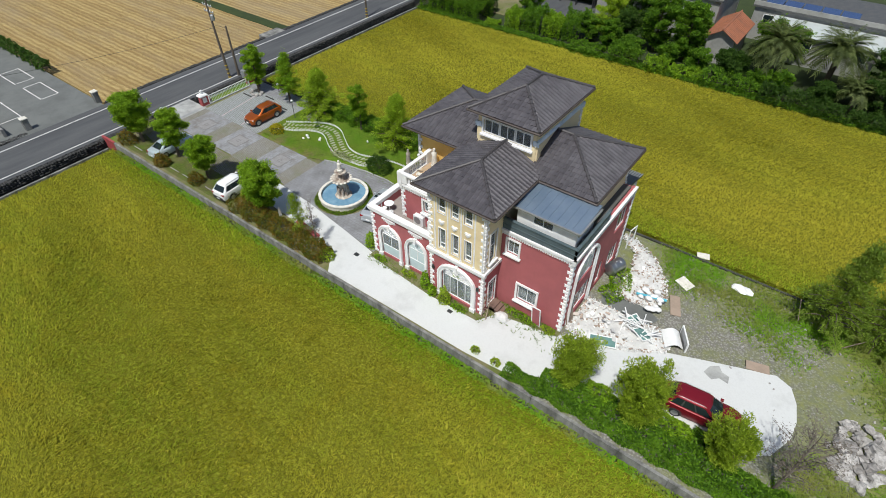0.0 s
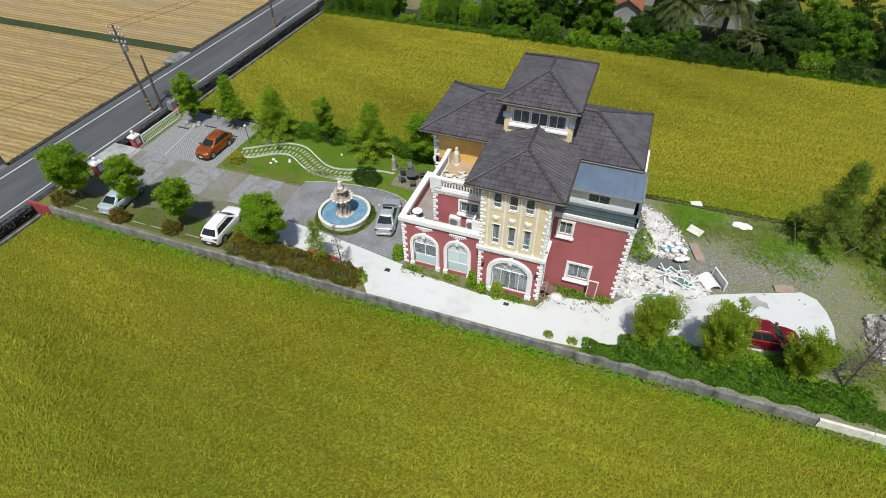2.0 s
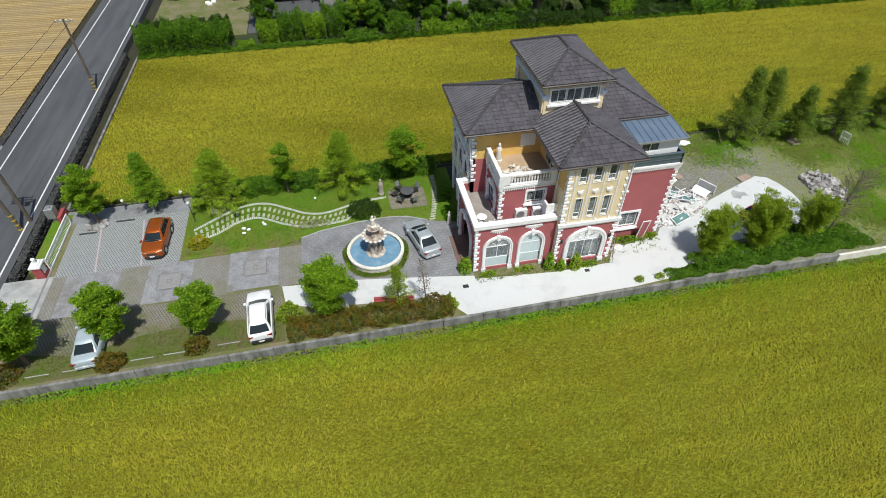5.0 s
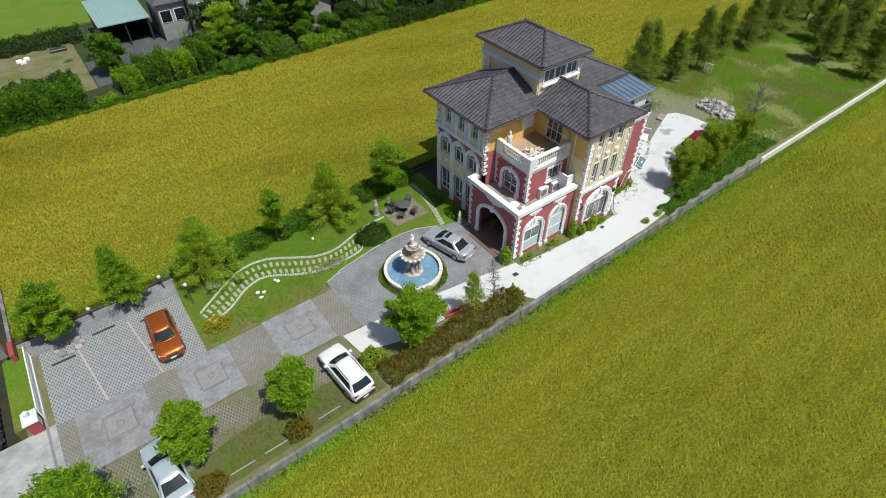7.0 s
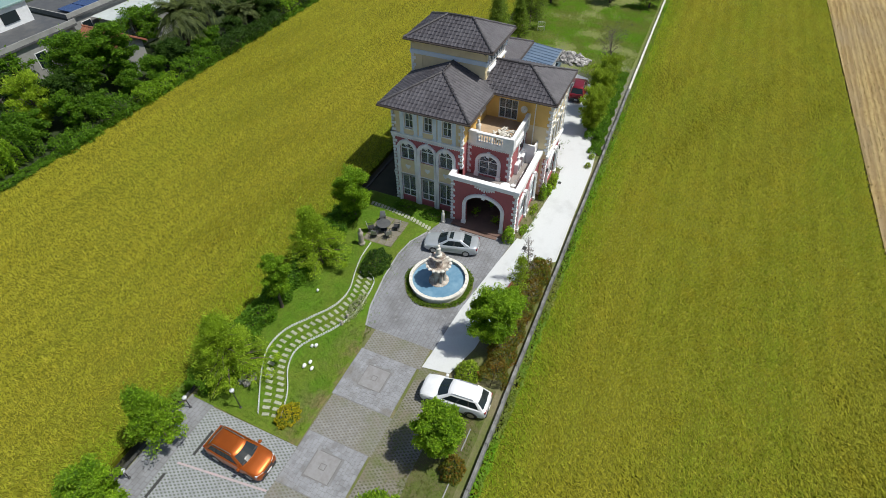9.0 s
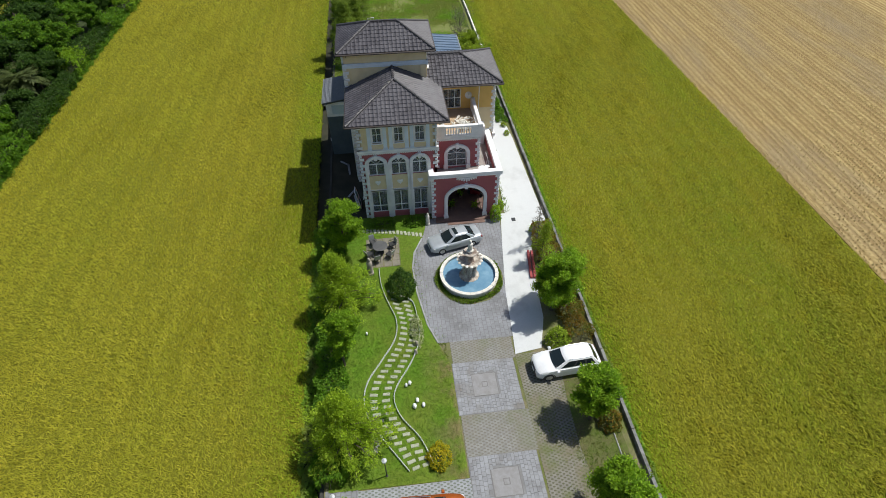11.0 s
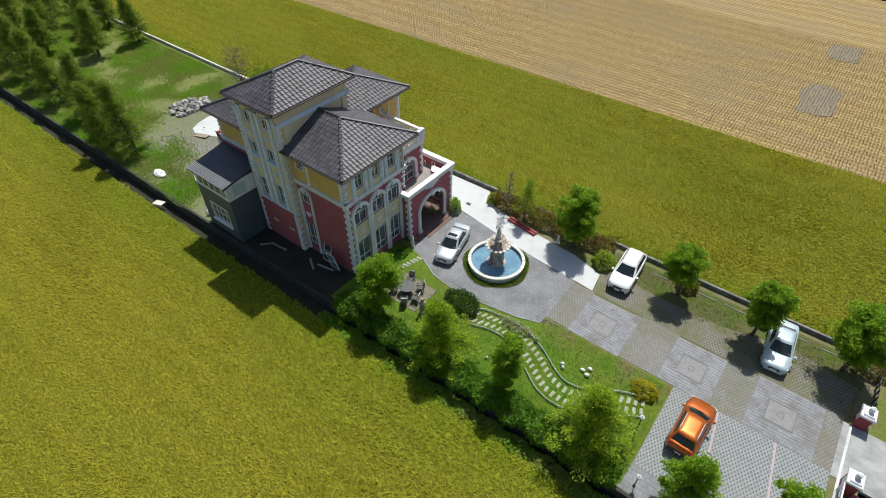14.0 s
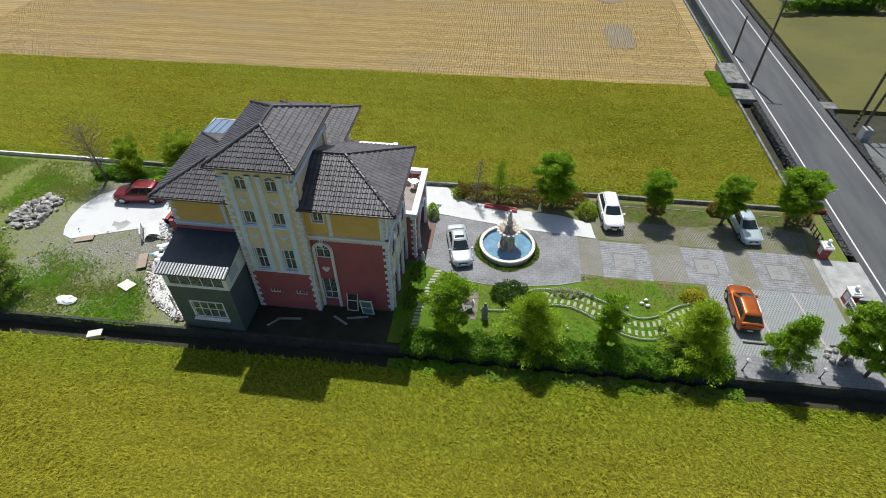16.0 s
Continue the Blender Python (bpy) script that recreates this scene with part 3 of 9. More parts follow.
def leaf_quads(rng, centres, size, flat=0.0, slim=0.42, out=None):
    """Leaf-shaped quads that mostly face the sky, with chance turns; out gives the way that sprays point."""
    n = len(centres)
    up = np.array([0.0, 0.0, 1.15]) + rng.normal(0, 0.62, (n, 3))
    a = rng.normal(size=(n, 3))
    a[:, 2] *= 1 - flat
    if out is not None:
        a = a * 0.55 + out
    b = np.cross(up, a)
    b /= np.linalg.norm(b, axis=1)[:, None] + 1e-9
    a /= np.linalg.norm(a, axis=1)[:, None] + 1e-9
    s = (size * rng.uniform(0.6, 1.3, n))[:, None]
    return np.stack([centres - a * s, centres - b * s * slim, centres + a * s, centres + b * s * slim], 1)


def pieces(name, g, mat, parent, label=""):
    """Each loose piece of g as a part of its own."""
    link = list(range(len(g.v)))

    def root(i):
        while link[i] != i:
            link[i] = link[link[i]]
            i = link[i]
        return i

    for f in g.f:
        for i in f[1:]:
            link[root(i)] = root(f[0])
    sets = {}
    for f in g.f:
        sets.setdefault(root(f[0]), []).append(f)
    for fs in sets.values():
        ids = sorted({i for f in fs for i in f})
        new_id = {i: k for k, i in enumerate(ids)}
        part(name, G().add([g.v[i] for i in ids], [tuple(new_id[i] for i in f) for f in fs]), mat, parent, label)


# ---- ground, fields, road ----
def south_wall_y(x):
    return 19.43 + 0.004 * x


def stubble_edge_y(x):
    return -5.35 + 0.0213 * x


def north_edge_y(x):
    return 38.72 + 0.0118 * x


single("ground", G().prism([(-1500, -1500), (1500, -1500), (1500, 1500), (-1500, 1500)], -1.3, -0.95), "soil", "dark wet soil under fields and ditches", "ground", kind="structure")


def field(name, x0, x1, ya, yb, z, step, mat, label, rough=0.05):
    """A sheet with a slightly uneven top; ya and yb give its edges at x."""
    nx, ny = int((x1 - x0) / step), 40
    nv = []
    for i in range(nx + 1):
        x = x0 + (x1 - x0) * i / nx
        for j in range(ny + 1):
            y = ya(x) + (yb(x) - ya(x)) * j / ny
            nv.append((x, y, z + rough * noise.noise((x * 0.6, y * 0.6, 0.0)) + 0.6 * rough * noise.noise((x * 0.1, y * 0.1, 3.0))))
    w = ny + 1
    g = G().add(nv, [(i * w + j, (i + 1) * w + j, (i + 1) * w + j + 1, i * w + j + 1) for i in range(nx) for j in range(ny)])
    edge = [i * w for i in range(nx + 1)] + [nx * w + j for j in range(1, w)] + [i * w + ny for i in range(nx - 1, -1, -1)] + [j for j in range(ny - 1, 0, -1)]
    k = len(g.v)
    g.v += [(g.v[i][0], g.v[i][1], -0.97) for i in edge]
    m = len(edge)
    g.f += [(edge[(i + 1) % m], edge[i], k + i, k + (i + 1) % m) for i in range(m)]
    return single(name, g, mat, label, "field", 60, "structure")


RICE_Z = -0.5
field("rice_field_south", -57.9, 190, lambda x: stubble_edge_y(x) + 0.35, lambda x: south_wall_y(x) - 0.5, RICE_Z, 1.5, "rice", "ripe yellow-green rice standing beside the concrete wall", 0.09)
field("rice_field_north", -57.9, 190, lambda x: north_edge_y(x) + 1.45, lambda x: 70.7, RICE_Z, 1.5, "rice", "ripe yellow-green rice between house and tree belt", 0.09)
field("rice_field_east", 58, 190, lambda x: south_wall_y(x) + 0.6, lambda x: north_edge_y(x) - 0.2, RICE_Z, 2.5, "rice", "ripe rice beyond the back plot", 0.09)
field("rice_field_west", -190, -69.6, lambda x: -90.0, lambda x: -2.2, RICE_Z, 3.0, "dull_field", "rice field across the road", 0.09)
field("stubble_field_south", -58.7, 190, lambda x: -120.0, lambda x: stubble_edge_y(x), -0.75, 2.5, "stubble", "harvested field with pale straw rows", 0.06)
field("stubble_field_west", -230, -69.0, lambda x: 23.6, lambda x: 51.2, -0.6, 2.5, "stubble", "harvested field with straw rows beyond the road", 0.06)
field("stubble_field_far", -230, -69.0, lambda x: 53.0, lambda x: 160.0, -0.6, 3.0, "stubble", "harvested field beyond a grassy bank", 0.06)
field("grass_bank", -230, -69.0, lambda x: 51.2, lambda x: 53.0, -0.5, 2.5, "verge", "grassy bank between two harvested fields", 0.1)
field("verge_north", -57.9, 190, lambda x: 70.7, lambda x: 140.0, -0.45, 3.0, "verge", "rough grass under the tree belt", 0.2)


field("meadow_north", -57.8, -37.0, lambda x: 98.5, lambda x: 150.0, -0.2, 3.0, "lawn", "bright grass field behind the shed", 0.1)
field("meadow_east", 12.0, 120.0, lambda x: 90.0, lambda x: 150.0, -0.2, 3.0, "rice", "ripe field behind the palms", 0.1)


def rice_tufts(name, x0, x1, ya, yb, step, label, seed):
    """Clumps of leaning rice leaves above the field's canopy."""
    rng = np.random.default_rng(seed)
    xs = np.arange(x0, x1, step)
    pts = []
    for x in xs:
        ys = np.arange(ya(x) + 0.1, yb(x) - 0.1, step)
        pts.append(np.stack([np.full(len(ys), x), ys], 1))
    p = np.concatenate(pts)
    p = p + rng.uniform(-0.5, 0.5, p.shape) * step
    out = []
    wind = 0.6 + 0.9 * np.sin(p[:, 0] * 0.11 + 1.3 * np.sin(p[:, 1] * 0.17)) + 0.5 * np.sin(p[:, 1] * 0.7 + p[:, 0] * 0.3)
    for k in range(6):
        n = len(p)
        a = wind + rng.normal(0, 0.9, n)
        lean = rng.uniform(0.12, 0.48, n)
        h = rng.uniform(0.06, 0.26, n)
        w = rng.uniform(0.025, 0.055, n)
        d = np.stack([np.cos(a), np.sin(a), np.zeros(n)], 1)
        side = np.stack([-np.sin(a), np.cos(a), np.zeros(n)], 1)
        base = np.concatenate([p + rng.normal(0, 0.05, p.shape), np.full((n, 1), RICE_Z - 0.06)], 1)
        tip = base + d * lean[:, None] + np.array([0, 0, 1.0]) * (h + 0.06)[:, None]
        out.append(np.stack([base - side * w[:, None], base + side * w[:, None], tip], 1))
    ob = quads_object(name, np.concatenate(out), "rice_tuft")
    return tagged(ob, label, "rice", kind="stuff")


rice_tufts("rice_plants_south", -57.8, 60.0, lambda x: stubble_edge_y(x) + 0.35, lambda x: south_wall_y(x) - 0.45, 0.25, "leaning ripe rice leaves and ears", 11)
rice_tufts("rice_plants_north", -57.8, 60.0, lambda x: north_edge_y(x) + 1.45, lambda x: 70.7, 0.29, "leaning ripe rice leaves and ears", 12)


def stubble_rows(name, x0, x1, y0, y1, z, seed):
    rng = np.random.default_rng(seed)
    xs, ys = np.meshgrid(np.arange(x0, x1, 0.33), np.arange(y0, y1 + (1.2 if y1 < 0 else 0.0), 0.42))
    p = np.stack([xs.ravel(), ys.ravel()], 1) + rng.uniform(-0.06, 0.06, (xs.size, 2))
    p = p[p[:, 1] < y1 + 0.0213 * p[:, 0]] if y1 < 0 else p
    n = len(p)
    a = rng.uniform(-0.6, 0.6, n)
    d = np.stack([np.cos(a), np.sin(a), np.zeros(n)], 1) * 0.11
    base = np.concatenate([p, np.full((n, 1), z)], 1)
    tip = base + np.array([0, 0, 1.0]) * rng.uniform(0.08, 0.2, (n, 1)) + rng.normal(0, 0.05, (n, 3))
    ob = quads_object(name, np.stack([base - d, base + d, tip], 1), "straw")
    return tagged(ob, "short cut straw stubble in rows", "stubble", kind="stuff")


stubble_rows("stubble_south", -56.8, 50.0, -42.0, -5.4, -0.72, 13)
stubble_rows("stubble_west", -125.0, -69.2, 23.8, 51.0, -0.63, 14)

# scorched wet patches in the stubble, and the ditch beside it
prng = random.Random(9)
for cx, cy, rx, ry in ((-46.3, -21.4, 2.3, 4.6), (-46.3, -38.5, 2.2, 3.2)):
    loop = [(cx + rx * prng.uniform(0.75, 1.1) * max(-1, min(1, 1.25 * math.cos(2 * math.pi * k / 22))), cy + ry * prng.uniform(0.85, 1.08) * max(-1, min(1, 1.25 * math.sin(2 * math.pi * k / 22)))) for k in range(22)]
    single("wet_straw_patch", G().prism(loop, -0.8, -0.70), "wet_straw", "dark damp patch of flattened straw", "field", kind="structure")
single("ditch_water", G().box(-60.05, -58.75, -120, -12.5, -0.94, -0.82), "ditch_water", "still dark water in the ditch", "water", kind="structure")
single("ditch_kerb", G().box(-58.95, -58.75, -120, -12.5, -0.95, -0.55), "weathered_wall", "concrete lip between ditch and stubble", "kerb", kind="structure")

# road, its lines, and the car park across it
single("road", G().prism([(-67.3, -140), (-60.1, -140), (-60.1, 160), (-67.3, 160)], -0.96, -0.02), "asphalt", "grey asphalt country road with white edge lines", "road", kind="structure")
for x in (-60.75, -66.1):
    single("road_line", G().box(x - 0.07, x + 0.07, -140, 160, -0.03, -0.012), "line_paint", "white painted edge line", "road line", kind="structure")
single("car_park", G().prism([(-190, 6.0), (-68.6, 6.0), (-67.2, 15.2), (-67.2, 22.9), (-68.6, 23.0), (-190, 23.0)], -0.96, -0.025), "old_asphalt", "grey asphalt car park across the road", "car park", kind="structure")
for x0, x1, y0, y1 in ((-86.1, -81.5, 18.9, 21.2), (-79.6, -74.7, 19.05, 21.1)):
    g = G()
    for a in ((x0, x1, y0 - 0.06, y0 + 0.06), (x0, x1, y1 - 0.06, y1 + 0.06), (x0 - 0.06, x0 + 0.06, y0 + 0.06, y1 - 0.06), (x1 - 0.06, x1 + 0.06, y0 + 0.06, y1 - 0.06)):
        g.box(*a, -0.035, -0.017)
    single("bay_line", g, "line_paint", "white parking bay outline", "road line", kind="structure")
single("bay_line", G().box(-85, -72.3, 15.68, 15.8, -0.035, -0.017).box(-72.4, -72.28, 12.0, 15.68, -0.035, -0.017).box(-78.2, -78.08, 12.0, 15.68, -0.035, -0.017), "line_paint", "white parking bay outline", "road line", kind="structure")


def stone_row(name, x, y0, y1, seed, label, wide=0.45, top=0.06):
    """A dry wall of black rubble along a ditch."""
    rng = random.Random(seed)
    g = G().box(x - wide * 0.3, x + wide * 0.3, y0, y1, -0.96, top - 0.12)
    y = y0
    while y < y1:
        for k in (-0.42, 0.0, 0.42):
            for lift in range(1 if k == 0.0 else 4):
                r = rng.uniform(0.10, 0.17)
                g.blob((x + k * wide + rng.uniform(-0.04, 0.04), y + rng.uniform(-0.07, 0.07), top - 0.12 - lift * 0.22), (r, r * 1.15, r * 0.8), rng, 6, 4, 0.22)
        y += 0.27
    return single(name, g, "black_stone", label, "stone wall", kind="stuff")


stone_row("ditch_wall_east", -59.75, 30.4, 72.0, 21, "black rubble wall along the roadside ditch")
stone_row("ditch_wall_east", -59.75, -1.6, 24.6, 22, "black rubble wall along the roadside ditch")
stone_row("ditch_wall_west", -67.75, 23.6, 47.5, 23, "black rubble wall beside the harvested field")
stone_row("ditch_wall_west", -67.75, 51.2, 75.0, 24, "black rubble wall beside the harvested field")
stone_row("ditch_wall_west", -67.85, -1.0, 14.6, 25, "black rubble wall beside the car park")
stone_row("ditch_wall_west", -67.85, -45.0, -3.0, 26, "black rubble wall beside the far field")
for x0, x1, y0, y1, what in ((-60.1, -57.75, -5.1, -2.4, "culvert_slab"), (-60.1, -57.8, -12.5, -6.6, "culvert_slab"), (-69.0, -67.3, -2.9, -1.2, "culvert_slab"), (-69.2, -67.3, 47.6, 51.0, "culvert_slab")):
    single(what, G().soft(x0, x1, y0, y1, -0.7, 0.0, 0.05), "weathered_wall", "weathered concrete slab bridging the ditch", "slab", kind="structure")
single("ditch_kerb", G().box(-58.15, -57.92, -2.4, 18.4, -0.97, -0.25), "weathered_wall", "concrete lip between ditch and rice", "kerb", kind="structure")
single("ditch_kerb", G().box(-58.15, -57.92, 39.0, 71.0, -0.97, -0.25), "weathered_wall", "concrete lip between ditch and rice", "kerb", kind="structure")

# the plot itself
XS = [-58.0 + 4.0 * i for i in range(30)]
WEST = [(x, south_wall_y(x)) for x in (-58.0, -40, -20, -8.0)] + [(x, north_edge_y(x)) for x in (-8.0, -20, -40, -58.0)]
EAST = [(x, south_wall_y(x)) for x in (-8.0, 6, 20, 40, 57)] + [(x, north_edge_y(x)) for x in (57, 40, 20, 6, -8.0)]
single("yard", G().prism(WEST, -0.96, 0.0), "yard_soil", "trodden mossy earth around the house", "ground", kind="structure")
single("back_plot", G().prism(EAST, -0.96, 0.0), "waste_ground", "gravel and weeds behind the house", "ground", kind="structure")


def wall_run(name, x0, x1, fy, z0, z1, thick, mat, label):
    n = max(2, int((x1 - x0) / 3.0))
    g = G()
    for i in range(n):
        a, b = x0 + (x1 - x0) * i / n, x0 + (x1 - x0) * (i + 1) / n - 0.03
        e = 0.012 * math.sin(i * 2.3)
        ya, yb = fy(a), fy(b)
        vs = [(a, ya - thick + e, z0), (b, yb - thick + e, z0), (b, yb + e, z0), (a, ya + e, z0), (a, ya - thick + e, z1), (b, yb - thick + e, z1), (b, yb + e, z1), (a, ya + e, z1)]
        g.add(vs, [(0, 3, 2, 1), (4, 5, 6, 7), (0, 1, 5, 4), (1, 2, 6, 5), (2, 3, 7, 6), (3, 0, 4, 7)])
    return single(name, g, mat, label, "wall", kind="structure")


wall_run("wall_south", -57.4, 5.7, lambda x: south_wall_y(x) - 0.03, -0.96, 0.36, 0.2, "weathered_wall", "low weathered grey concrete wall with dark stains")
wall_run("wall_south_new", 5.75, 57.0, lambda x: south_wall_y(x) - 0.03, -0.96, 0.36, 0.2, "stone_white", "low pale new concrete wall along the rice")
wall_run("wall_red_end", -59.9, -57.45, lambda x: south_wall_y(x) - 0.03, -0.96, 0.38, 0.22, "red_paint", "low red-painted wall end by the road")
wall_run("wall_north", -58.0, 57.0, lambda x: north_edge_y(x) + 0.22, -0.96, 0.12, 0.2, "dark_wall", "low dark concrete retaining wall along the rice")


def slab(name, poly, mat, label, z=0.02, category="paving", base=-0.2):
    return single(name, G().prism(poly, base, z), mat, label, category, kind="structure")


def rect(x0, x1, y0, y1):
    return [(x0, y0), (x1, y0), (x1, y1), (x0, y1)]


slab("apron", rect(-60.12, -56.5, 25.5, 29.8), "grey_concrete", "pale grey concrete apron between road and gate", 0.03)
slab("parking_paving", rect(-56.5, -47.1, 29.62, 36.2), "paver_light", "light grey grass-paver parking bays", 0.02)
slab("parking_path", [(-57.6, 36.2), (-46.9, 36.2), (-46.9, 38.1), (-57.6, 38.0)], "stamped_paving", "grey paved strip behind the parking bays", 0.016)
slab("bay_stripe", [(-53.55, 29.7), (-53.43, 29.7), (-54.23, 35.6), (-54.35, 35.6)], "pink_paint", "faded pink parking stripe", 0.026, "road line", 0.012)
slab("bay_stripe", [(-50.1, 29.7), (-49.98, 29.7), (-50.78, 35.6), (-50.9, 35.6)], "pink_paint", "faded pink parking stripe", 0.026, "road line", 0.012)
slab("visitor_parking", [(-57.2, 19.6), (-38.9, 19.9), (-38.9, 25.2), (-56.5, 25.2)], "paver_moss", "brown grass pavers overgrown with moss", 0.014)
slab("bay_lawn", [(-57.1, 19.62), (-38.6, 19.85), (-38.75, 21.6), (-40.5, 22.3), (-42.6, 22.5), (-46.0, 22.6), (-48.5, 22.4), (-50.2, 22.0), (-52.6, 21.4), (-55.0, 21.9), (-57.1, 22.3)], "bay_turf", "worn mossy turf at the parking bays", 0.02, "lawn")
for x0, x1 in ((-56.5, -55.5), (-51.4, -49.35), (-45.85, -43.1), (-39.15, -37.35)):
    slab("paver_strip", rect(x0, x1, 25.2, 29.62), "paver_brown", "strip of brown grass pavers across the drive", 0.017)
PANELS = []
for x0, x1, y0, y1, cx, cy in ((-55.5, -51.4, 25.2, 29.62, -53.25, 27.5), (-49.35, -45.85, 25.35, 29.62, -47.54, 27.52), (-43.1, -39.15, 25.4, 29.72, -41.0, 27.7)):
    panel_ob = slab("drive_panel", rect(x0, x1, y0, y1), "paving_field", "square panel of grey stamped stone paving", 0.02)
    PANELS.append((panel_ob, x0, x1, y0, y1, cx, cy))
PLAZA = [(-37.35, 25.0), (-33.2, 24.7), (-27.7, 23.9), (-24.0, 23.4), (-24.0, 30.0), (-26.4, 30.6), (-28.1, 31.4), (-29.8, 31.65), (-32.5, 31.5), (-35.6, 31.0), (-37.35, 30.4)]
slab("fountain_court", PLAZA, "stamped_paving", "grey stamped stone court round the fountain", 0.02)
LAWN = [(-47.1, 29.7), (-39.2, 29.75), (-37.35, 30.45), (-35.6, 31.05), (-32.5, 31.55), (-29.8, 31.7), (-28.1, 31.45), (-26.4, 30.65), (-25.0, 30.2), (-23.2, 30.2), (-23.2, 38.1), (-47.0, 37.9)]
slab("lawn", LAWN, "lawn", "bright green lawn beside the drive", 0.04, "lawn")
WHITE = [(-38.9, 25.15), (-37.35, 25.0), (-33.2, 24.7), (-27.7, 23.9), (-24.0, 23.3), (-17.6, 22.7), (-12.9, 22.6), (-12.0, 24.0), (-7.4, 24.9), (-6.8, 25.6), (-4.0, 26.6), (-1.2, 27.9), (1.6, 29.05), (4.6, 30.2), (5.9, 30.7), (6.9, 30.3), (7.45, 29.2), (7.75, 27.8), (7.7, 26.4), (7.0, 24.6), (5.5, 23.4), (2.0, 23.2), (-2.9, 22.7), (-6.3, 21.0), (-9.0, 19.95), (-12.0, 19.7), (-20, 19.6), (-25.4, 19.5), (-26.6, 21.0), (-30, 21.9), (-36, 22.4), (-38.6, 23.2)]
slab("white_drive", WHITE, "white_concrete", "bleached white concrete drive along the house", 0.034)
slab("house_bed", [(-24.0, 22.95), (-17.4, 22.4), (-12.9, 22.5), (-12.0, 24.0), (-7.4, 24.75), (-7.4, 25.3), (-24.0, 24.2)], "yard_soil", "narrow planting bed along the house", 0.05, "bed")
# thin dark sheet: paints the house's shade onto the ground north of it
slab("shaded_yard", [(-23.9, 35.3), (-8.5, 35.3), (-8.5, 38.75), (-24.2, 38.6)], "soil", "earth behind the house, coloured near black to deepen the shade there", 0.012, "ground")
old_stones = slab("terrace_stones", rect(-29.4, -26.0, 32.6, 35.4), "yard_soil", "old stone slabs under the garden table", 0.045)
trng = random.Random(5)
for i in range(5):
    for j in range(4):
        x, y = -29.05 + i * 0.68, 32.95 + j * 0.7
        e = [trng.uniform(-0.05, 0.05) for _ in range(8)]
        part("stone_slab", G().prism([(x - 0.3 + e[0], y - 0.31 + e[1]), (x + 0.3 + e[2], y - 0.31 + e[3]), (x + 0.3 + e[4], y + 0.31 + e[5]), (x - 0.3 + e[6], y + 0.31 + e[7])], 0.0, 0.06 + trng.uniform(0, 0.012)), "old_slab", old_stones)
g = G()
for pts in ([(-37.35, 30.45), (-35.6, 31.05), (-32.5, 31.55), (-29.8, 31.7), (-28.1, 31.45), (-26.4, 30.65)],):
    g.tube([(x, y, 0.05) for x, y in pts], 0.06, 5)
single("lawn_kerb", g, "grey_concrete", "low grey kerb between court and lawn", "kerb", kind="structure")


# ---- the house ----
from mathutils.geometry import tessellate_polygon

house = thing("house", "three-storey red and cream villa with white trim and dark tiled roofs", "house")


class Face:
    """A wall plane: u runs along x or y, z up, d outwards."""

    def __init__(self, along, plane, out):
        self.along, self.plane, self.out = along, plane, out

    def p(self, u, z, d=0.0):
        return (u, self.plane + self.out * d, z) if self.along == "x" else (self.plane + self.out * d, u, z)

    def box(self, g, u0, u1, z0, z1, d0, d1):
        a, b = self.p(u0, z0, d0), self.p(u1, z1, d1)
        return g.box(a[0], b[0], a[1], b[1], a[2], b[2])

    def ring(self, g, inner, outer, d0, d1, closed=False):
        """A moulding between two outlines of equal length."""
        n = len(inner)
        vs = [self.p(u, z, d1) for u, z in inner] + [self.p(u, z, d1) for u, z in outer] + [self.p(u, z, d0) for u, z in inner] + [self.p(u, z, d0) for u, z in outer]
        fs = []
        for i in range(n if closed else n - 1):
            j = (i + 1) % n
            fs += [(i, j, n + j, n + i), (n + i, n + j, 3 * n + j, 3 * n + i), (i, 2 * n + i, 2 * n + j, j)]
        if not closed:
            fs += [(0, n, 3 * n, 2 * n), (n - 1, 3 * n - 1, 4 * n - 1, 2 * n - 1)]
        return g.add(vs, fs)

    def plate(self, g, loop, d0, d1, holes=()):
        """A plate of any outline, with openings through it."""
        loops = [list(loop)] + [list(h) for h in holes]
        flat = [q for l in loops for q in l]
        tris = tessellate_polygon([[Vector((u, z, 0)) for u, z in l] for l in loops])
        n = len(flat)
        vs = [self.p(u, z, d1) for u, z in flat] + [self.p(u, z, d0) for u, z in flat]
        fs = [tuple(t) for t in tris] + [tuple(n + i for i in reversed(t)) for t in tris]
        k = 0
        for l in loops:
            m = len(l)
            fs += [(k + i, k + (i + 1) % m, n + k + (i + 1) % m, n + k + i) for i in range(m)]
            k += m
        return g.add(vs, fs)


def box_loop(u0, u1, z0, z1):
    return [(u0, z0), (u1, z0), (u1, z1), (u0, z1)]


def arch(u0, u1, z0, spring, top, n=14):
    """From the left foot over the crown to the right foot."""
    c, a, b = (u0 + u1) / 2, (u1 - u0) / 2, top - spring
    return [(u0, z0)] + [(c - a * math.cos(math.pi * i / n), spring + b * math.sin(math.pi * i / n)) for i in range(n + 1)] + [(u1, z0)]


def fix_normals(ob):
    bm = bmesh.new()
    bm.from_mesh(ob.data)
    bmesh.ops.recalc_face_normals(bm, faces=bm.faces)
    bm.to_mesh(ob.data)
    bm.free()
    return ob


def wall(face, loop, mat, holes=(), thick=0.24, label=""):
    return fix_normals(part("wall", face.plate(G(), loop, -thick, 0.0, holes), mat, house, label))


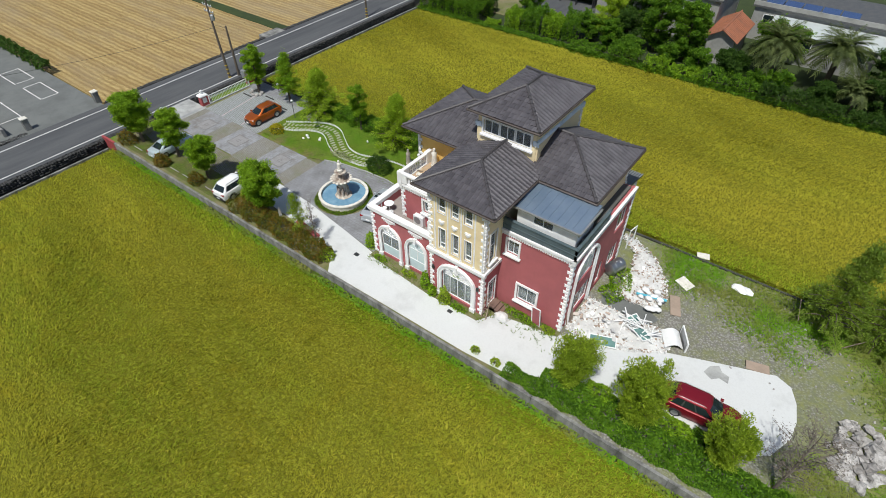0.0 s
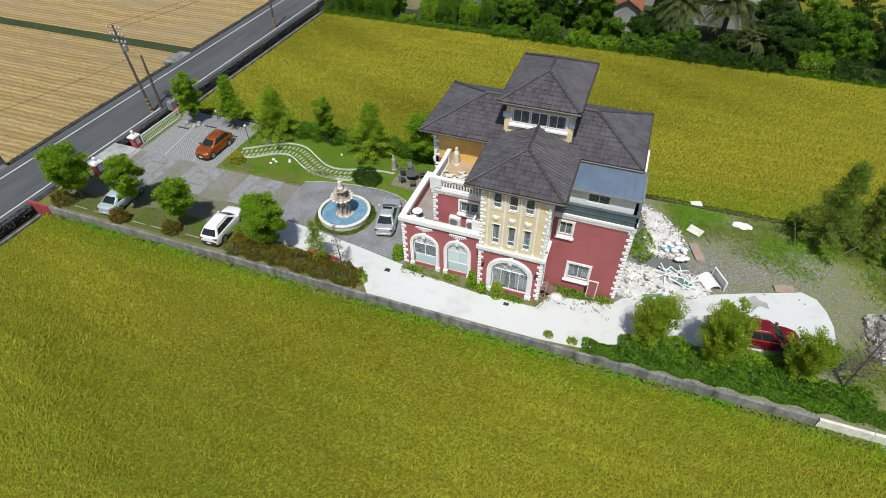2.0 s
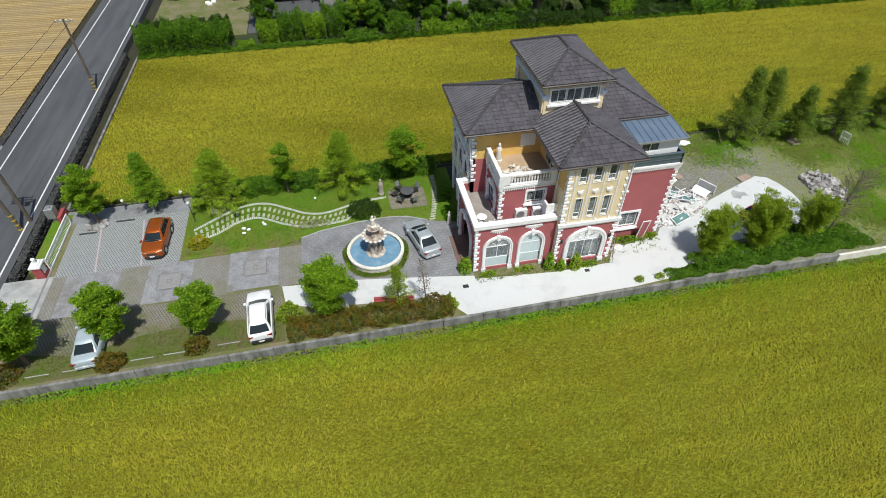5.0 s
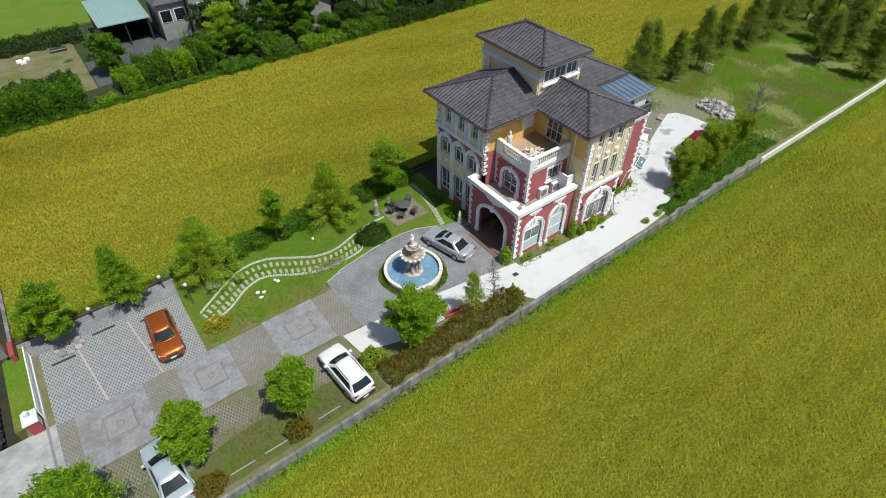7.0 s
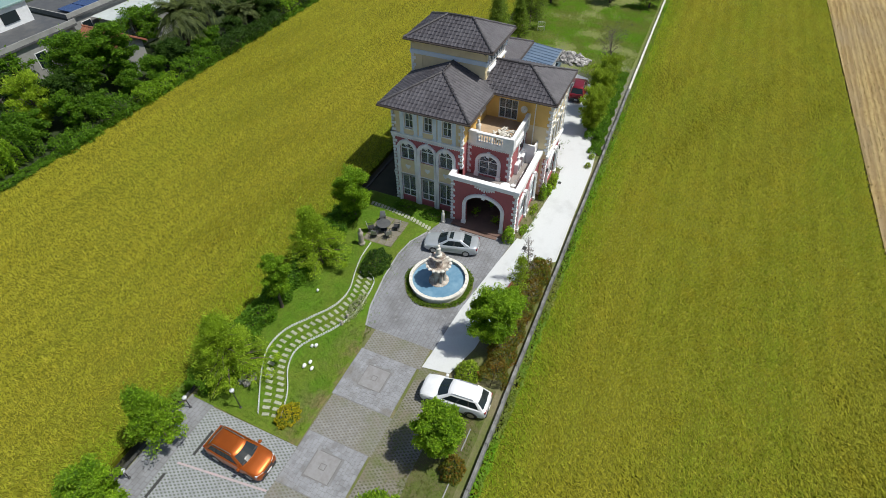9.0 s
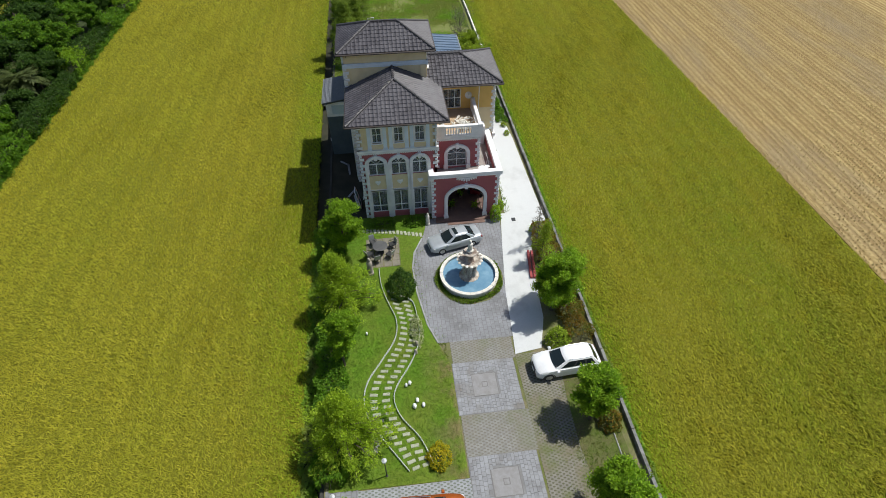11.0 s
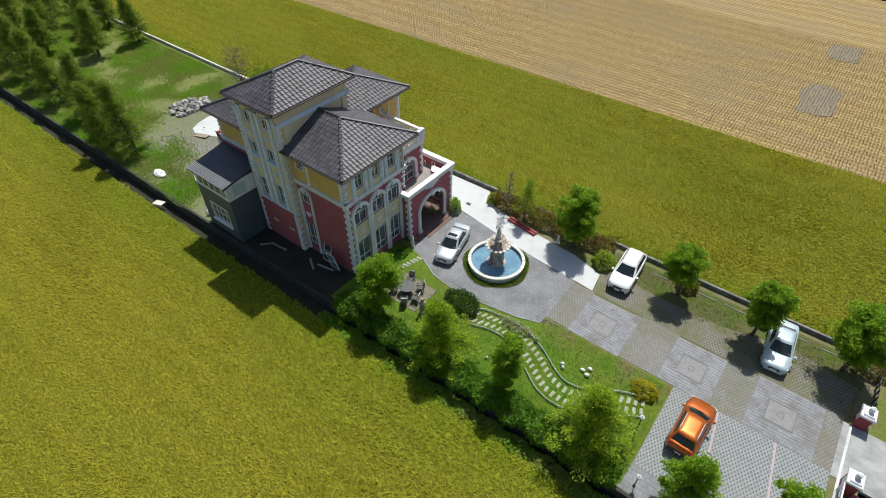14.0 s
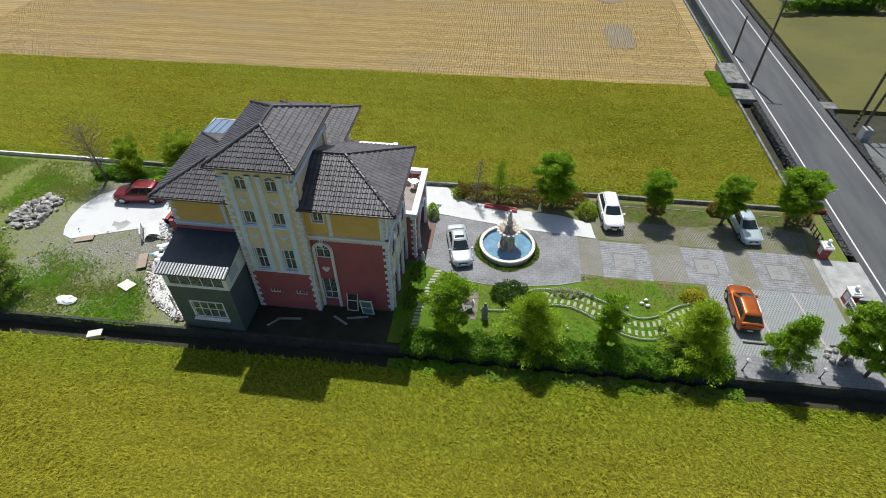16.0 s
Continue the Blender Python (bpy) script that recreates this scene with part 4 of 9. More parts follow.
def window(face, u0, u1, z0, z1, cols=2, rows=1, rise=0.0, glass="window_glass", curtain=None, deep=0.12, name="window", low=0.0, bar=0.05):
    """A framed window in a reveal: frame with mullions, panes, and a curtain inside."""
    g, bars = G(), []
    f = 0.075
    spring = z1 - rise
    outer = arch(u0, u1, z0, spring, z1) if rise else box_loop(u0, u1, z0, z1)
    if rise:
        inner = arch(u0 + f, u1 - f, z0 + f, spring, z1 - f)
        face.ring(g, inner, outer, -deep - 0.05, -deep + 0.03)
        face.box(g, u0, u1, z0, z0 + f, -deep - 0.05, -deep + 0.035)
        bars.append(face.box(G(), u0 + f, u1 - f, spring - bar / 2, spring + bar / 2, -deep - 0.045, -deep + 0.025))
        c, a = (u0 + u1) / 2, (u1 - u0) / 2
        for k in (0.25, 0.5, 0.75):
            e = (c - 0.92 * a * math.cos(math.pi * k), spring + 0.92 * rise * math.sin(math.pi * k))
            bars.append(G().tube([face.p(c, spring, -deep), face.p(e[0], e[1], -deep)], 0.02, 4))
    else:
        face.ring(g, [(u0 + f, z0 + f), (u1 - f, z0 + f), (u1 - f, z1 - f), (u0 + f, z1 - f)], outer, -deep - 0.05, -deep + 0.03, True)
    zb = z0 + f + low * (spring - z0)
    if low:
        bars.append(face.box(G(), u0 + f, u1 - f, zb - bar / 2, zb + bar / 2, -deep - 0.045, -deep + 0.025))
    for k in range(1, cols):
        u = u0 + (u1 - u0) * k / cols
        bars.append(face.box(G(), u - bar / 2, u + bar / 2, z0 + f, (spring if rise else z1 - f), -deep - 0.045, -deep + 0.02))
    for k in range(1, rows):
        z = zb + (spring - zb) * k / rows
        bars.append(face.box(G(), u0 + f, u1 - f, z - bar / 2, z + bar / 2, -deep - 0.045, -deep + 0.015))
    ob = part(name, g, "frame_white", house, "white framed window with mullions")
    fix_normals(ob)
    for b in bars:
        part("glazing_bar", b, "frame_white", ob)
    for k in range(cols):
        a, b = u0 + (u1 - u0) * k / cols, u0 + (u1 - u0) * (k + 1) / cols
        top = spring if rise else z1 - 0.03
        part("pane", face.box(G(), a + 0.02, b - 0.02, z0 + 0.03, top, -deep - 0.015, -deep - 0.005), glass, ob).visible_shadow = False
    if rise:
        lo = face.plate(G(), arch(u0 + 0.02, u1 - 0.02, spring + 0.001, spring + 0.002, z1 - 0.02), -deep - 0.015, -deep - 0.005)
        part("pane", lo, glass, ob).visible_shadow = False
    if curtain:
        for a, b in ((u0, u0 + 0.36 * (u1 - u0)), (u1 - 0.36 * (u1 - u0), u1)):
            n = 10
            pts = [(a + (b - a) * i / n, -deep - 0.28 + 0.035 * (-1) ** i) for i in range(n + 1)]
            vs = [face.p(u, z0, d) for u, d in pts] + [face.p(u, z1, d) for u, d in pts]
            part("curtain", G().add(vs, [(i, i + 1, n + 2 + i, n + 1 + i) for i in range(n)]), curtain, ob, "hanging curtain behind the glass")
    return ob


def surround(face, u0, u1, z0, spring, top, w, d=0.1, mat="white_trim", feet=True):
    """A moulded arch surround in two steps, with plinth blocks at the feet and a keystone."""
    g = G()
    face.ring(g, arch(u0, u1, z0, spring, top), arch(u0 - w, u1 + w, z0, spring, top + w), -0.05, d)
    face.ring(g, arch(u0 - w * 0.55, u1 + w * 0.55, z0, spring, top + w * 0.55), arch(u0 - w * 0.9, u1 + w * 0.9, z0, spring, top + w * 0.9), d - 0.02, d + 0.05)
    if feet:
        for u in (u0 - w, u1):
            face.box(g, u - 0.05, u + w + 0.05, z0, z0 + 0.35, -0.02, d + 0.09)
    c = (u0 + u1) / 2
    face.box(g, c - 0.13, c + 0.13, top - 0.08, top + w + 0.1, 0.0, d + 0.11)
    return fix_normals(part("arch_surround", g, mat, house))


def casing(face, u0, u1, z0, z1, w=0.14, d=0.07, sill=True, mat="white_trim"):
    g = G()
    face.ring(g, box_loop(u0, u1, z0, z1), box_loop(u0 - w, u1 + w, z0 - w, z1 + w), -0.04, d, True)
    if sill:
        face.box(g, u0 - w - 0.08, u1 + w + 0.08, z0 - w - 0.1, z0 - w + 0.02, -0.02, d + 0.12)
    return fix_normals(part("window_casing", g, mat, house))


def cornice(face, u0, u1, z0, z1, mat="white_trim", reach=0.16):
    """A moulded band with dentils beneath."""
    g = G()
    h = z1 - z0
    face.box(g, u0, u1, z0 + 0.62 * h, z1, -0.05, reach)
    face.box(g, u0, u1, z0 + 0.42 * h, z0 + 0.62 * h, -0.05, reach * 0.55)
    face.box(g, u0, u1, z0, z0 + 0.42 * h, -0.05, 0.035)
    n = max(1, int((u1 - u0) / 0.17))
    for i in range(n):
        u = u0 + (i + 0.5) * (u1 - u0) / n
        face.box(g, u - 0.045, u + 0.045, z0 + 0.06 * h, z0 + 0.42 * h, 0.035, reach * 0.85)
    return part("cornice", g, mat, house)


def strip(face, u0, u1, z0, z1, d=0.06, mat="white_trim"):
    g = G()
    face.box(g, u0, u1, z0, z1, -0.03, d)
    face.box(g, u0 + 0.25 * (u1 - u0), u1 - 0.25 * (u1 - u0), z0, z1, d, d + 0.025)
    face.box(g, u0 - 0.03, u1 + 0.03, z1 - 0.14, z1, -0.02, d + 0.05)
    face.box(g, u0 - 0.03, u1 + 0.03, z0, z0 + 0.14, -0.02, d + 0.05)
    return part("pilaster", g, mat, house)


def crest(face, u, z, r, mat="white_trim"):
    """A heart-shaped plaster crest."""
    loop = [(u + r * 0.85 * math.sin(t) ** 3, z + r * (0.72 * math.cos(t) - 0.28 * math.cos(2 * t) - 0.1 * math.cos(3 * t))) for t in [2 * math.pi * i / 18 for i in range(18)]]
    small = [(u + 0.6 * (a - u), z + 0.6 * (b - z)) for a, b in loop]
    g = face.plate(G(), loop, -0.02, 0.07)
    face.plate(g, small, 0.07, 0.12)
    return fix_normals(part("crest", g, mat, house))


def garland(face, u, z, w):
    """A plaster shell with drooping leaves above an arch."""
    g = G()
    for k in range(-4, 5):
        uu = u + k * w / 9
        hh = 0.34 - 0.055 * abs(k)
        face.plate(g, [(uu - w / 17, z), (uu + w / 17, z), (uu + w / 30 + 0.02 * k, z - hh), (uu - w / 30 + 0.02 * k, z - hh)], -0.02, 0.09 - 0.01 * abs(k))
    face.box(g, u - w / 2, u + w / 2, z, z + 0.09, -0.02, 0.11)
    return fix_normals(part("garland", g, "white_trim", house))


# quoins: long and short corner blocks, shared meshes
def quoin_mesh(a, b, h):
    g = G()
    e = 0.025
    p = lambda k, z: [(-k, -k, z), (a + (e - k), -k, z), (a + (e - k), b + (e - k), z), (-k, b + (e - k), z)]
    vs = p(0.03, -h / 2) + p(0.06, -h / 2 + 0.05) + p(0.06, h / 2 - 0.05) + p(0.03, h / 2)
    fs = [(3, 2, 1, 0), (12, 13, 14, 15)]
    for r in (0, 4, 8):
        fs += [(r + i, r + (i + 1) % 4, r + 4 + (i + 1) % 4, r + 4 + i) for i in range(4)]
    return g.add(vs, fs).mesh("quoin", "white_trim")


QUOIN = (quoin_mesh(0.36, 0.2, 0.25), quoin_mesh(0.2, 0.36, 0.25))


def quoins(x, y, sx, sy, z0, z1):
    """Corner blocks from z0 to z1; sx and sy point from the corner into the walls."""
    n = int((z1 - z0) / 0.3)
    turn = {(1, 1): 0, (-1, 1): 90, (-1, -1): 180, (1, -1): 270}[(sx, sy)]
    for i in range(n):
        repeat("quoin", QUOIN[i % 2], house, pose(x, y, z0 + (i + 0.5) * (z1 - z0) / n, 0, 0, turn))


FLOOR2, FLOOR3 = 3.9, 7.12
W_LW, N_LW, S_LW = Face("y", -23.1, -1), Face("x", 35.2, 1), Face("x", 28.9, -1)
W_T, E_T, N_T, S_T = Face("y", -17.75, -1), Face("y", -13.1, 1), Face("x", 35.85, 1), Face("x", 29.1, -1)
S_F, W_F, E_F = Face("x", 23.15, -1), Face("y", -17.6, -1), Face("y", -12.9, 1)
S_SE, E_SE, N_SE = Face("x", 25.25, -1), Face("y", -7.5, 1), Face("x", 35.0, 1)
E_EW, N_EW = Face("y", -8.4, 1), Face("x", 35.0, 1)
S_P, W_P, N_P = Face("x", 23.7, -1), Face("y", -23.95, -1), Face("x", 29.45, 1)
W_B, S_B = Face("y", -21.85, -1), Face("x", 25.15, -1)

# west wing: three tall arched bays in the red storeys, three windows above
TALL = ((33.25, 34.62), (31.42, 32.72), (29.72, 30.98))
UPPER = ((33.28, 34.06), (31.55, 32.34), (29.85, 30.66))
low_holes = [box_loop(a, b, 0.55, 3.0) for a, b in TALL] + [arch(a, b, 4.55, 5.65, 6.3) for a, b in TALL]
wall(W_LW, box_loop(28.9, 35.2, 0, 6.75), "red_render", low_holes)
wall(W_LW, box_loop(28.9, 35.2, 6.75, 9.9), "cream_render", [box_loop(a, b, 7.72, 9.1) for a, b in UPPER])
for a, b in TALL:
    window(W_LW, a, b, 0.55, 3.0, 2, 1, low=0.25, curtain="curtain", bar=0.08)
    window(W_LW, a, b, 4.55, 6.3, 2, 1, rise=0.65, bar=0.08)
    surround(W_LW, a, b, 0.05, 5.65, 6.3, 0.27, 0.14, feet=False)
    g = W_LW.plate(G(), box_loop(a, b, 3.0, 4.55), 0.0, 0.03)
    part("panel", g, "cream_render", house, "cream panel between the windows")
    crest(W_LW, (a + b) / 2, 3.85, 0.3)
    strip(W_LW, a - 0.03, b + 0.03, 2.98, 3.08, 0.08)
for a, b in UPPER:
    window(W_LW, a, b, 7.72, 9.1, 2, 2, curtain="curtain")
    casing(W_LW, a, b, 7.72, 9.1, 0.08, 0.06, False)
    strip(W_LW, a - 0.38, a - 0.09, 7.15, 9.75, 0.09, mat="blue_trim")
    strip(W_LW, b + 0.09, b + 0.38, 7.15, 9.75, 0.09, mat="blue_trim")
cornice(W_LW, 28.75, 35.35, 6.72, 7.14)
quoins(-23.1, 35.2, 1, -1, 0.0, 6.7)
quoins(-23.1, 35.2, 1, -1, 7.2, 9.7)
quoins(-23.1, 28.9, 1, 1, 7.2, 9.7)
# north face of the west wing
NWIN = (-19.05, -18.0)
wall(N_LW, box_loop(-23.1, -17.75, 0, 6.75), "red_render", [box_loop(*NWIN, 0.7, 2.9), arch(*NWIN, 4.95, 5.75, 6.3)])
wall(N_LW, box_loop(-23.1, -17.75, 6.75, 9.9), "yellow_render", [box_loop(-19.0, -18.25, 8.3, 9.2)])
window(N_LW, *NWIN, 0.7, 2.9, 2, 1, low=0.3)
window(N_LW, *NWIN, 4.95, 6.3, 2, 1, rise=0.55)
surround(N_LW, *NWIN, 0.05, 5.75, 6.3, 0.2, 0.1, feet=False)
crest(N_LW, sum(NWIN) / 2, 3.95, 0.33)
window(N_LW, -19.0, -18.25, 8.3, 9.2, 2, 1)
casing(N_LW, -19.0, -18.25, 8.3, 9.2, 0.08, 0.06, False)
strip(N_LW, -19.5, -19.25, 7.15, 9.75)
strip(N_LW, -22.95, -22.7, 7.15, 9.75)
cornice(N_LW, -23.25, -17.75, 6.72, 7.14)
# south face of the west wing, over the balcony
wall(S_LW, box_loop(-23.1, -17.6, FLOOR3, 9.9), "yellow_render")
wall(S_LW, box_loop(-23.1, -21.85, 0, FLOOR3), "red_render")
part("wall", G().box(-23.07, -22.8, 28.93, 29.2, 3.7, 6.74), "red_render", house)
quoins(-23.1, 28.9, 1, 1, 4.95, 6.7)
S_LWg = G()
S_LW.box(S_LWg, -19.3, -18.1, 7.9, 9.0, -0.02, 0.05)
part("panel", S_LWg, "white_trim", house, "plain pale panel on the balcony wall")

# tower
COLS = ((-14.75, -13.95), (-16.72, -15.92))
t_holes = [box_loop(a, b, 4.15, 6.12) for a, b in COLS] + [box_loop(a, b, 8.25, 9.35) for a, b in COLS] + [arch(a, b, 10.95, 11.75, 12.1) for a, b in COLS]
LOW = ((-14.95, -14.15), (-16.95, -16.1))
wall(N_T, box_loop(-17.75, -13.1, 0, 3.9), "red_render", [box_loop(a, b, 1.55, 2.0) for a, b in LOW])
wall(N_T, box_loop(-17.75, -13.1, 3.9, 12.95), "cream_render", t_holes)
for a, b in LOW:
    window(N_T, a, b, 1.55, 2.0, 3, 1)
for a, b in COLS:
    window(N_T, a, b, 4.15, 6.12, 2, 2)
    window(N_T, a, b, 8.25, 9.35, 2, 1)
    window(N_T, a, b, 10.95, 12.1, 2, 1, rise=0.35)
    strip(N_T, a - 0.44, a - 0.1, 3.98, 12.2, 0.09, mat="blue_trim")
    strip(N_T, b + 0.1, b + 0.44, 3.98, 12.2, 0.09, mat="blue_trim")
    crest(N_T, (a + b) / 2, 7.2, 0.28, "blue_trim")
    crest(N_T, (a + b) / 2, 10.2, 0.28, "blue_trim")
    for z0, z1 in ((4.15, 6.12), (8.25, 9.35)):
        casing(N_T, a, b, z0, z1, 0.06, 0.05, True, "blue_trim")
for x, s in ((-17.75, 1), (-13.1, -1)):
    quoins(x, 35.85, s, -1, 0.0, 11.6)
g = N_T.plate(G(), box_loop(-17.8, -13.05, 3.86, 3.98), -0.02, 0.06)
part("band", g, "white_trim", house)
wall(W_T, box_loop(29.1, 35.61, 0, 12.95), "cream_render")
wall(E_T, box_loop(29.1, 35.61, 0, 12.95), "cream_render")
SWIN = (-17.45, -13.35)
wall(S_T, box_loop(-17.51, -13.34, 9.5, 12.95), "cream_render", [box_loop(-17.3, -13.5, 11.2, 12.25)])
for k in range(3):
    a = -17.3 + k * 1.2667
    window(S_T, a + 0.02, a + 1.2467, 11.2, 12.25, 2, 1, deep=0.08)
casing(S_T, -17.3, -13.5, 11.2, 12.25, 0.12, 0.08, True)
for f, u0, u1 in ((W_T, 29.0, 36.0), (E_T, 29.0, 36.0), (N_T, -17.9, -17.3), (N_T, -13.55, -12.95), (S_T, -17.95, -17.45), (S_T, -13.3, -12.9)):
    g = G()
    f.box(g, u0, u1, 11.55, 11.72, -0.03, 0.06)
    f.box(g, u0, u1, 11.72, 11.86, -0.03, 0.13)
    f.box(g, u0, u1, 11.86, 11.93, -0.03, 0.09)
    part("band", g, "blue_trim", house, "pale blue moulded band")
g = G()
for f, u in ((W_T, 29.4), (W_T, 35.1), (E_T, 29.4)):
    f.box(g, u - 0.25, u + 0.25, 9.6, 11.55, -0.02, 0.12)
pieces("pilaster", g, "cream_render", house)

# south bay
BAY = ((-16.82, -16.2), (-15.72, -15.08), (-14.62, -13.98))
LOWER = [((a + b) / 2 - 0.24, (a + b) / 2 + 0.32) for a, b in BAY]
GATE = (-16.55, -13.8)
wall(S_F, box_loop(-17.6, -12.9, 0, 4.05), "red_render", [arch(*GATE, 0.35, 2.3, 3.4)])
wall(S_F, box_loop(-17.6, -12.9, 4.05, 9.9), "cream_render", [box_loop(a, b, 4.85, 6.72) for a, b in LOWER] + [box_loop(a, b, 8.1, 9.4) for a, b in BAY])
g = G()
S_F.box(g, -17.72, -12.78, 4.02, 4.2, -0.03, 0.1)
S_F.box(g, -17.8, -12.7, 4.2, 4.46, -0.03, 0.2)
part("band", g, "white_trim", house)
for k, (a, b) in enumerate(BAY):
    c, d = LOWER[k]
    window(S_F, c, d, 4.85, 6.72, 1, 1, low=0.2, curtain="red_cloth" if k == 1 else "curtain")
    window(S_F, a, b, 8.1, 9.4, 1, 1, low=0.28)
    casing(S_F, c, d, 4.85, 6.72, 0.05, 0.04, False)
    casing(S_F, a, b, 8.1, 9.4, 0.06, 0.04, False)
    crest(S_F, (a + b) / 2, 7.3, 0.3)
for u in (-17.2, -16.08, -14.97, -13.85):
    strip(S_F, u + 0.06, u + 0.17, 4.5, 9.75, 0.04)
surround(S_F, *GATE, 0.05, 2.3, 3.4, 0.36, 0.16)
window(S_F, *GATE, 0.35, 3.4, 4, 1, rise=1.1, curtain="curtain", deep=0.14)
quoins(-17.6, 23.15, 1, 1, 0.05, 4.0)
quoins(-12.9, 23.15, -1, 1, 0.05, 4.0)
quoins(-17.6, 23.15, 1, 1, 4.5, 9.7)
quoins(-12.9, 23.15, -1, 1, 4.5, 9.7)
wall(W_F, box_loop(23.39, 29.1, 0, FLOOR3), "cream_render")
wall(W_F, box_loop(23.39, 29.1, FLOOR3, 9.9), "yellow_render", [box_loop(26.15, 27.85, 7.2, 9.05)])
window(W_F, 26.15, 27.85, 7.2, 9.05, 3, 2, deep=0.1, name="sliding_door")
wall(E_F, box_loop(23.39, 29.1, 0, 4.05), "red_render", [box_loop(23.9, 24.75, 0.55, 2.9)])
wall(E_F, box_loop(23.39, 29.1, 4.05, 9.9), "cream_render", [box_loop(23.75, 24.5, 5.05, 7.6)])
window(E_F, 23.9, 24.75, 0.55, 2.9, 1, 1, low=0.75, name="side_door")
casing(E_F, 23.9, 24.75, 0.55, 2.9, 0.1, 0.06, False)
window(E_F, 23.75, 24.5, 5.05, 7.6, 1, 2)
casing(E_F, 23.75, 24.5, 5.05, 7.6, 0.1, 0.06, True)
g = G()
E_F.box(g, 23.2, 25.2, 4.2, 4.46, -0.03, 0.18)
part("band", g, "white_trim", house)
for i, (x, z) in enumerate(((-13.25, 2.5), (-17.25, 2.5))):
    g = G().box(x - 0.05, x + 0.05, 22.98, 23.17, z, z + 0.08).lathe([(0.05, 0), (0.1, 0.12), (0.1, 0.3), (0.04, 0.4)], 8, x, 22.98, z + 0.06)
    part("wall_lantern", g, "dark_metal", house, "black wall lantern")

# south-east block with the glazed sunroom above
wall(S_SE, box_loop(-12.9, -7.5, 0, 7.25), "red_render", [box_loop(-11.25, -9.7, 1.2, 2.72), box_loop(-12.42, -11.5, 5.27, 6.5)])
window(S_SE, -11.25, -9.7, 1.2, 2.72, 2, 1, curtain="curtain")
casing(S_SE, -11.25, -9.7, 1.2, 2.72, 0.16, 0.09, True)
window(S_SE, -12.42, -11.5, 5.27, 6.5, 2, 1)
casing(S_SE, -12.42, -11.5, 5.27, 6.5, 0.14, 0.08, True)
cornice(S_SE, -12.9, -7.35, 6.82, 7.28)
EARCH = (26.35, 29.2)
wall(E_SE, box_loop(25.49, 35.0, 0, 7.25), "red_render", [box_loop(*EARCH, 0.6, 2.6), arch(*EARCH, 3.7, 5.0, 6.2), box_loop(30.6, 31.5, 0.4, 2.6), box_loop(32.4, 34.2, 0.6, 2.6), box_loop(32.4, 34.2, 4.4, 6.2)])
window(E_SE, *EARCH, 0.6, 2.6, 3, 1)
window(E_SE, *EARCH, 3.7, 6.2, 3, 1, rise=1.2, glass="pale_glass")
surround(E_SE, *EARCH, 0.05, 5.0, 6.2, 0.28, 0.12, feet=False)
window(E_SE, 30.6, 31.5, 0.4, 2.6, 1, 1, name="back_door")
window(E_SE, 32.4, 34.2, 0.6, 2.6, 3, 1)
window(E_SE, 32.4, 34.2, 4.4, 6.2, 3, 1)
cornice(E_SE, 25.1, 35.0, 6.82, 7.28)
quoins(-7.5, 25.25, -1, 1, 0.05, 6.8)
quoins(-7.5, 35.0, -1, -1, 0.05, 6.8)
wall(N_SE, box_loop(-13.1, -7.5, 0, 7.12), "red_render")
SLATE_S, SLATE_E = Face("x", 25.2, -1), Face("y", -7.45, 1)
g = G()
SLATE_S.box(g, -12.88, -7.45, 7.3, 8.12, -0.15, 0.0)
SLATE_E.box(g, 25.2, 30.2, 7.3, 8.12, -0.15, 0.0)
SLATE_S.box(g, -12.88, -7.4, 7.66, 7.72, 0.0, 0.04)
SLATE_E.box(g, 25.2, 30.2, 7.66, 7.72, 0.0, 0.04)
SLATE_S.box(g, -12.88, -7.4, 8.12, 8.18, -0.18, 0.05)
SLATE_E.box(g, 25.35, 30.2, 8.12, 8.18, -0.18, 0.05)
pieces("parapet", g, "slate_cladding", house, "dark slate-grey clad parapet")
SUN_S, SUN_E = Face("x", 25.62, -1), Face("y", -7.85, 1)
wall(SUN_S, box_loop(-12.1, -7.85, 7.3, 9.25), "frame_white", [box_loop(-10.95, -9.45, 8.3, 9.05)], 0.12, "white sunroom wall")
window(SUN_S, -10.95, -9.45, 8.3, 9.05, 2, 1, deep=0.05)
wall(SUN_E, box_loop(25.74, 28.2, 7.3, 9.25), "frame_white", [box_loop(25.95, 28.0, 8.3, 9.05)], 0.12, "white sunroom wall")
window(SUN_E, 25.95, 28.0, 8.3, 9.05, 3, 1, deep=0.05)
roof = [(-12.15, 25.28, 9.42), (-7.55, 25.28, 9.42), (-7.55, 28.25, 9.72), (-12.15, 28.25, 9.72)]
g = G().add([(x, y, z) for x, y, z in roof] + [(x, y, z - 0.12) for x, y, z in roof], [(0, 1, 2, 3), (7, 6, 5, 4), (0, 4, 5, 1), (1, 5, 6, 2), (2, 6, 7, 3), (3, 7, 4, 0)])
sunroof = part("sunroom_roof", g, "metal_roof", house, "blue-grey standing-seam metal roof")
for k in range(9):
    x = -12.1 + k * 0.565
    part("seam", G().add([(x - 0.02, 25.28, 9.42), (x + 0.02, 25.28, 9.42), (x + 0.02, 28.25, 9.72), (x - 0.02, 28.25, 9.72), (x - 0.02, 25.28, 9.47), (x + 0.02, 25.28, 9.47), (x + 0.02, 28.25, 9.77), (x - 0.02, 28.25, 9.77)],
                         [(0, 3, 2, 1), (4, 5, 6, 7), (0, 1, 5, 4), (1, 2, 6, 5), (2, 3, 7, 6), (3, 0, 4, 7)]), "metal_roof", sunroof)
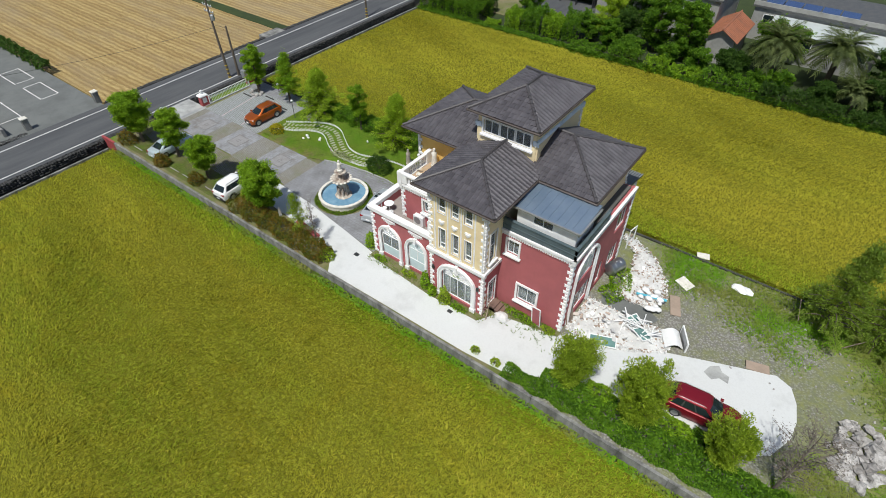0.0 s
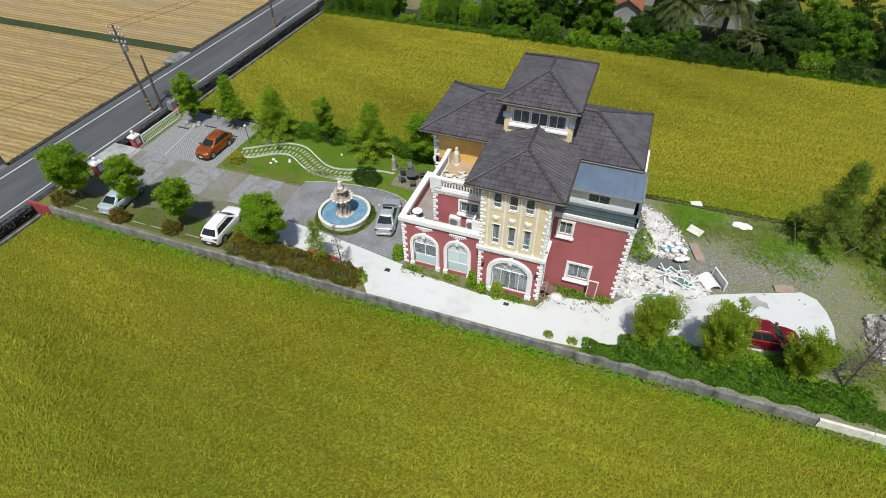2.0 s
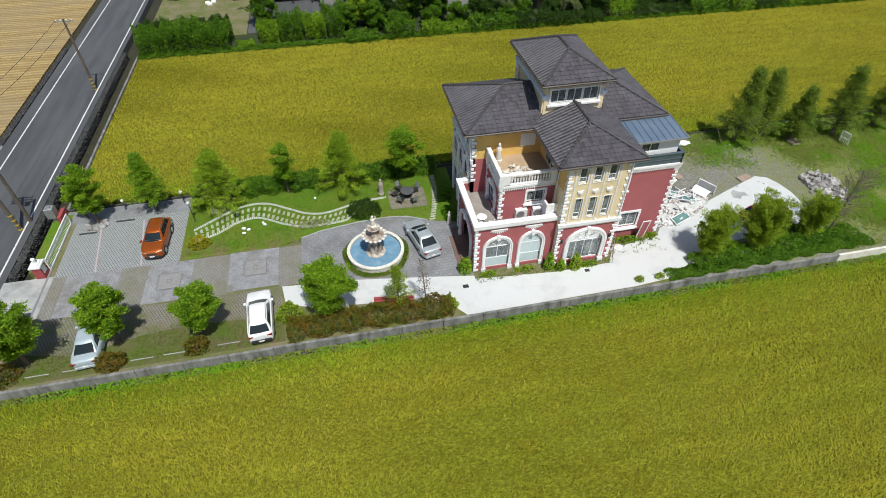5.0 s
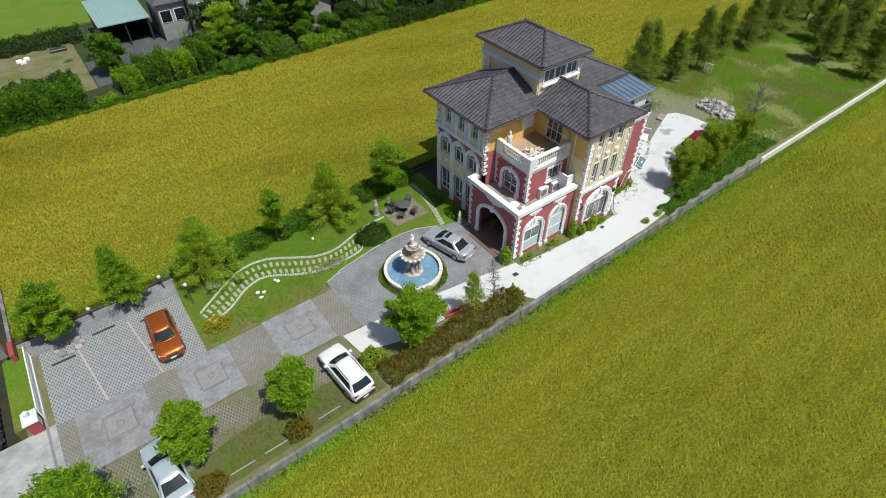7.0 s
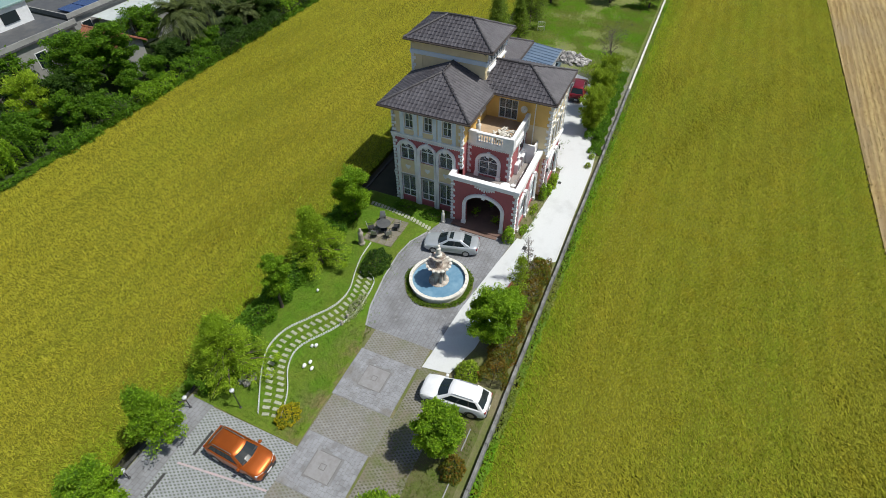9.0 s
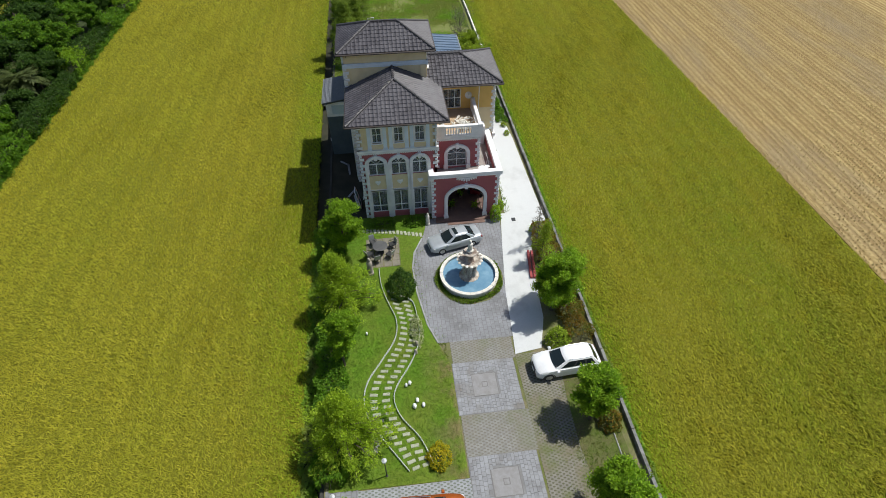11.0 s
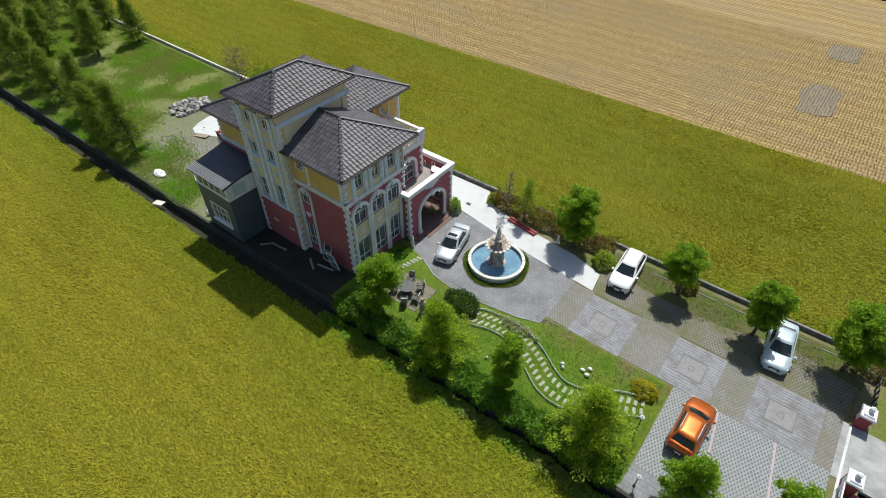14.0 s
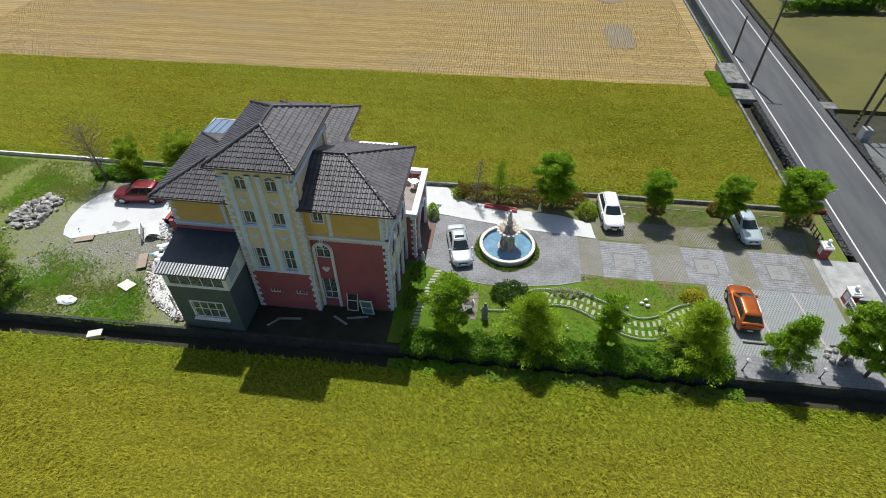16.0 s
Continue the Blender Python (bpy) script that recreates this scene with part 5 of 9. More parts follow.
part("gutter", G().box(-12.2, -7.5, 25.18, 25.28, 9.33, 9.45).box(-7.55, -7.45, 25.18, 28.25, 9.36, 9.5), "galvanised", sunroof)
# east wing upper storey
wall(E_EW, box_loop(28.6, 34.76, 7.12, 9.9), "cream_render", [box_loop(31.2, 33.6, 8.2, 9.3)])
window(E_EW, 31.2, 33.6, 8.2, 9.3, 3, 1)
wall(N_EW, box_loop(-13.1, -8.4, 7.12, 9.9), "yellow_render", [box_loop(-12.9, -12.35, 8.3, 9.2)])
window(N_EW, -12.9, -12.35, 8.3, 9.2, 1, 1)
strip(N_EW, -12.25, -12.0, 7.2, 9.75, mat="blue_trim")
cornice(N_EW, -13.1, -8.3, 6.95, 7.3, "blue_trim")
quoins(-8.4, 35.0, -1, -1, 7.35, 9.7)
wall(Face("x", 28.6, -1), box_loop(-12.9, -8.4, 7.3, 9.9), "cream_render")

# porch and roof terrace
wall(S_P, box_loop(-23.95, -17.6, 0, 4.62), "red_render", [arch(-23.1, -21.2, 0.35, 2.45, 3.35), arch(-20.3, -18.6, 0.35, 2.45, 3.45)])
for a, b, top, glass in ((-23.1, -21.2, 3.35, "window_glass"), (-20.3, -18.6, 3.45, "pale_glass")):
    surround(S_P, a, b, 0.05, 2.45, top, 0.26, 0.12)
    window(S_P, a, b, 0.35, top, 2, 1, rise=top - 2.45, glass=glass, deep=0.1, low=0.42)
    part("panel", S_P.plate(G(), box_loop(a + 0.02, b - 0.02, 0.36, 1.28), -0.1, -0.07), "pale_glass", house, "pale boarded lower panel")
garland(S_P, -22.15, 4.2, 1.3)
garland(S_P, -19.45, 4.2, 1.3)
PORCH = (24.95, 28.1)
wall(W_P, box_loop(23.94, 29.21, 0, 4.62), "red_render", [arch(*PORCH, 0.06, 2.2, 3.35)])
surround(W_P, *PORCH, 0.05, 2.2, 3.35, 0.3, 0.14)
garland(W_P, 26.5, 4.3, 1.7)
wall(N_P, box_loop(-23.95, -23.1, 0, 4.62), "red_render")
g = G().box(-24.17, -23.7, 23.5, 29.68, 4.6, 4.92).box(-23.7, -17.6, 23.5, 23.97, 4.6, 4.92).box(-23.7, -23.1, 29.25, 29.68, 4.6, 4.92)
g.box(-24.1, -23.76, 23.57, 29.6, 4.48, 4.6).box(-23.76, -17.6, 23.57, 23.9, 4.48, 4.6)
part("terrace_coping", g, "white_trim", house, "broad white coping of the terrace parapet")
quoins(-23.95, 23.7, 1, 1, 0.05, 4.45)
quoins(-23.95, 29.45, 1, -1, 0.05, 4.45)
part("floor", G().box(-23.75, -17.7, 23.9, 29.3, 3.62, FLOOR2), "terrace_floor", house, "grey tiled terrace floor")
part("floor", G().box(-24.6, -17.7, 23.94, 29.2, -0.1, 0.12).box(-25.0, -24.6, 24.9, 28.2, -0.1, 0.07), "terracotta", house, "brown tiled porch floor with a step")
# second-floor block under the balcony
BARCH = (26.2, 27.9)
wall(W_B, box_loop(25.15, 28.9, FLOOR2, 6.72), "red_render", [arch(*BARCH, 4.0, 5.35, 6.05)])
window(W_B, *BARCH, 4.0, 6.05, 2, 2, rise=0.7)
surround(W_B, *BARCH, 3.92, 5.35, 6.05, 0.27, 0.14)
wall(S_B, box_loop(-21.61, -17.6, FLOOR2, 6.72), "red_render", [box_loop(-19.75, -18.35, 5.35, 6.4)])
window(S_B, -19.75, -18.35, 5.35, 6.4, 2, 1)
casing(S_B, -19.75, -18.35, 5.35, 6.4, 0.15, 0.08, True)
quoins(-21.85, 25.15, 1, 1, 3.95, 6.65)
quoins(-21.85, 28.9, 1, -1, 3.95, 6.65)
cornice(W_B, 25.0, 28.9, 6.72, 7.14)
cornice(S_B, -22.0, -17.6, 6.72, 7.14)
part("floor", G().box(-21.9, -17.6, 25.1, 28.9, 6.95, 7.15), "balcony_floor", house, "brown tiled balcony floor")
part("alcove", G().box(-18.5, -17.62, 24.05, 24.2, FLOOR2, 5.7).box(-18.5, -18.35, 24.2, 25.1, FLOOR2, 5.7), "white_trim", house, "white partition on the terrace")
# balcony with turned balusters
rail = part("balustrade", G().soft(-22.02, -21.72, 25.0, 28.85, 7.98, 8.14, 0.03).soft(-21.72, -17.65, 25.0, 25.3, 7.98, 8.14, 0.03)
            .box(-22.0, -21.74, 25.02, 28.85, 7.14, 7.26).box(-21.74, -17.65, 25.02, 25.28, 7.14, 7.26)
            .soft(-22.06, -21.68, 24.96, 25.34, 7.14, 8.2, 0.03).soft(-22.04, -21.7, 28.1, 28.8, 7.14, 8.2, 0.03).soft(-22.02, -21.72, 25.34, 25.9, 7.2, 8.0, 0.02).soft(-21.68, -21.2, 25.02, 25.3, 7.2, 8.0, 0.02)
            .soft(-18.1, -17.65, 24.98, 25.32, 7.14, 8.2, 0.03), "white_trim", house, "white balcony balustrade")
BALUSTER = G().lathe([(0.06, 0), (0.06, 0.06), (0.035, 0.1), (0.075, 0.28), (0.055, 0.42), (0.032, 0.55), (0.05, 0.62), (0.06, 0.68), (0.06, 0.73)], 10).mesh("baluster", "white_trim", 40)
for k in range(10):
    repeat("baluster", BALUSTER, rail, pose(-21.87, 26.05 + k * 0.22, 7.26))
for k in range(14):
    repeat("baluster", BALUSTER, rail, pose(-21.05 + k * 0.22, 25.15, 7.26))

# annex clad in slate, on the north-east side
N_A, W_A, E_A = Face("x", 38.45, 1), Face("y", -12.85, -1), Face("y", -8.4, 1)
wall(N_A, box_loop(-12.85, -8.4, 0, 4.35), "slate_cladding", [box_loop(-11.9, -9.6, 1.3, 2.95)], 0.2)
window(N_A, -11.9, -9.6, 1.3, 2.95, 4, 2, deep=0.06)
casing(N_A, -11.9, -9.6, 1.3, 2.95, 0.08, 0.05, True)
wall(W_A, box_loop(35.0, 38.25, 0, 4.35), "slate_cladding", (), 0.2)
wall(E_A, box_loop(35.0, 38.25, 0, 4.35), "slate_cladding", [box_loop(35.6, 37.6, 0.8, 3.0)], 0.2)
window(E_A, 35.6, 37.6, 0.8, 3.0, 3, 1, deep=0.06)
wall(N_A, box_loop(-12.85, -8.4, 4.35, 5.75), "frame_white", [box_loop(-12.6, -8.65, 4.5, 5.55)], 0.12)
window(N_A, -12.6, -8.65, 4.5, 5.55, 5, 1, deep=0.05, curtain="curtain")
wall(W_A, box_loop(35.6, 38.33, 4.35, 5.85), "frame_white", [box_loop(36.6, 38.0, 4.5, 5.6)], 0.12)
window(W_A, 36.6, 38.0, 4.5, 5.6, 1, 1, deep=0.05, glass="pale_glass")
wall(E_A, box_loop(35.0, 38.33, 4.35, 5.85), "frame_white", [box_loop(35.4, 38.0, 4.5, 5.6)], 0.12)
window(E_A, 35.4, 38.0, 4.5, 5.6, 4, 1, deep=0.05, glass="pale_glass")
top = [(-13.05, 38.75, 5.85), (-8.2, 38.75, 5.85), (-8.2, 35.0, 6.55), (-13.05, 35.0, 6.55)]
g = G().add([(x, y, z) for x, y, z in top] + [(x, y, z - 0.14) for x, y, z in top], [(3, 2, 1, 0), (4, 5, 6, 7), (0, 1, 5, 4), (1, 2, 6, 5), (2, 3, 7, 6), (3, 0, 4, 7)])
annex_roof = part("annex_roof", g, "navy_roof", house, "dark corrugated annex roof")
g = G()
for k in range(24):
    x = -13.0 + k * 0.205
    g.add([(x, 38.8, 5.86), (x + 0.11, 38.8, 5.86), (x + 0.11, 37.9, 6.04), (x, 37.9, 6.04), (x, 38.8, 5.9), (x + 0.11, 38.8, 5.9), (x + 0.11, 37.9, 6.08), (x, 37.9, 6.08)], [(3, 2, 1, 0), (4, 5, 6, 7), (0, 4, 7, 3), (1, 2, 6, 5), (0, 1, 5, 4), (2, 3, 7, 6)])
pieces("eave_sheet", g, "galvanised", annex_roof, "pale corrugated eave sheet")

# floors inside, so that the rooms behind the glass are closed
part("inner_floor", G().box(-22.8, -13.2, 29.0, 35.1, 3.7, 3.88).box(-17.3, -13.2, 23.5, 29.0, 3.7, 3.88).box(-12.6, -7.8, 25.6, 34.7, 3.7, 3.88), "dark_room", house)
part("inner_floor", G().box(-22.8, -13.2, 29.0, 35.1, 6.95, 7.1).box(-17.3, -13.2, 23.5, 29.0, 6.95, 7.1).box(-12.6, -7.8, 25.6, 34.7, 7.1, 7.28), "dark_room", house)
part("inner_wall", G().box(-20.5, -20.3, 29.2, 34.9, 0.1, 9.6).box(-17.3, -13.2, 26.5, 26.7, 0.1, 9.6).box(-17.5, -13.3, 33.0, 33.2, 0.1, 12.6).box(-10.4, -10.2, 25.6, 34.7, 0.1, 6.9).box(-19.6, -19.4, 25.5, 28.8, 4.0, 6.9), "dark_room", house)
part("porch_wall", G().box(-18.9, -18.75, 23.95, 29.2, 0.1, 3.6), "dark_room", house, "back wall of the porch")
g = G()
for y0 in (25.2, 26.6):
    g.box(-18.99, -18.9, y0, y0 + 1.2, 0.12, 2.5)
part("porch_door", g, "pale_glass", house, "pale glazed double door in the porch")


# ---- roofs ----
TILE_W, TILE_L = 0.33, 0.37
PROFILE = [(0.0, 0.0), (0.12, 0.0), (0.19, 0.035), (0.24, 0.07), (0.29, 0.065), (0.33, 0.0)]
SINGLES = []


def tile_verts(o, a, u, n, s0, s1, t0, t1):
    """One interlocking tile from s0 to s1 along the eave and t0 to t1 up the slope, tilted on the one below."""
    vs = []
    for t, lift in ((t0, 0.055), (t1, 0.012)):
        for px, pz in PROFILE:
            s = s0 + (s1 - s0) * px / TILE_W
            vs.append(o + a * s + u * t + n * (0.72 * pz + lift))
    for px, pz in PROFILE:
        s = s0 + (s1 - s0) * px / TILE_W
        vs.append(o + a * s + u * t0 + n * 0.0)
    m = len(PROFILE)
    fs = [(i, i + 1, m + i + 1, m + i) for i in range(m - 1)] + [(2 * m + i, 2 * m + i + 1, i + 1, i) for i in range(m - 1)] + [(0, m, 2 * m), (m - 1, 3 * m - 1, 2 * m - 1)]
    return vs, fs


def hip_roof(x0, x1, y0, y1, z, slope, label, open_to=None, singles=0):
    """A hipped, tiled roof. open_to stops a gable end against a wall: ('+y', 29.1) and so on."""
    w, d = x1 - x0, y1 - y0
    if open_to:
        k, lim = open_to
    h = (w if (open_to and open_to[0] == "+y") else d if open_to else min(w, d)) / 2
    zr = z + h * slope
    if not open_to:
        if w <= d:
            r0, r1 = Vector((x0 + h, y0 + h, zr)), Vector((x0 + h, y1 - h, zr))
        else:
            r0, r1 = Vector((x0 + h, y0 + h, zr)), Vector((x1 - h, y0 + h, zr))
        c = [Vector((x0, y0, z)), Vector((x1, y0, z)), Vector((x1, y1, z)), Vector((x0, y1, z))]
        if w <= d:
            slopes = [(c[0], c[1], r0, r0), (c[1], c[2], r1, r0), (c[2], c[3], r1, r1), (c[3], c[0], r0, r1)]
        else:
            slopes = [(c[0], c[1], r1, r0), (c[1], c[2], r1, r1), (c[2], c[3], r0, r1), (c[3], c[0], r0, r0)]
        hips = [(c[0], r0), (c[1], r0 if w <= d else r1), (c[2], r1), (c[3], r1 if w <= d else r0), (r0, r1)]
    elif k == "+y":
        r0, r1 = Vector((x0 + h, y0 + h, zr)), Vector((x0 + h, lim, zr))
        c = [Vector((x0, y0, z)), Vector((x1, y0, z)), Vector((x1, lim, z)), Vector((x0, lim, z))]
        slopes = [(c[0], c[1], r0, r0), (c[1], c[2], r1, r0), (c[3], c[0], r0, r1)]
        hips = [(c[0], r0), (c[1], r0), (r0, r1)]
    elif k == "+x":
        r0, r1 = Vector((x0 + h, y0 + h, zr)), Vector((lim, y0 + h, zr))
        c = [Vector((x0, y0, z)), Vector((lim, y0, z)), Vector((lim, y1, z)), Vector((x0, y1, z))]
        slopes = [(c[0], c[1], r1, r0), (c[2], c[3], r0, r1), (c[3], c[0], r0, r0)]
        hips = [(c[0], r0), (c[3], r0), (r0, r1)]
    else:
        r0, r1 = Vector((lim, y0 + h, zr)), Vector((x1 - h, y0 + h, zr))
        c = [Vector((lim, y0, z)), Vector((x1, y0, z)), Vector((x1, y1, z)), Vector((lim, y1, z))]
        slopes = [(c[0], c[1], r1, r0), (c[1], c[2], r1, r1), (c[2], c[3], r0, r1)]
        hips = [(c[1], r1), (c[2], r1), (r0, r1)]
    # deck under the tiles, with a fascia
    g = G()
    for a, b, t1, t0 in slopes:
        vs = [a, b, t1, t0] if (t1 - t0).length > 1e-4 else [a, b, t1]
        k2 = len(vs)
        low = [v - Vector((0, 0, 0.16)) for v in vs]
        g.add(vs + low, [tuple(range(k2)), tuple(reversed(range(k2, 2 * k2))), (0, k2, k2 + 1, 1)])
    roof_ob = part("roof", g, "gutter", house, label)
    gut = G()
    for a, b, _, _ in slopes:
        e = (b - a).normalized()
        nrm = Vector((e.y, -e.x, 0))
        p0, p1 = a + nrm * 0.06 - e * 0.06, b + nrm * 0.06 + e * 0.06
        gut.tube([p0 - Vector((0, 0, 0.06)), p1 - Vector((0, 0, 0.06))], 0.075, 6)
    part("gutter", gut, "gutter", roof_ob, "dark brown eaves gutter")
    tiles = G()
    for a, b, t1, t0 in slopes:
        al = (b - a)
        length = al.length
        al.normalize()
        nrm2 = al.cross(Vector((0, 0, 1)))
        up = (t0 - a) - al * (t0 - a).dot(al)
        run = up.length
        up.normalize()
        n = al.cross(up).normalized()
        rows = int(math.ceil(run / TILE_L))
        left = (t0 - a).dot(al) / run
        right = (b - t1).dot(al) / run
        for r in range(rows):
            q0, q1 = r * TILE_L, min((r + 1) * TILE_L + 0.05, run)
            mid = min(q0 + TILE_L / 2, run)
            s_lo, s_hi = left * mid, length - right * mid
            m0 = int(math.floor(s_lo / TILE_W))
            s = m0 * TILE_W
            while s < s_hi:
                e0, e1 = max(s, s_lo), min(s + TILE_W, s_hi)
                if e1 - e0 > 0.06:
                    vs, fs = tile_verts(a, al, up, n, e0, e1, q0, q1)
                    if singles and len(SINGLES) < 300 and nrm2.y < -0.5 and e1 - e0 > 0.32:
                        SINGLES.append((vs, fs, roof_ob))
                    else:
                        tiles.add(vs, fs)
                s += TILE_W
    tagged(part("roof_covering", tiles, "roof_tile", roof_ob), kind="stuff")
    for p, q in hips:
        caps = G()
        e = (q - p)
        n = max(1, int(e.length / 0.34))
        for i in range(n):
            u0, u1 = p + e * (i / n), p + e * ((i + 1.12) / n if i < n - 1 else 1.0)
            caps.tube([u0 + Vector((0, 0, 0.075)), u1 + Vector((0, 0, 0.05))], [0.115, 0.095], 7)
        part("ridge_tile", caps, "roof_cap", roof_ob, "rounded dark ridge tiles")
    # brackets under the eaves
    br = G()
    for a, b, _, _ in slopes:
        e = (b - a).normalized()
        nrm = Vector((e.y, -e.x, 0))
        for p in (a + e * 0.7 - nrm * 0.1, b - e * 0.7 - nrm * 0.1):
            br.tube([p - Vector((0, 0, 0.18)), p - Vector((0, 0, 0.5)) - nrm * 0.4], 0.03, 4)
    part("bracket", br, "gutter", roof_ob)
    return roof_ob


SL = 0.42
hip_roof(-23.95, -12.0, 28.05, 35.93, 9.87, SL, "dark brown tiled hip roof of the west wing", ("+x", -17.75))
hip_roof(-14.0, -7.88, 28.05, 35.8, 9.87, SL, "dark brown tiled hip roof of the east wing", ("-x", -13.1))
hip_roof(-18.65, -12.12, 22.77, 31.0, 9.9, 0.40, "dark brown tiled hip roof of the south bay", ("+y", 29.1), 1)
hip_roof(-18.25, -12.65, 28.5, 36.3, 12.95, 0.475, "dark brown tiled hip roof of the tower", None, 1)


# ---- plants ----
def tree(name, x, y, height, spread, kind, leaf, seed, label, clumps=70, leaves=46, size=0.15, base=0.25, trunk=0.11, group="", z=0.0, bare=False):
    """A tapered trunk with limbs and a crown of many small leaves in uneven clumps."""
    rng = np.random.default_rng(seed)
    top = thing(name, label, "tree", pose(x, y, z), group)
    lean = rng.normal(0, 0.05, 2) * height
    g = G()
    stem = [Vector((lean[0] * t * t, lean[1] * t * t, height * 0.93 * t)) for t in np.linspace(0, 1, 7).tolist()]
    stem[0].z = -0.05
    g.tube(stem, [trunk * (1.25 - 1.1 * t) for t in np.linspace(0, 1, 7).tolist()], 7)
    ends = []
    n_limb = max(10, clumps // 4 if kind == "round" else int(clumps * 0.55))
    for i in range(n_limb):
        t = base + (0.97 - base) * (i + rng.uniform(0, 1)) / n_limb
        a = i * 2.4 + rng.uniform(-0.5, 0.5)
        if kind == "cone":
            r = spread * (1.08 - t) * 1.15 * rng.uniform(0.75, 1.15)
            rise = 0.12
        elif kind == "shoot":
            r = spread * (0.55 + 0.45 * math.sin(math.pi * (t - base) / (1 - base))) * rng.uniform(0.5, 1.1)
            rise = 0.9
        else:
            r = spread * math.sqrt(max(0.08, 1 - ((t - base) / (1 - base) * 2 - 0.95) ** 2)) * rng.uniform(0.7, 1.1)
            rise = 0.35
        p = Vector((lean[0] * t * t, lean[1] * t * t, height * 0.93 * t))
        q = p + Vector((math.cos(a) * r, math.sin(a) * r, rise * r + rng.uniform(-0.1, 0.2)))
        m = p.lerp(q, 0.5) + Vector((0, 0, 0.12 * r))
        g.tube([p, m, q], [trunk * 0.42 * (1.1 - t), trunk * 0.28 * (1.1 - t) + 0.008, 0.008], 4)
        ends.append((p, m, q))
    part("trunk", g, "bare_twig" if bare else "bark", top)
    cs = []
    per = 4 if kind == "round" else 3
    fuller = clumps / (per * n_limb)
    for p, m, q in ends:
        for j in range(per):
            s = rng.uniform(0.35, 1.08) if kind == "round" else 0.2 + 0.9 * (j + rng.uniform(0, 1)) / per
            c = np.array(p.lerp(q, s))
            rad = rng.uniform(0.17, 0.38) * (spread / 1.5) ** 0.6 * (1.0 if kind == "round" else 0.82)
            k = int(fuller * leaves * (4.2 if size < 0.2 else 2.9 if size < 0.3 else 2.0) * rng.uniform(0.5, 1.4))
            d = rng.normal(0, 1, (k, 3))
            d /= np.linalg.norm(d, axis=1)[:, None]
            d = d * (rng.uniform(0.2, 1.15, (k, 1)) ** 0.7) * np.array([rad, rad, rad * 0.6]) * 1.6
            cs.append(c + d)
    tipn = int(leaves * 1.2)
    cs.append(np.array(stem[-1]) + rng.normal(0, 1, (tipn, 3)) * np.array([0.16, 0.16, 0.3]) * (spread / 1.5))
    cs = np.concatenate(cs)
    cs = cs[cs[:, 2] > 0.15]
    spray = cs - np.array([0, 0, height * 0.3])
    spray /= np.linalg.norm(spray, axis=1)[:, None]
    fine = leaf in ("leaf_cypress", "leaf_olive", "leaf_conifer")
    quads_object("crown", leaf_quads(rng, cs, size * ((0.68 if fine else 0.6) if size < 0.2 else 0.62), 0.3, 0.3 if fine else 0.38, spray * (0.9 if fine else 0.3)), leaf, top)
    return top


ROWN = "trees along the rice"
tree("garden_tree", -27.4, 37.2, 5.9, 1.55, "round", "leaf_fresh", 101, "bright green young tree beside the lawn", 110, 46, 0.15, 0.2, group=ROWN)
tree("garden_tree", -33.3, 36.9, 5.9, 2.15, "cone", "leaf_cypress", 102, "feathery broad green cypress by the rice field", 120, 48, 0.14, 0.1, group=ROWN)
tree("garden_tree", -38.4, 37.1, 5.7, 1.05, "round", "leaf_fresh", 103, "slim bright green young tree", 80, 44, 0.14, 0.28, group=ROWN)
tree("garden_tree", -44.4, 36.7, 5.9, 2.35, "cone", "leaf_cypress", 104, "bushy olive-green cypress at the lawn's end", 140, 50, 0.14, 0.06, group=ROWN)
tree("garden_tree", -50.0, 36.9, 6.0, 1.65, "cone", "leaf_fresh", 105, "light green young tree behind the parking bays", 95, 44, 0.14, 0.22, group=ROWN)
tree("garden_tree", -54.6, 36.0, 6.0, 1.3, "round", "leaf_fresh", 106, "light green tree standing in a stone planter", 95, 44, 0.15, 0.25, group=ROWN)
tree("garden_tree", -55.8, 37.0, 3.6, 0.95, "round", "leaf_fresh", 116, "small light green tree near the gate", 50, 44, 0.14, 0.3, group=ROWN)
ROWS_ = "trees along the visitor bays"
tree("shade_tree", -35.3, 21.6, 5.7, 1.75, "round", "leaf_fresh", 107, "dense leafy green tree beside the hedge", 170, 50, 0.16, 0.2, 0.12, ROWS_)
tree("shade_tree", -44.3, 21.5, 4.9, 1.35, "round", "leaf_fresh", 108, "round leafy green tree by the parking bays", 120, 46, 0.16, 0.32, 0.1, ROWS_)
tree("shade_tree", -50.0, 21.95, 5.5, 1.35, "round", "leaf_fresh", 109, "round leafy green tree over a parked sedan", 130, 48, 0.16, 0.3, 0.11, ROWS_)
tree("shade_tree", -55.7, 21.3, 5.8, 1.75, "round", "leaf_fresh", 110, "broad leafy green tree near the road", 170, 50, 0.17, 0.25, 0.12, ROWS_)
tree("sapling", -30.3, 21.3, 4.9, 1.1, "cone", "leaf_olive", 111, "thin sapling with sparse pale leaves", 60, 16, 0.11, 0.25, 0.05)
tree("bare_sapling", -28.3, 21.1, 5.2, 0.8, "cone", "bare_twig", 112, "leafless grey sapling with fine twigs", 40, 5, 0.09, 0.2, 0.05, bare=True)
ROWE = "trees beside the white drive"
tree("drive_tree", -5.0, 21.6, 4.5, 1.4, "shoot", "leaf_olive", 113, "yellow-green shrubby tree beside the white drive", 150, 40, 0.14, 0.08, 0.09, ROWE)
tree("drive_tree", -0.5, 21.7, 4.9, 1.6, "shoot", "leaf_olive", 114, "yellow-green shrubby tree beside a parked car", 180, 42, 0.14, 0.08, 0.09, ROWE)
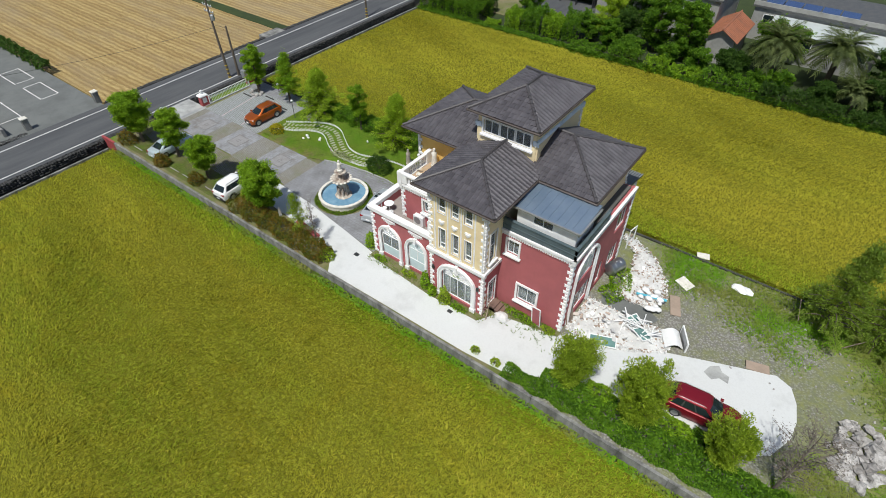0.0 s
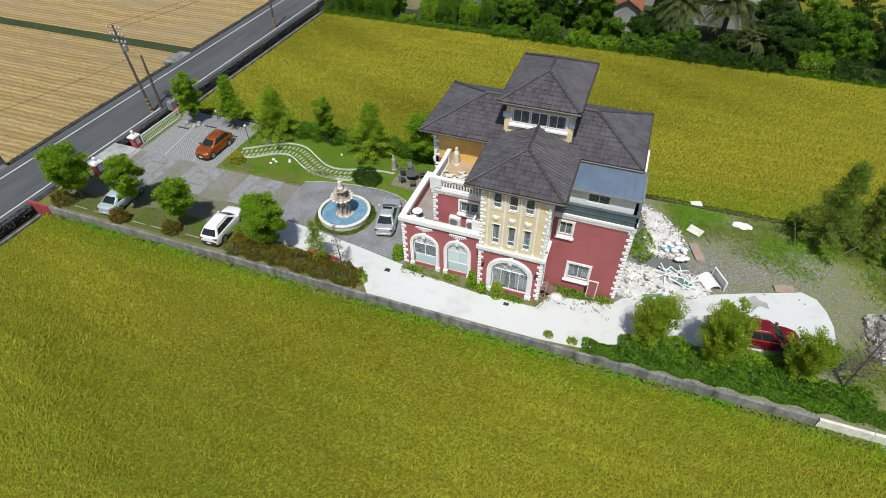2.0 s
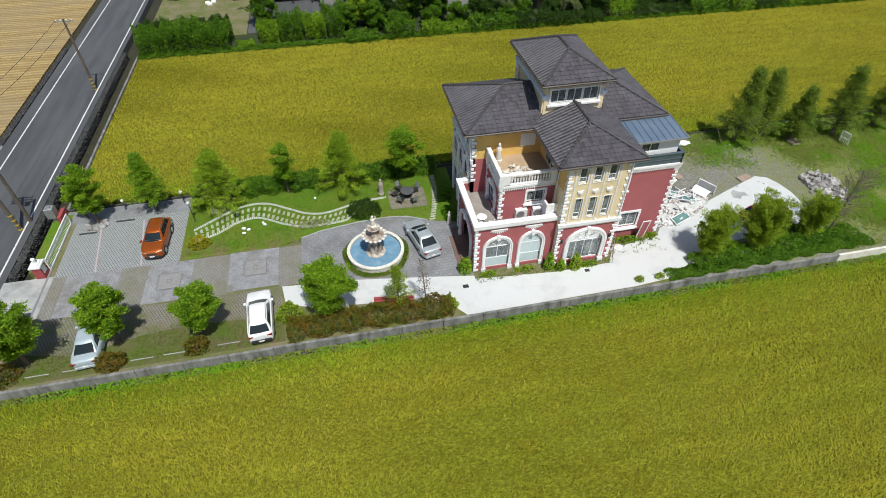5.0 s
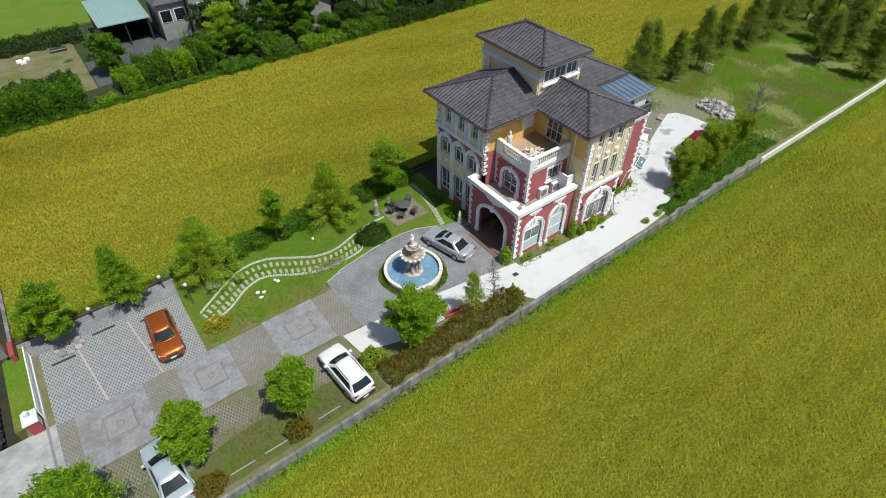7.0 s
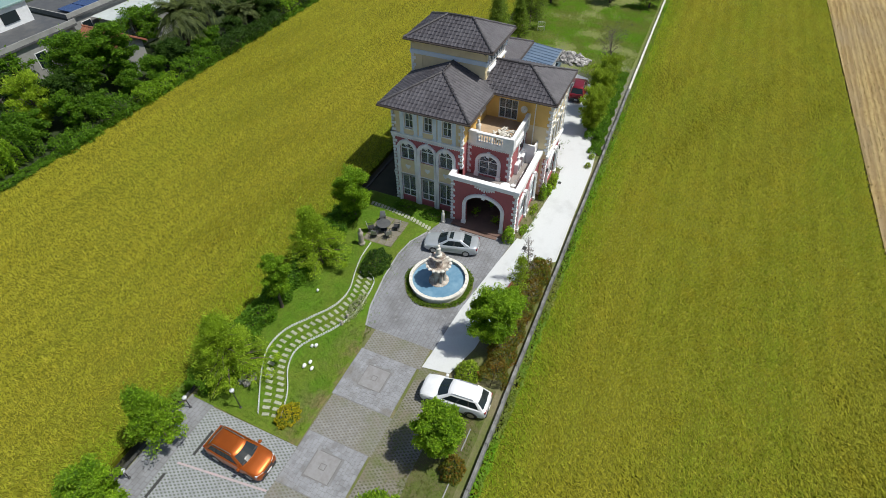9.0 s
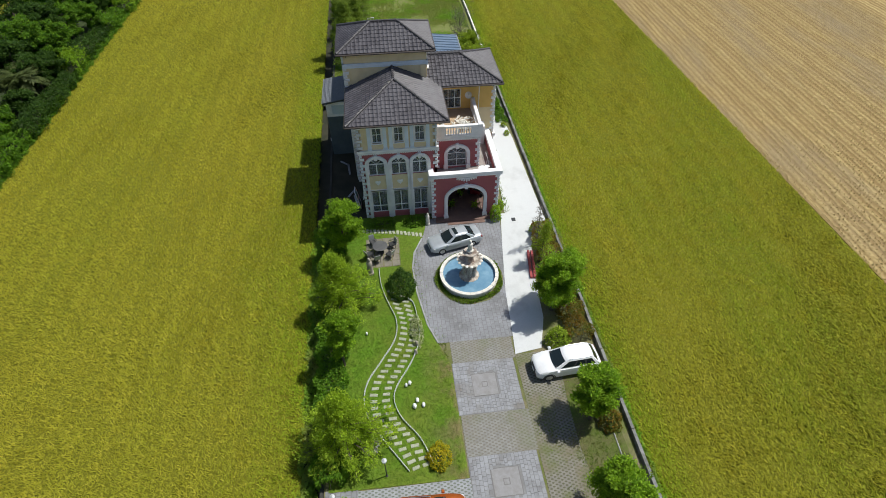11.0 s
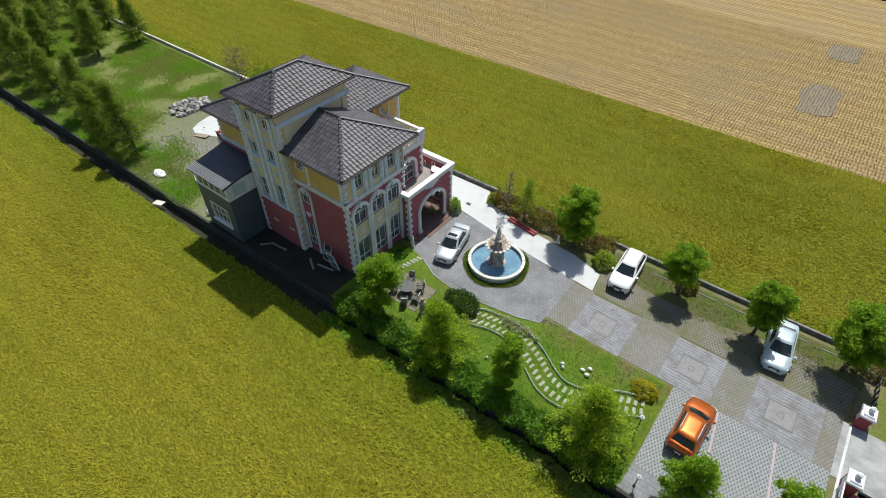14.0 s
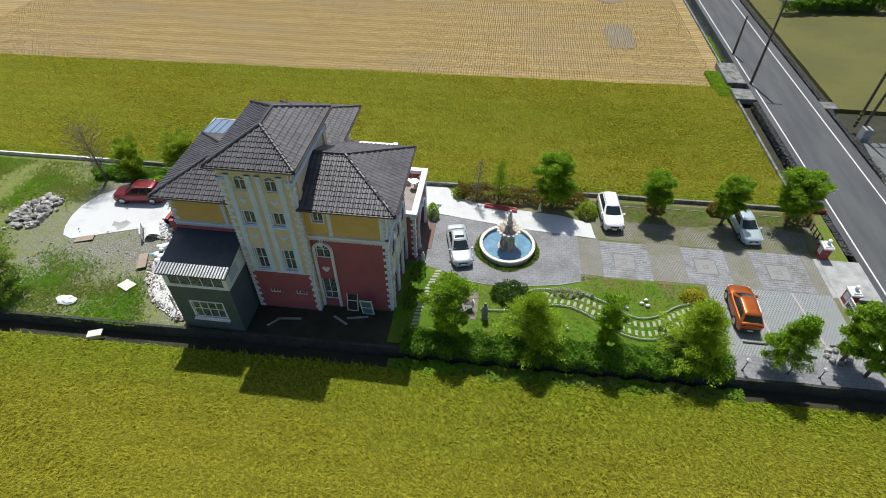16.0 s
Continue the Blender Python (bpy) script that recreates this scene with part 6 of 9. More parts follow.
tree("drive_tree", 4.5, 22.2, 4.2, 1.3, "shoot", "leaf_olive", 115, "loose yellow-green tree at the drive's end", 150, 36, 0.14, 0.08, 0.09, ROWE)
tree("bare_tree", 7.6, 22.5, 6.4, 1.9, "shoot", "bare_twig", 117, "leafless tree with many fine grey branches", 90, 7, 0.1, 0.2, 0.09, bare=True)
ROWC = "conifers behind the back plot"
for i, (x, y, h, s) in enumerate(((7.4, 36.6, 8.6, 2.2), (10.7, 37.5, 7.6, 2.0), (13.4, 35.8, 6.4, 1.7), (18.4, 35.7, 8.4, 2.2), (24.0, 36.4, 7.0, 2.0), (29.5, 35.7, 7.8, 2.2), (34.5, 35.9, 8.0, 2.3), (39.7, 36.0, 8.0, 2.3), (33.2, 27.2, 7.4, 2.0), (37.0, 26.2, 7.6, 2.1), (33.4, 21.3, 7.0, 1.9), (44.0, 28.5, 8.0, 2.3), (47.0, 22.5, 7.5, 2.1), (46.0, 35.5, 7.8, 2.2), (42.0, 24.0, 7.2, 2.0), (51.0, 30.0, 7.6, 2.2), (39.5, 31.0, 6.8, 1.9), (49.0, 25.5, 8.2, 2.4), (53.5, 34.5, 8.2, 2.4), (54.5, 23.5, 8.0, 2.3), (42.5, 20.8, 7.0, 2.0))):
    tree("conifer", x, y, h, s, "cone", "leaf_conifer", 130 + i, "feathery green conifer with drooping boughs", 150, 27, 0.15, 0.12, 0.13, ROWC)


def shrub(name, x, y, rx, ry, h, leaf, seed, label, n=900, size=0.1, category="shrub", group="", kind=""):
    """A mounded shrub: short stems and a shell of many leaves."""
    rng = np.random.default_rng(seed)
    top = thing(name, label, category, pose(x, y, 0.02), group, kind)
    g = G()
    for i in range(7):
        a, r = i * 0.9, rng.uniform(0.3, 0.7)
        g.tube([(0.05 * math.cos(a), 0.05 * math.sin(a), -0.05), (rx * r * math.cos(a), ry * r * math.sin(a), h * 0.7)], [0.035, 0.012], 4)
    tagged(part("stem_tangle", g, "bark", top), kind="stuff")
    d = rng.normal(size=(n, 3))
    d /= np.linalg.norm(d, axis=1)[:, None]
    d[:, 2] = np.abs(d[:, 2])
    bump = 1 + 0.16 * np.sin(d[:, 0] * 7 + seed) * np.cos(d[:, 1] * 6 + d[:, 2] * 5)
    r = (rng.uniform(0.55, 1.0, n) ** 0.4) * bump
    c = d * r[:, None] * np.array([rx, ry, h]) + np.array([0, 0, 0.05])
    quads_object("foliage", leaf_quads(rng, c, size, 0.2), leaf, top)
    return top


def hedge(name, pts, width, h, leaf, seed, label, per=420, size=0.1, stuff=False):
    """A clipped but uneven hedge along a line of points."""
    rng = np.random.default_rng(seed)
    top = thing(name, label, "hedge", kind="stuff" if stuff else "")
    out = []
    g = G()
    for (x0, y0), (x1, y1) in zip(pts[:-1], pts[1:]):
        d = math.hypot(x1 - x0, y1 - y0)
        n = int(per * d)
        t = rng.uniform(0, 1, n)
        s = rng.uniform(-1, 1, n)
        edge = rng.uniform(0, 1, n) < 0.6
        zz = np.where(edge, rng.uniform(0.72, 1.08, n), rng.uniform(0.05, 1.0, n))
        s = np.where(edge, s, np.sign(s) * rng.uniform(0.7, 1.05, n))
        cx, cy = x0 + (x1 - x0) * t, y0 + (y1 - y0) * t
        nx, ny = -(y1 - y0) / d, (x1 - x0) / d
        hh = h * (1 + 0.2 * np.sin(cx * 2.1 + seed) * np.cos(s * 2.6 + cx * 0.6) + 0.09 * np.sin(cx * 5.3 + s * 4.0) + 0.06 * np.sin(cx * 9.1 - s * 7.0))
        w = width / 2 * (1 + 0.2 * np.sin(cx * 3.1 + seed * 2))
        out.append(np.stack([cx + nx * s * w, cy + ny * s * w, hh * zz * (1 - 0.22 * s * s)], 1))
        for k in range(int(d / 0.4) + 1):
            q = k * 0.4 / d
            px, py = x0 + (x1 - x0) * q, y0 + (y1 - y0) * q
            g.tube([(px, py, -0.05), (px + rng.uniform(-0.15, 0.15), py + rng.uniform(-0.15, 0.15), h * 0.8)], [0.03, 0.01], 4)
    tagged(part("stem_tangle", g, "bark", top), kind="stuff")
    quads_object("foliage", leaf_quads(rng, np.concatenate(out), size, 0.2), leaf, top)
    return top


hedge("red_hedge", [(-38.4, 20.35), (-33.0, 20.5), (-26.4, 20.35)], 1.7, 1.15, "leaf_red", 201, "clipped hedge with bronze-red young leaves", 620)
shrub("shrub", -38.3, 22.0, 0.95, 0.9, 1.3, "leaf_olive", 202, "rounded green and gold shrub by the hedge", 1100)
shrub("shrub", -26.6, 20.6, 0.7, 0.7, 0.9, "leaf_olive", 203, "small green shrub at the hedge end", 500)
shrub("red_shrub", -50.15, 20.15, 1.05, 0.75, 1.1, "leaf_red", 204, "low bronze-leaved shrub at the parking bays", 1000)
shrub("red_shrub", -44.6, 20.35, 0.85, 0.75, 1.1, "leaf_red", 205, "low bronze-leaved shrub at the parking bays", 800)
shrub("red_shrub", -57.0, 20.3, 1.2, 0.9, 1.2, "leaf_red", 206, "low bronze-leaved shrub near the road", 1000)
shrub("round_bush", -31.8, 32.7, 1.55, 1.1, 1.35, "leaf_dark", 207, "dense dark green rounded bush beside the path", 2400, 0.09)
shrub("flower_bush", -45.7, 31.3, 0.95, 0.75, 0.85, "flower_yellow", 208, "low bush covered in yellow flowers", 1100, 0.08)
shrub("flower_bush", -36.2, 31.9, 1.5, 0.5, 0.5, "flower_white", 209, "low bush with pale cream flowers", 900, 0.07)
hedge("lawn_hedge", [(-46.8, 37.75), (-40.0, 37.9), (-34.0, 38.0), (-24.3, 38.15)], 1.9, 1.15, "leaf_wood", 210, "loose green hedge between lawn and rice", 900, 0.11)
hedge("drive_hedge", [(-6.6, 20.9), (-2.0, 21.2), (3.0, 21.5), (9.0, 21.6)], 1.5, 0.75, "leaf_wood", 211, "loose green hedge along the drive", 800, 0.11)
hedge("ground_cover", [(-9.0, 20.15), (-4.0, 20.35), (2.0, 20.5), (10.0, 20.7)], 1.1, 0.28, "leaf_wood", 212, "creeping green ground cover by the wall", 900, 0.09)
shrub("drive_shrub", 1.6, 22.55, 1.5, 0.75, 1.0, "leaf_fresh", 231, "dense green shrub beside the parked car", 1800, 0.1)
shrub("drive_shrub", 3.6, 22.9, 1.1, 0.7, 0.9, "leaf_wood", 232, "dense green shrub beside the parked car", 1300, 0.1)
shrub("drive_shrub", -2.9, 22.1, 1.3, 0.7, 1.0, "leaf_fresh", 233, "dense green shrub along the white drive", 1500, 0.1)
shrub("wall_shrub", -11.4, 20.2, 0.35, 0.3, 0.45, "leaf_olive", 213, "tuft of green weeds at the wall", 200, 0.08)
shrub("wall_shrub", -9.7, 20.2, 0.4, 0.3, 0.45, "leaf_olive", 214, "tuft of green weeds at the wall", 200, 0.08)
shrub("climber", -18.0, 22.9, 0.42, 0.35, 1.7, "leaf_fresh", 215, "leafy climber at the foot of the bay", 600, 0.1)
shrub("climber", -15.9, 22.55, 0.5, 0.4, 1.5, "leaf_olive", 216, "leafy bush before the arched window", 650, 0.1)
shrub("climber", -17.1, 22.6, 0.35, 0.3, 1.1, "leaf_fresh", 217, "leafy bush at the arch foot", 350, 0.1)
shrub("door_bush", -24.6, 23.9, 0.55, 0.5, 1.5, "leaf_fresh", 218, "upright green bush at the porch corner", 600, 0.1)
shrub("bed_plant", -14.6, 22.6, 0.7, 0.3, 0.35, "leaf_fresh", 219, "low green plants along the house", 260, 0.09)
shrub("bed_plant", -19.9, 23.1, 0.8, 0.3, 0.35, "leaf_olive", 220, "low green plants along the house", 260, 0.09)
shrub("bed_plant", -22.9, 23.1, 0.7, 0.3, 0.4, "leaf_fresh", 221, "low green plants along the house", 260, 0.09)
shrub("bed_plant", -10.4, 24.75, 1.4, 0.35, 0.35, "leaf_fresh", 222, "weeds along the red wall", 420, 0.09)
shrub("bed_plant", -8.2, 24.8, 0.6, 0.35, 0.35, "leaf_olive", 223, "weeds along the red wall", 240, 0.09)
shrub("side_bush", -24.4, 31.0, 0.6, 1.2, 0.6, "leaf_wood", 224, "loose green plants beside the west wing", 500, 0.1)
shrub("side_bush", -24.2, 33.8, 0.5, 1.2, 0.45, "leaf_wood", 225, "loose green plants beside the west wing", 400, 0.1)
hedge("weed_patch", [(-6.6, 33.9), (-5.6, 31.4), (-6.5, 30.2)], 1.4, 0.4, "leaf_fresh", 227, "bright weeds round the steel tank", 300, 0.1)
hedge("rice_edge_south", [(-57, 18.75), (-25, 18.85), (5, 19.0), (56, 19.2)], 0.6, 0.2, "weed_grass", 228, "green grass along the wall foot", 110, 0.13, True).location = (0, 0, -0.5)


def inside(x, y, poly):
    hit = False
    for (x0, y0), (x1, y1) in zip(poly, poly[1:] + poly[:1]):
        if (y0 > y) != (y1 > y) and x < x0 + (y - y0) / (y1 - y0) * (x1 - x0):
            hit = not hit
    return hit


RUB_SKIRT = [(-7.4, 25.0), (-0.2, 27.4), (0.0, 31.0), (-2.2, 34.0), (-4.4, 37.2), (-8.3, 38.4), (-6.6, 36.0), (-6.2, 34.0), (-6.0, 31.0), (-7.4, 30.2)]


def grass_tufts(name, count, area, keep, size, leaf, seed, label):
    """Loose grass blades scattered over an area where keep(x, y) allows."""
    rng = np.random.default_rng(seed)
    x = rng.uniform(area[0], area[1], count)
    y = rng.uniform(area[2], area[3], count)
    ok = np.array([keep(a, b) for a, b in zip(x + rng.normal(0, 0.55, count), y + rng.normal(0, 0.55, count))])
    p = np.stack([x[ok], y[ok]], 1)
    out = []
    for k in range(3):
        n = len(p)
        a = rng.uniform(0, 2 * math.pi, n)
        d = np.stack([np.cos(a), np.sin(a), np.zeros(n)], 1)
        s = np.stack([-np.sin(a), np.cos(a), np.zeros(n)], 1)
        h = size * rng.uniform(0.5, 1.4, n)
        base = np.concatenate([p + rng.normal(0, size * 0.25, (n, 2)), np.full((n, 1), 0.0)], 1)
        tip = base + d * (h * 1.1)[:, None] + np.array([0, 0, 1.0]) * h[:, None]
        out.append(np.stack([base - s * size * 0.16, base + s * size * 0.16, tip], 1))
    return tagged(quads_object(name, np.concatenate(out), leaf), label, "grass", kind="stuff")


hedge("ditch_grass", [(-47.5, 39.3), (-40.0, 39.35), (-32.0, 39.45), (-23.5, 39.55)], 1.0, 0.45, "weed_grass", 234, "ragged green grass hanging over the ditch", 330, 0.16, True).location = (0, 0, -0.85)
hedge("ditch_weeds", [(-59.1, -14.5), (-59.2, -23.0)], 0.7, 0.15, "leaf_fresh", 229, "bright floating weeds in the ditch", 420, 0.14, True).location = (0, 0, -0.8)
hedge("corner_grass", [(-57.2, -3.9), (-57.1, -10.6)], 2.0, 0.35, "leaf_fresh", 230, "bright green grass at the field corner", 1500, 0.14, True).location = (0, 0, -0.75)


def lumps(x, y, s, off=0.0):
    return noise.noise((x * s + off, y * s, off))


def weedy(x, y):
    """Whether weeds grow here: thick to the east and along the field, thin on the gravel."""
    if -7 < x < 8.2 and 22.6 < y < 31.2 or inside(x, y, RUB_SKIRT) or math.hypot((x - 11.2) / 2.4, (y - 27.9) / 3.0) < 1:
        return False
    k = lumps(x, y, 0.22) + 0.5 * lumps(x, y, 0.9, 5.0) + 0.03 * min(x - 8.5, 16)
    if y > 35.6 and x > -4.5:
        k += 0.55
    if y < 24.5 and x > 7:
        k += 0.4
    if y < 34.8 and x < 11:
        k -= 0.28
    if x > 15 and lumps(x, y, 0.16, 3.0) > 0.12:
        k -= 0.9
    return k > 0.06


grass_tufts("weeds", 170000, (-8, 57, 20.0, 39.0), weedy, 0.16, "weed_grass", 301, "patchy green weeds on the back plot")
grass_tufts("lawn_grass", 26000, (-47, -23.4, 29.9, 37.8), lambda x, y: not (x > -37.4 and y < 31.75) and not (-29.4 < x < -26 and 32.6 < y < 35.4), 0.10, "grass", 302, "short mown lawn grass")
grass_tufts("bay_grass", 9000, (-57, -39, 19.9, 25), lambda x, y: lumps(x, y, 0.4) + 0.12 * (22.5 - y) > 0.05, 0.09, "grass", 303, "thin grass between the pavers")
grass_tufts("house_weeds", 2600, (-23.9, -7.6, 22.5, 25.2), lambda x, y: y < 23.1 and x < -12.9 and y > 22.5 or x > -12.8 and y > 24.2, 0.2, "grass", 304, "weeds along the foot of the house")


# ---- parked cars ----
def smooth_stations(st, per=4):
    """Catmull-Rom stations between the given ones."""
    out = []
    n = len(st)
    for i in range(n - 1):
        p0, p1, p2, p3 = (np.array(st[max(0, min(n - 1, k))], float) for k in (i - 1, i, i + 1, i + 2))
        for s in range(per):
            t = s / per
            out.append(0.5 * (2 * p1 + (p2 - p0) * t + (2 * p0 - 5 * p1 + 4 * p2 - p3) * t * t + (3 * p1 - p0 - 3 * p2 + p3) * t ** 3))
    out.append(np.array(st[-1], float))
    return [v.tolist() for v in out]


def car(x, y, heading, L, W, H, paint, style, label, rails=False, sunroof=0.0):
    """A parked car: lofted body, glasshouse, wheels, lamps, mirrors and bumpers."""
    top = thing("car", label, "car", pose(x, y, 0.02, 0, 0, heading))
    hw = W / 2
    sedan = style == "sedan"
    # stations along the body: place, underside, shoulder height, width share
    if sedan:
        st = [(0.5, 0.36, 0.60, 0.58), (0.486, 0.28, 0.68, 0.76), (0.445, 0.22, 0.76, 0.91), (0.36, 0.2, 0.82, 0.99), (0.22, 0.2, 0.89, 1.0), (0.0, 0.2, 0.91, 1.0), (-0.2, 0.2, 0.93, 1.0), (-0.35, 0.2, 0.95, 0.99), (-0.45, 0.24, 0.94, 0.93), (-0.487, 0.3, 0.88, 0.82), (-0.5, 0.38, 0.72, 0.70)]
        wf, wr, tf, tr, kb, kt = 0.275, -0.405, 0.055, -0.205, 0.89, 0.64
    else:
        st = [(0.5, 0.40, 0.68, 0.60), (0.488, 0.30, 0.78, 0.78), (0.45, 0.24, 0.88, 0.91), (0.37, 0.22, 0.97, 0.98), (0.25, 0.22, 1.04, 1.0), (0.0, 0.22, 1.05, 1.0), (-0.25, 0.22, 1.07, 1.0), (-0.40, 0.23, 1.08, 0.97), (-0.47, 0.27, 1.05, 0.90), (-0.492, 0.32, 0.98, 0.82), (-0.5, 0.42, 0.80, 0.74)]
        wf, wr, tf, tr, kb, kt = 0.27, -0.475, 0.06, -0.36, 0.89, 0.66
    rings = []
    for u, zb, belt, k in smooth_stations(st):
        w = hw * k
        half = [(0.80 * w, zb), (0.95 * w, zb + 0.06), (w, zb + 0.35 * (belt - zb)), (0.995 * w, zb + 0.7 * (belt - zb)), (0.95 * w, belt - 0.02), (0.86 * w, belt + 0.025), (0.45 * w, belt + 0.05)]
        rings.append([(u * L, -a, b) for a, b in half] + [(u * L, a, b) for a, b in reversed(half)])
    n = 14
    g = G()
    g.add([p for r in rings for p in r], [(i * n + j, i * n + (j + 1) % n, (i + 1) * n + (j + 1) % n, (i + 1) * n + j) for i in range(len(rings) - 1) for j in range(n)] + [tuple(range(n)), tuple(range((len(rings) - 1) * n, len(rings) * n))])
    fix_normals(part("body", g, paint, top, smooth=50))
    # glasshouse: loops of the same points at rising heights
    zbelt = 0.90 if sedan else 1.05
    cuts = [0.09, 0.45, 0.50, 0.86] if sedan else [0.08, 0.38, 0.42, 0.68, 0.72, 0.93]

    def loop(v):
        e = max(v, 0.0) ** 0.92
        xf, xr = (wf + (tf - wf) * e) * L, (wr + (tr - wr) * e) * L
        w = hw * (kb + (kt - kb) * (0.85 * v + 0.15 * v * v))
        z = zbelt + (H - zbelt - 0.02) * v
        bow = 0.13 * (1 - 0.4 * v)
        pts = [(xf, 0.0), (xf - bow * 0.22, 0.45 * w), (xf - bow * 0.8, 0.86 * w), (xf - bow - 0.06, 0.97 * w)]
        s0, s1 = xf - bow - 0.06, xr + 0.07
        pts += [(s0 + (s1 - s0) * c, w * (1.0 + 0.012 * math.sin(math.pi * c))) for c in cuts]
        pts += [(s1, 0.97 * w), (xr + 0.03, 0.86 * w), (xr, 0.45 * w), (xr - 0.02, 0.0)]
        full = pts + [(a, -b) for a, b in reversed(pts[1:-1])]
        return [(a, b, z) for a, b in full]

    levels = [loop(v) for v in (-0.06, 0.10, 0.36, 0.62, 0.86, 0.95)]
    roof = loop(1.0)
    cxr = sum(p[0] for p in roof) / len(roof)
    levels.append([(cxr + (p[0] - cxr) * 0.97, p[1] * 0.93, H) for p in roof])
    levels.append([(cxr + (p[0] - cxr) * 0.6, p[1] * 0.55, H + 0.025) for p in roof])
    m = len(roof)
    half = len(cuts) + 7
    panes = {"windscreen": [0, 1, m - 1, m - 2], "rear_window": [half - 2, half - 1, half, half + 1]}
    glass_cols = set(sum(panes.values(), []))
    sides = []
    for k in range(0, len(cuts) - 1, 2):
        sides += [[4 + k], [m - 5 - k]]
        glass_cols |= {4 + k, m - 5 - k}
    posts = [c for k in range(1, len(cuts) - 1, 2) for c in (4 + k, m - 5 - k)]
    glass_cols |= set(posts)
    cab = G()
    fs = []
    for i in range(len(levels) - 1):
        for j in range(m):
            if 1 <= i <= 3 and j in glass_cols:
                continue
            fs.append((i * m + j, i * m + (j + 1) % m, (i + 1) * m + (j + 1) % m, (i + 1) * m + j))
    fs.append(tuple(range((len(levels) - 1) * m, len(levels) * m)))
    cab.add([p for r in levels for p in r], fs)
    part("cabin", cab, paint, top, smooth=45)

    def pane(name, cols, mat="car_glass", lab="dark tinted glass"):
        gg = G()
        for i in (1, 2, 3):
            for j in cols:
                quad = [Vector(levels[i][j]), Vector(levels[i][(j + 1) % m]), Vector(levels[i + 1][(j + 1) % m]), Vector(levels[i + 1][j])]
                c = Vector((cxr, 0, 0.9))
                ins = [p + (c - p).normalized() * 0.02 for p in quad]
                deep = [p + (c - p).normalized() * 0.035 for p in quad]
                gg.add(ins + deep, [(0, 1, 2, 3), (7, 6, 5, 4)])
        part(name, gg, mat, top, lab, 60)

    for name, cols in panes.items():
        pane(name, cols)
    for cols in sides:
        pane("side_window", cols)
    for c in posts:
        pane("window_post", [c], "car_trim", "black window post")
    part("interior", G().soft(wr * L * 0.9, wf * L * 0.8, -hw * 0.75, hw * 0.75, zbelt - 0.1, zbelt + 0.12, 0.05), "car_trim", top)
    if sunroof:
        part("sunroof", G().soft((tr + (tf - tr) * (0.95 - sunroof)) * L, (tr + (tf - tr) * 0.9) * L, -hw * 0.46, hw * 0.46, H, H + 0.032, 0.01), "car_glass", top, "dark glass sunroof")
    rw = 0.33 if sedan else 0.36
    for ux in (0.31, -0.29):
        for s in (-1, 1):
            tyre = G().lathe([(rw * 0.62, -0.11), (rw * 0.9, -0.115), (rw, -0.085), (rw, 0.085), (rw * 0.9, 0.115), (rw * 0.62, 0.11)], 22).moved(pose(0, 0, 0, 90, 0, 0))
            wheel = part("wheel", tyre, "rubber", top, "black tyre")
            wheel.matrix_basis = pose(ux * L, s * (hw - 0.10), rw)
            rim = G().lathe([(0.04, 0.1), (0.06, 0.118), (0.06, 0.12)], 10)
            for k in range(5):
                an = k * 2 * math.pi / 5
                rim.add([tuple(Matrix.Rotation(an, 3, "Z") @ Vector(v)) for v in ((0.02, -0.04, 0.105), (rw * 0.64, -0.06, 0.10), (rw * 0.64, 0.06, 0.10), (0.02, 0.04, 0.105), (0.02, -0.04, 0.118), (rw * 0.64, -0.05, 0.113), (rw * 0.64, 0.05, 0.113), (0.02, 0.04, 0.118))], [(3, 2, 1, 0), (4, 5, 6, 7), (0, 1, 5, 4), (1, 2, 6, 5), (2, 3, 7, 6), (3, 0, 4, 7)])
            rim.lathe([(rw * 0.6, -0.05), (rw * 0.66, 0.11), (rw * 0.6, 0.115)], 20)
            part("rim", rim.moved(pose(0, 0, 0, -90 * s if s > 0 else 90, 0, 0)), "alloy", wheel, "silver alloy rim")
            ag = G()
            face = Face("x", s * hw, s)
            face.ring(ag, [(ux * L + rw * 1.04 * math.cos(t), rw + rw * 1.04 * math.sin(t)) for t in np.linspace(0, math.pi, 12).tolist()], [(ux * L + rw * 1.2 * math.cos(t), rw + rw * 1.2 * math.sin(t)) for t in np.linspace(0, math.pi, 12).tolist()], -0.06, 0.006)
            part("wheel_arch", ag, "car_trim" if not sedan else paint, top)
    zf = 0.62 if sedan else 0.76
    for s in (-1, 1):
        part("headlight", (G().add([(0.492 * L, s * hw * 0.42, zf - 0.05), (0.497 * L, s * hw * 0.42, zf + 0.06), (0.462 * L, s * hw * 0.90, zf + 0.13), (0.455 * L, s * hw * 0.935, zf), (0.44 * L, s * hw * 0.42, zf - 0.05), (0.44 * L, s * hw * 0.42, zf + 0.1), (0.42 * L, s * hw * 0.88, zf + 0.14), (0.42 * L, s * hw * 0.9, zf)], [(0, 1, 2, 3), (1, 5, 6, 2), (0, 4, 5, 1), (3, 2, 6, 7), (0, 3, 7, 4), (4, 7, 6, 5)])), "lamp_lens", top, "clear headlight")
        part("tail_light", G().soft(-0.498 * L, -0.462 * L, s * hw * 0.70 - 0.15, s * hw * 0.70 + 0.15, zf + 0.08, zf + 0.25, 0.02), "tail_lens", top, "red tail light")
        part("mirror", G().soft(wf * L - 0.42, wf * L - 0.24, s * (hw + 0.07) - 0.09, s * (hw + 0.07) + 0.09, zbelt - 0.02, zbelt + 0.12, 0.04), paint, top)
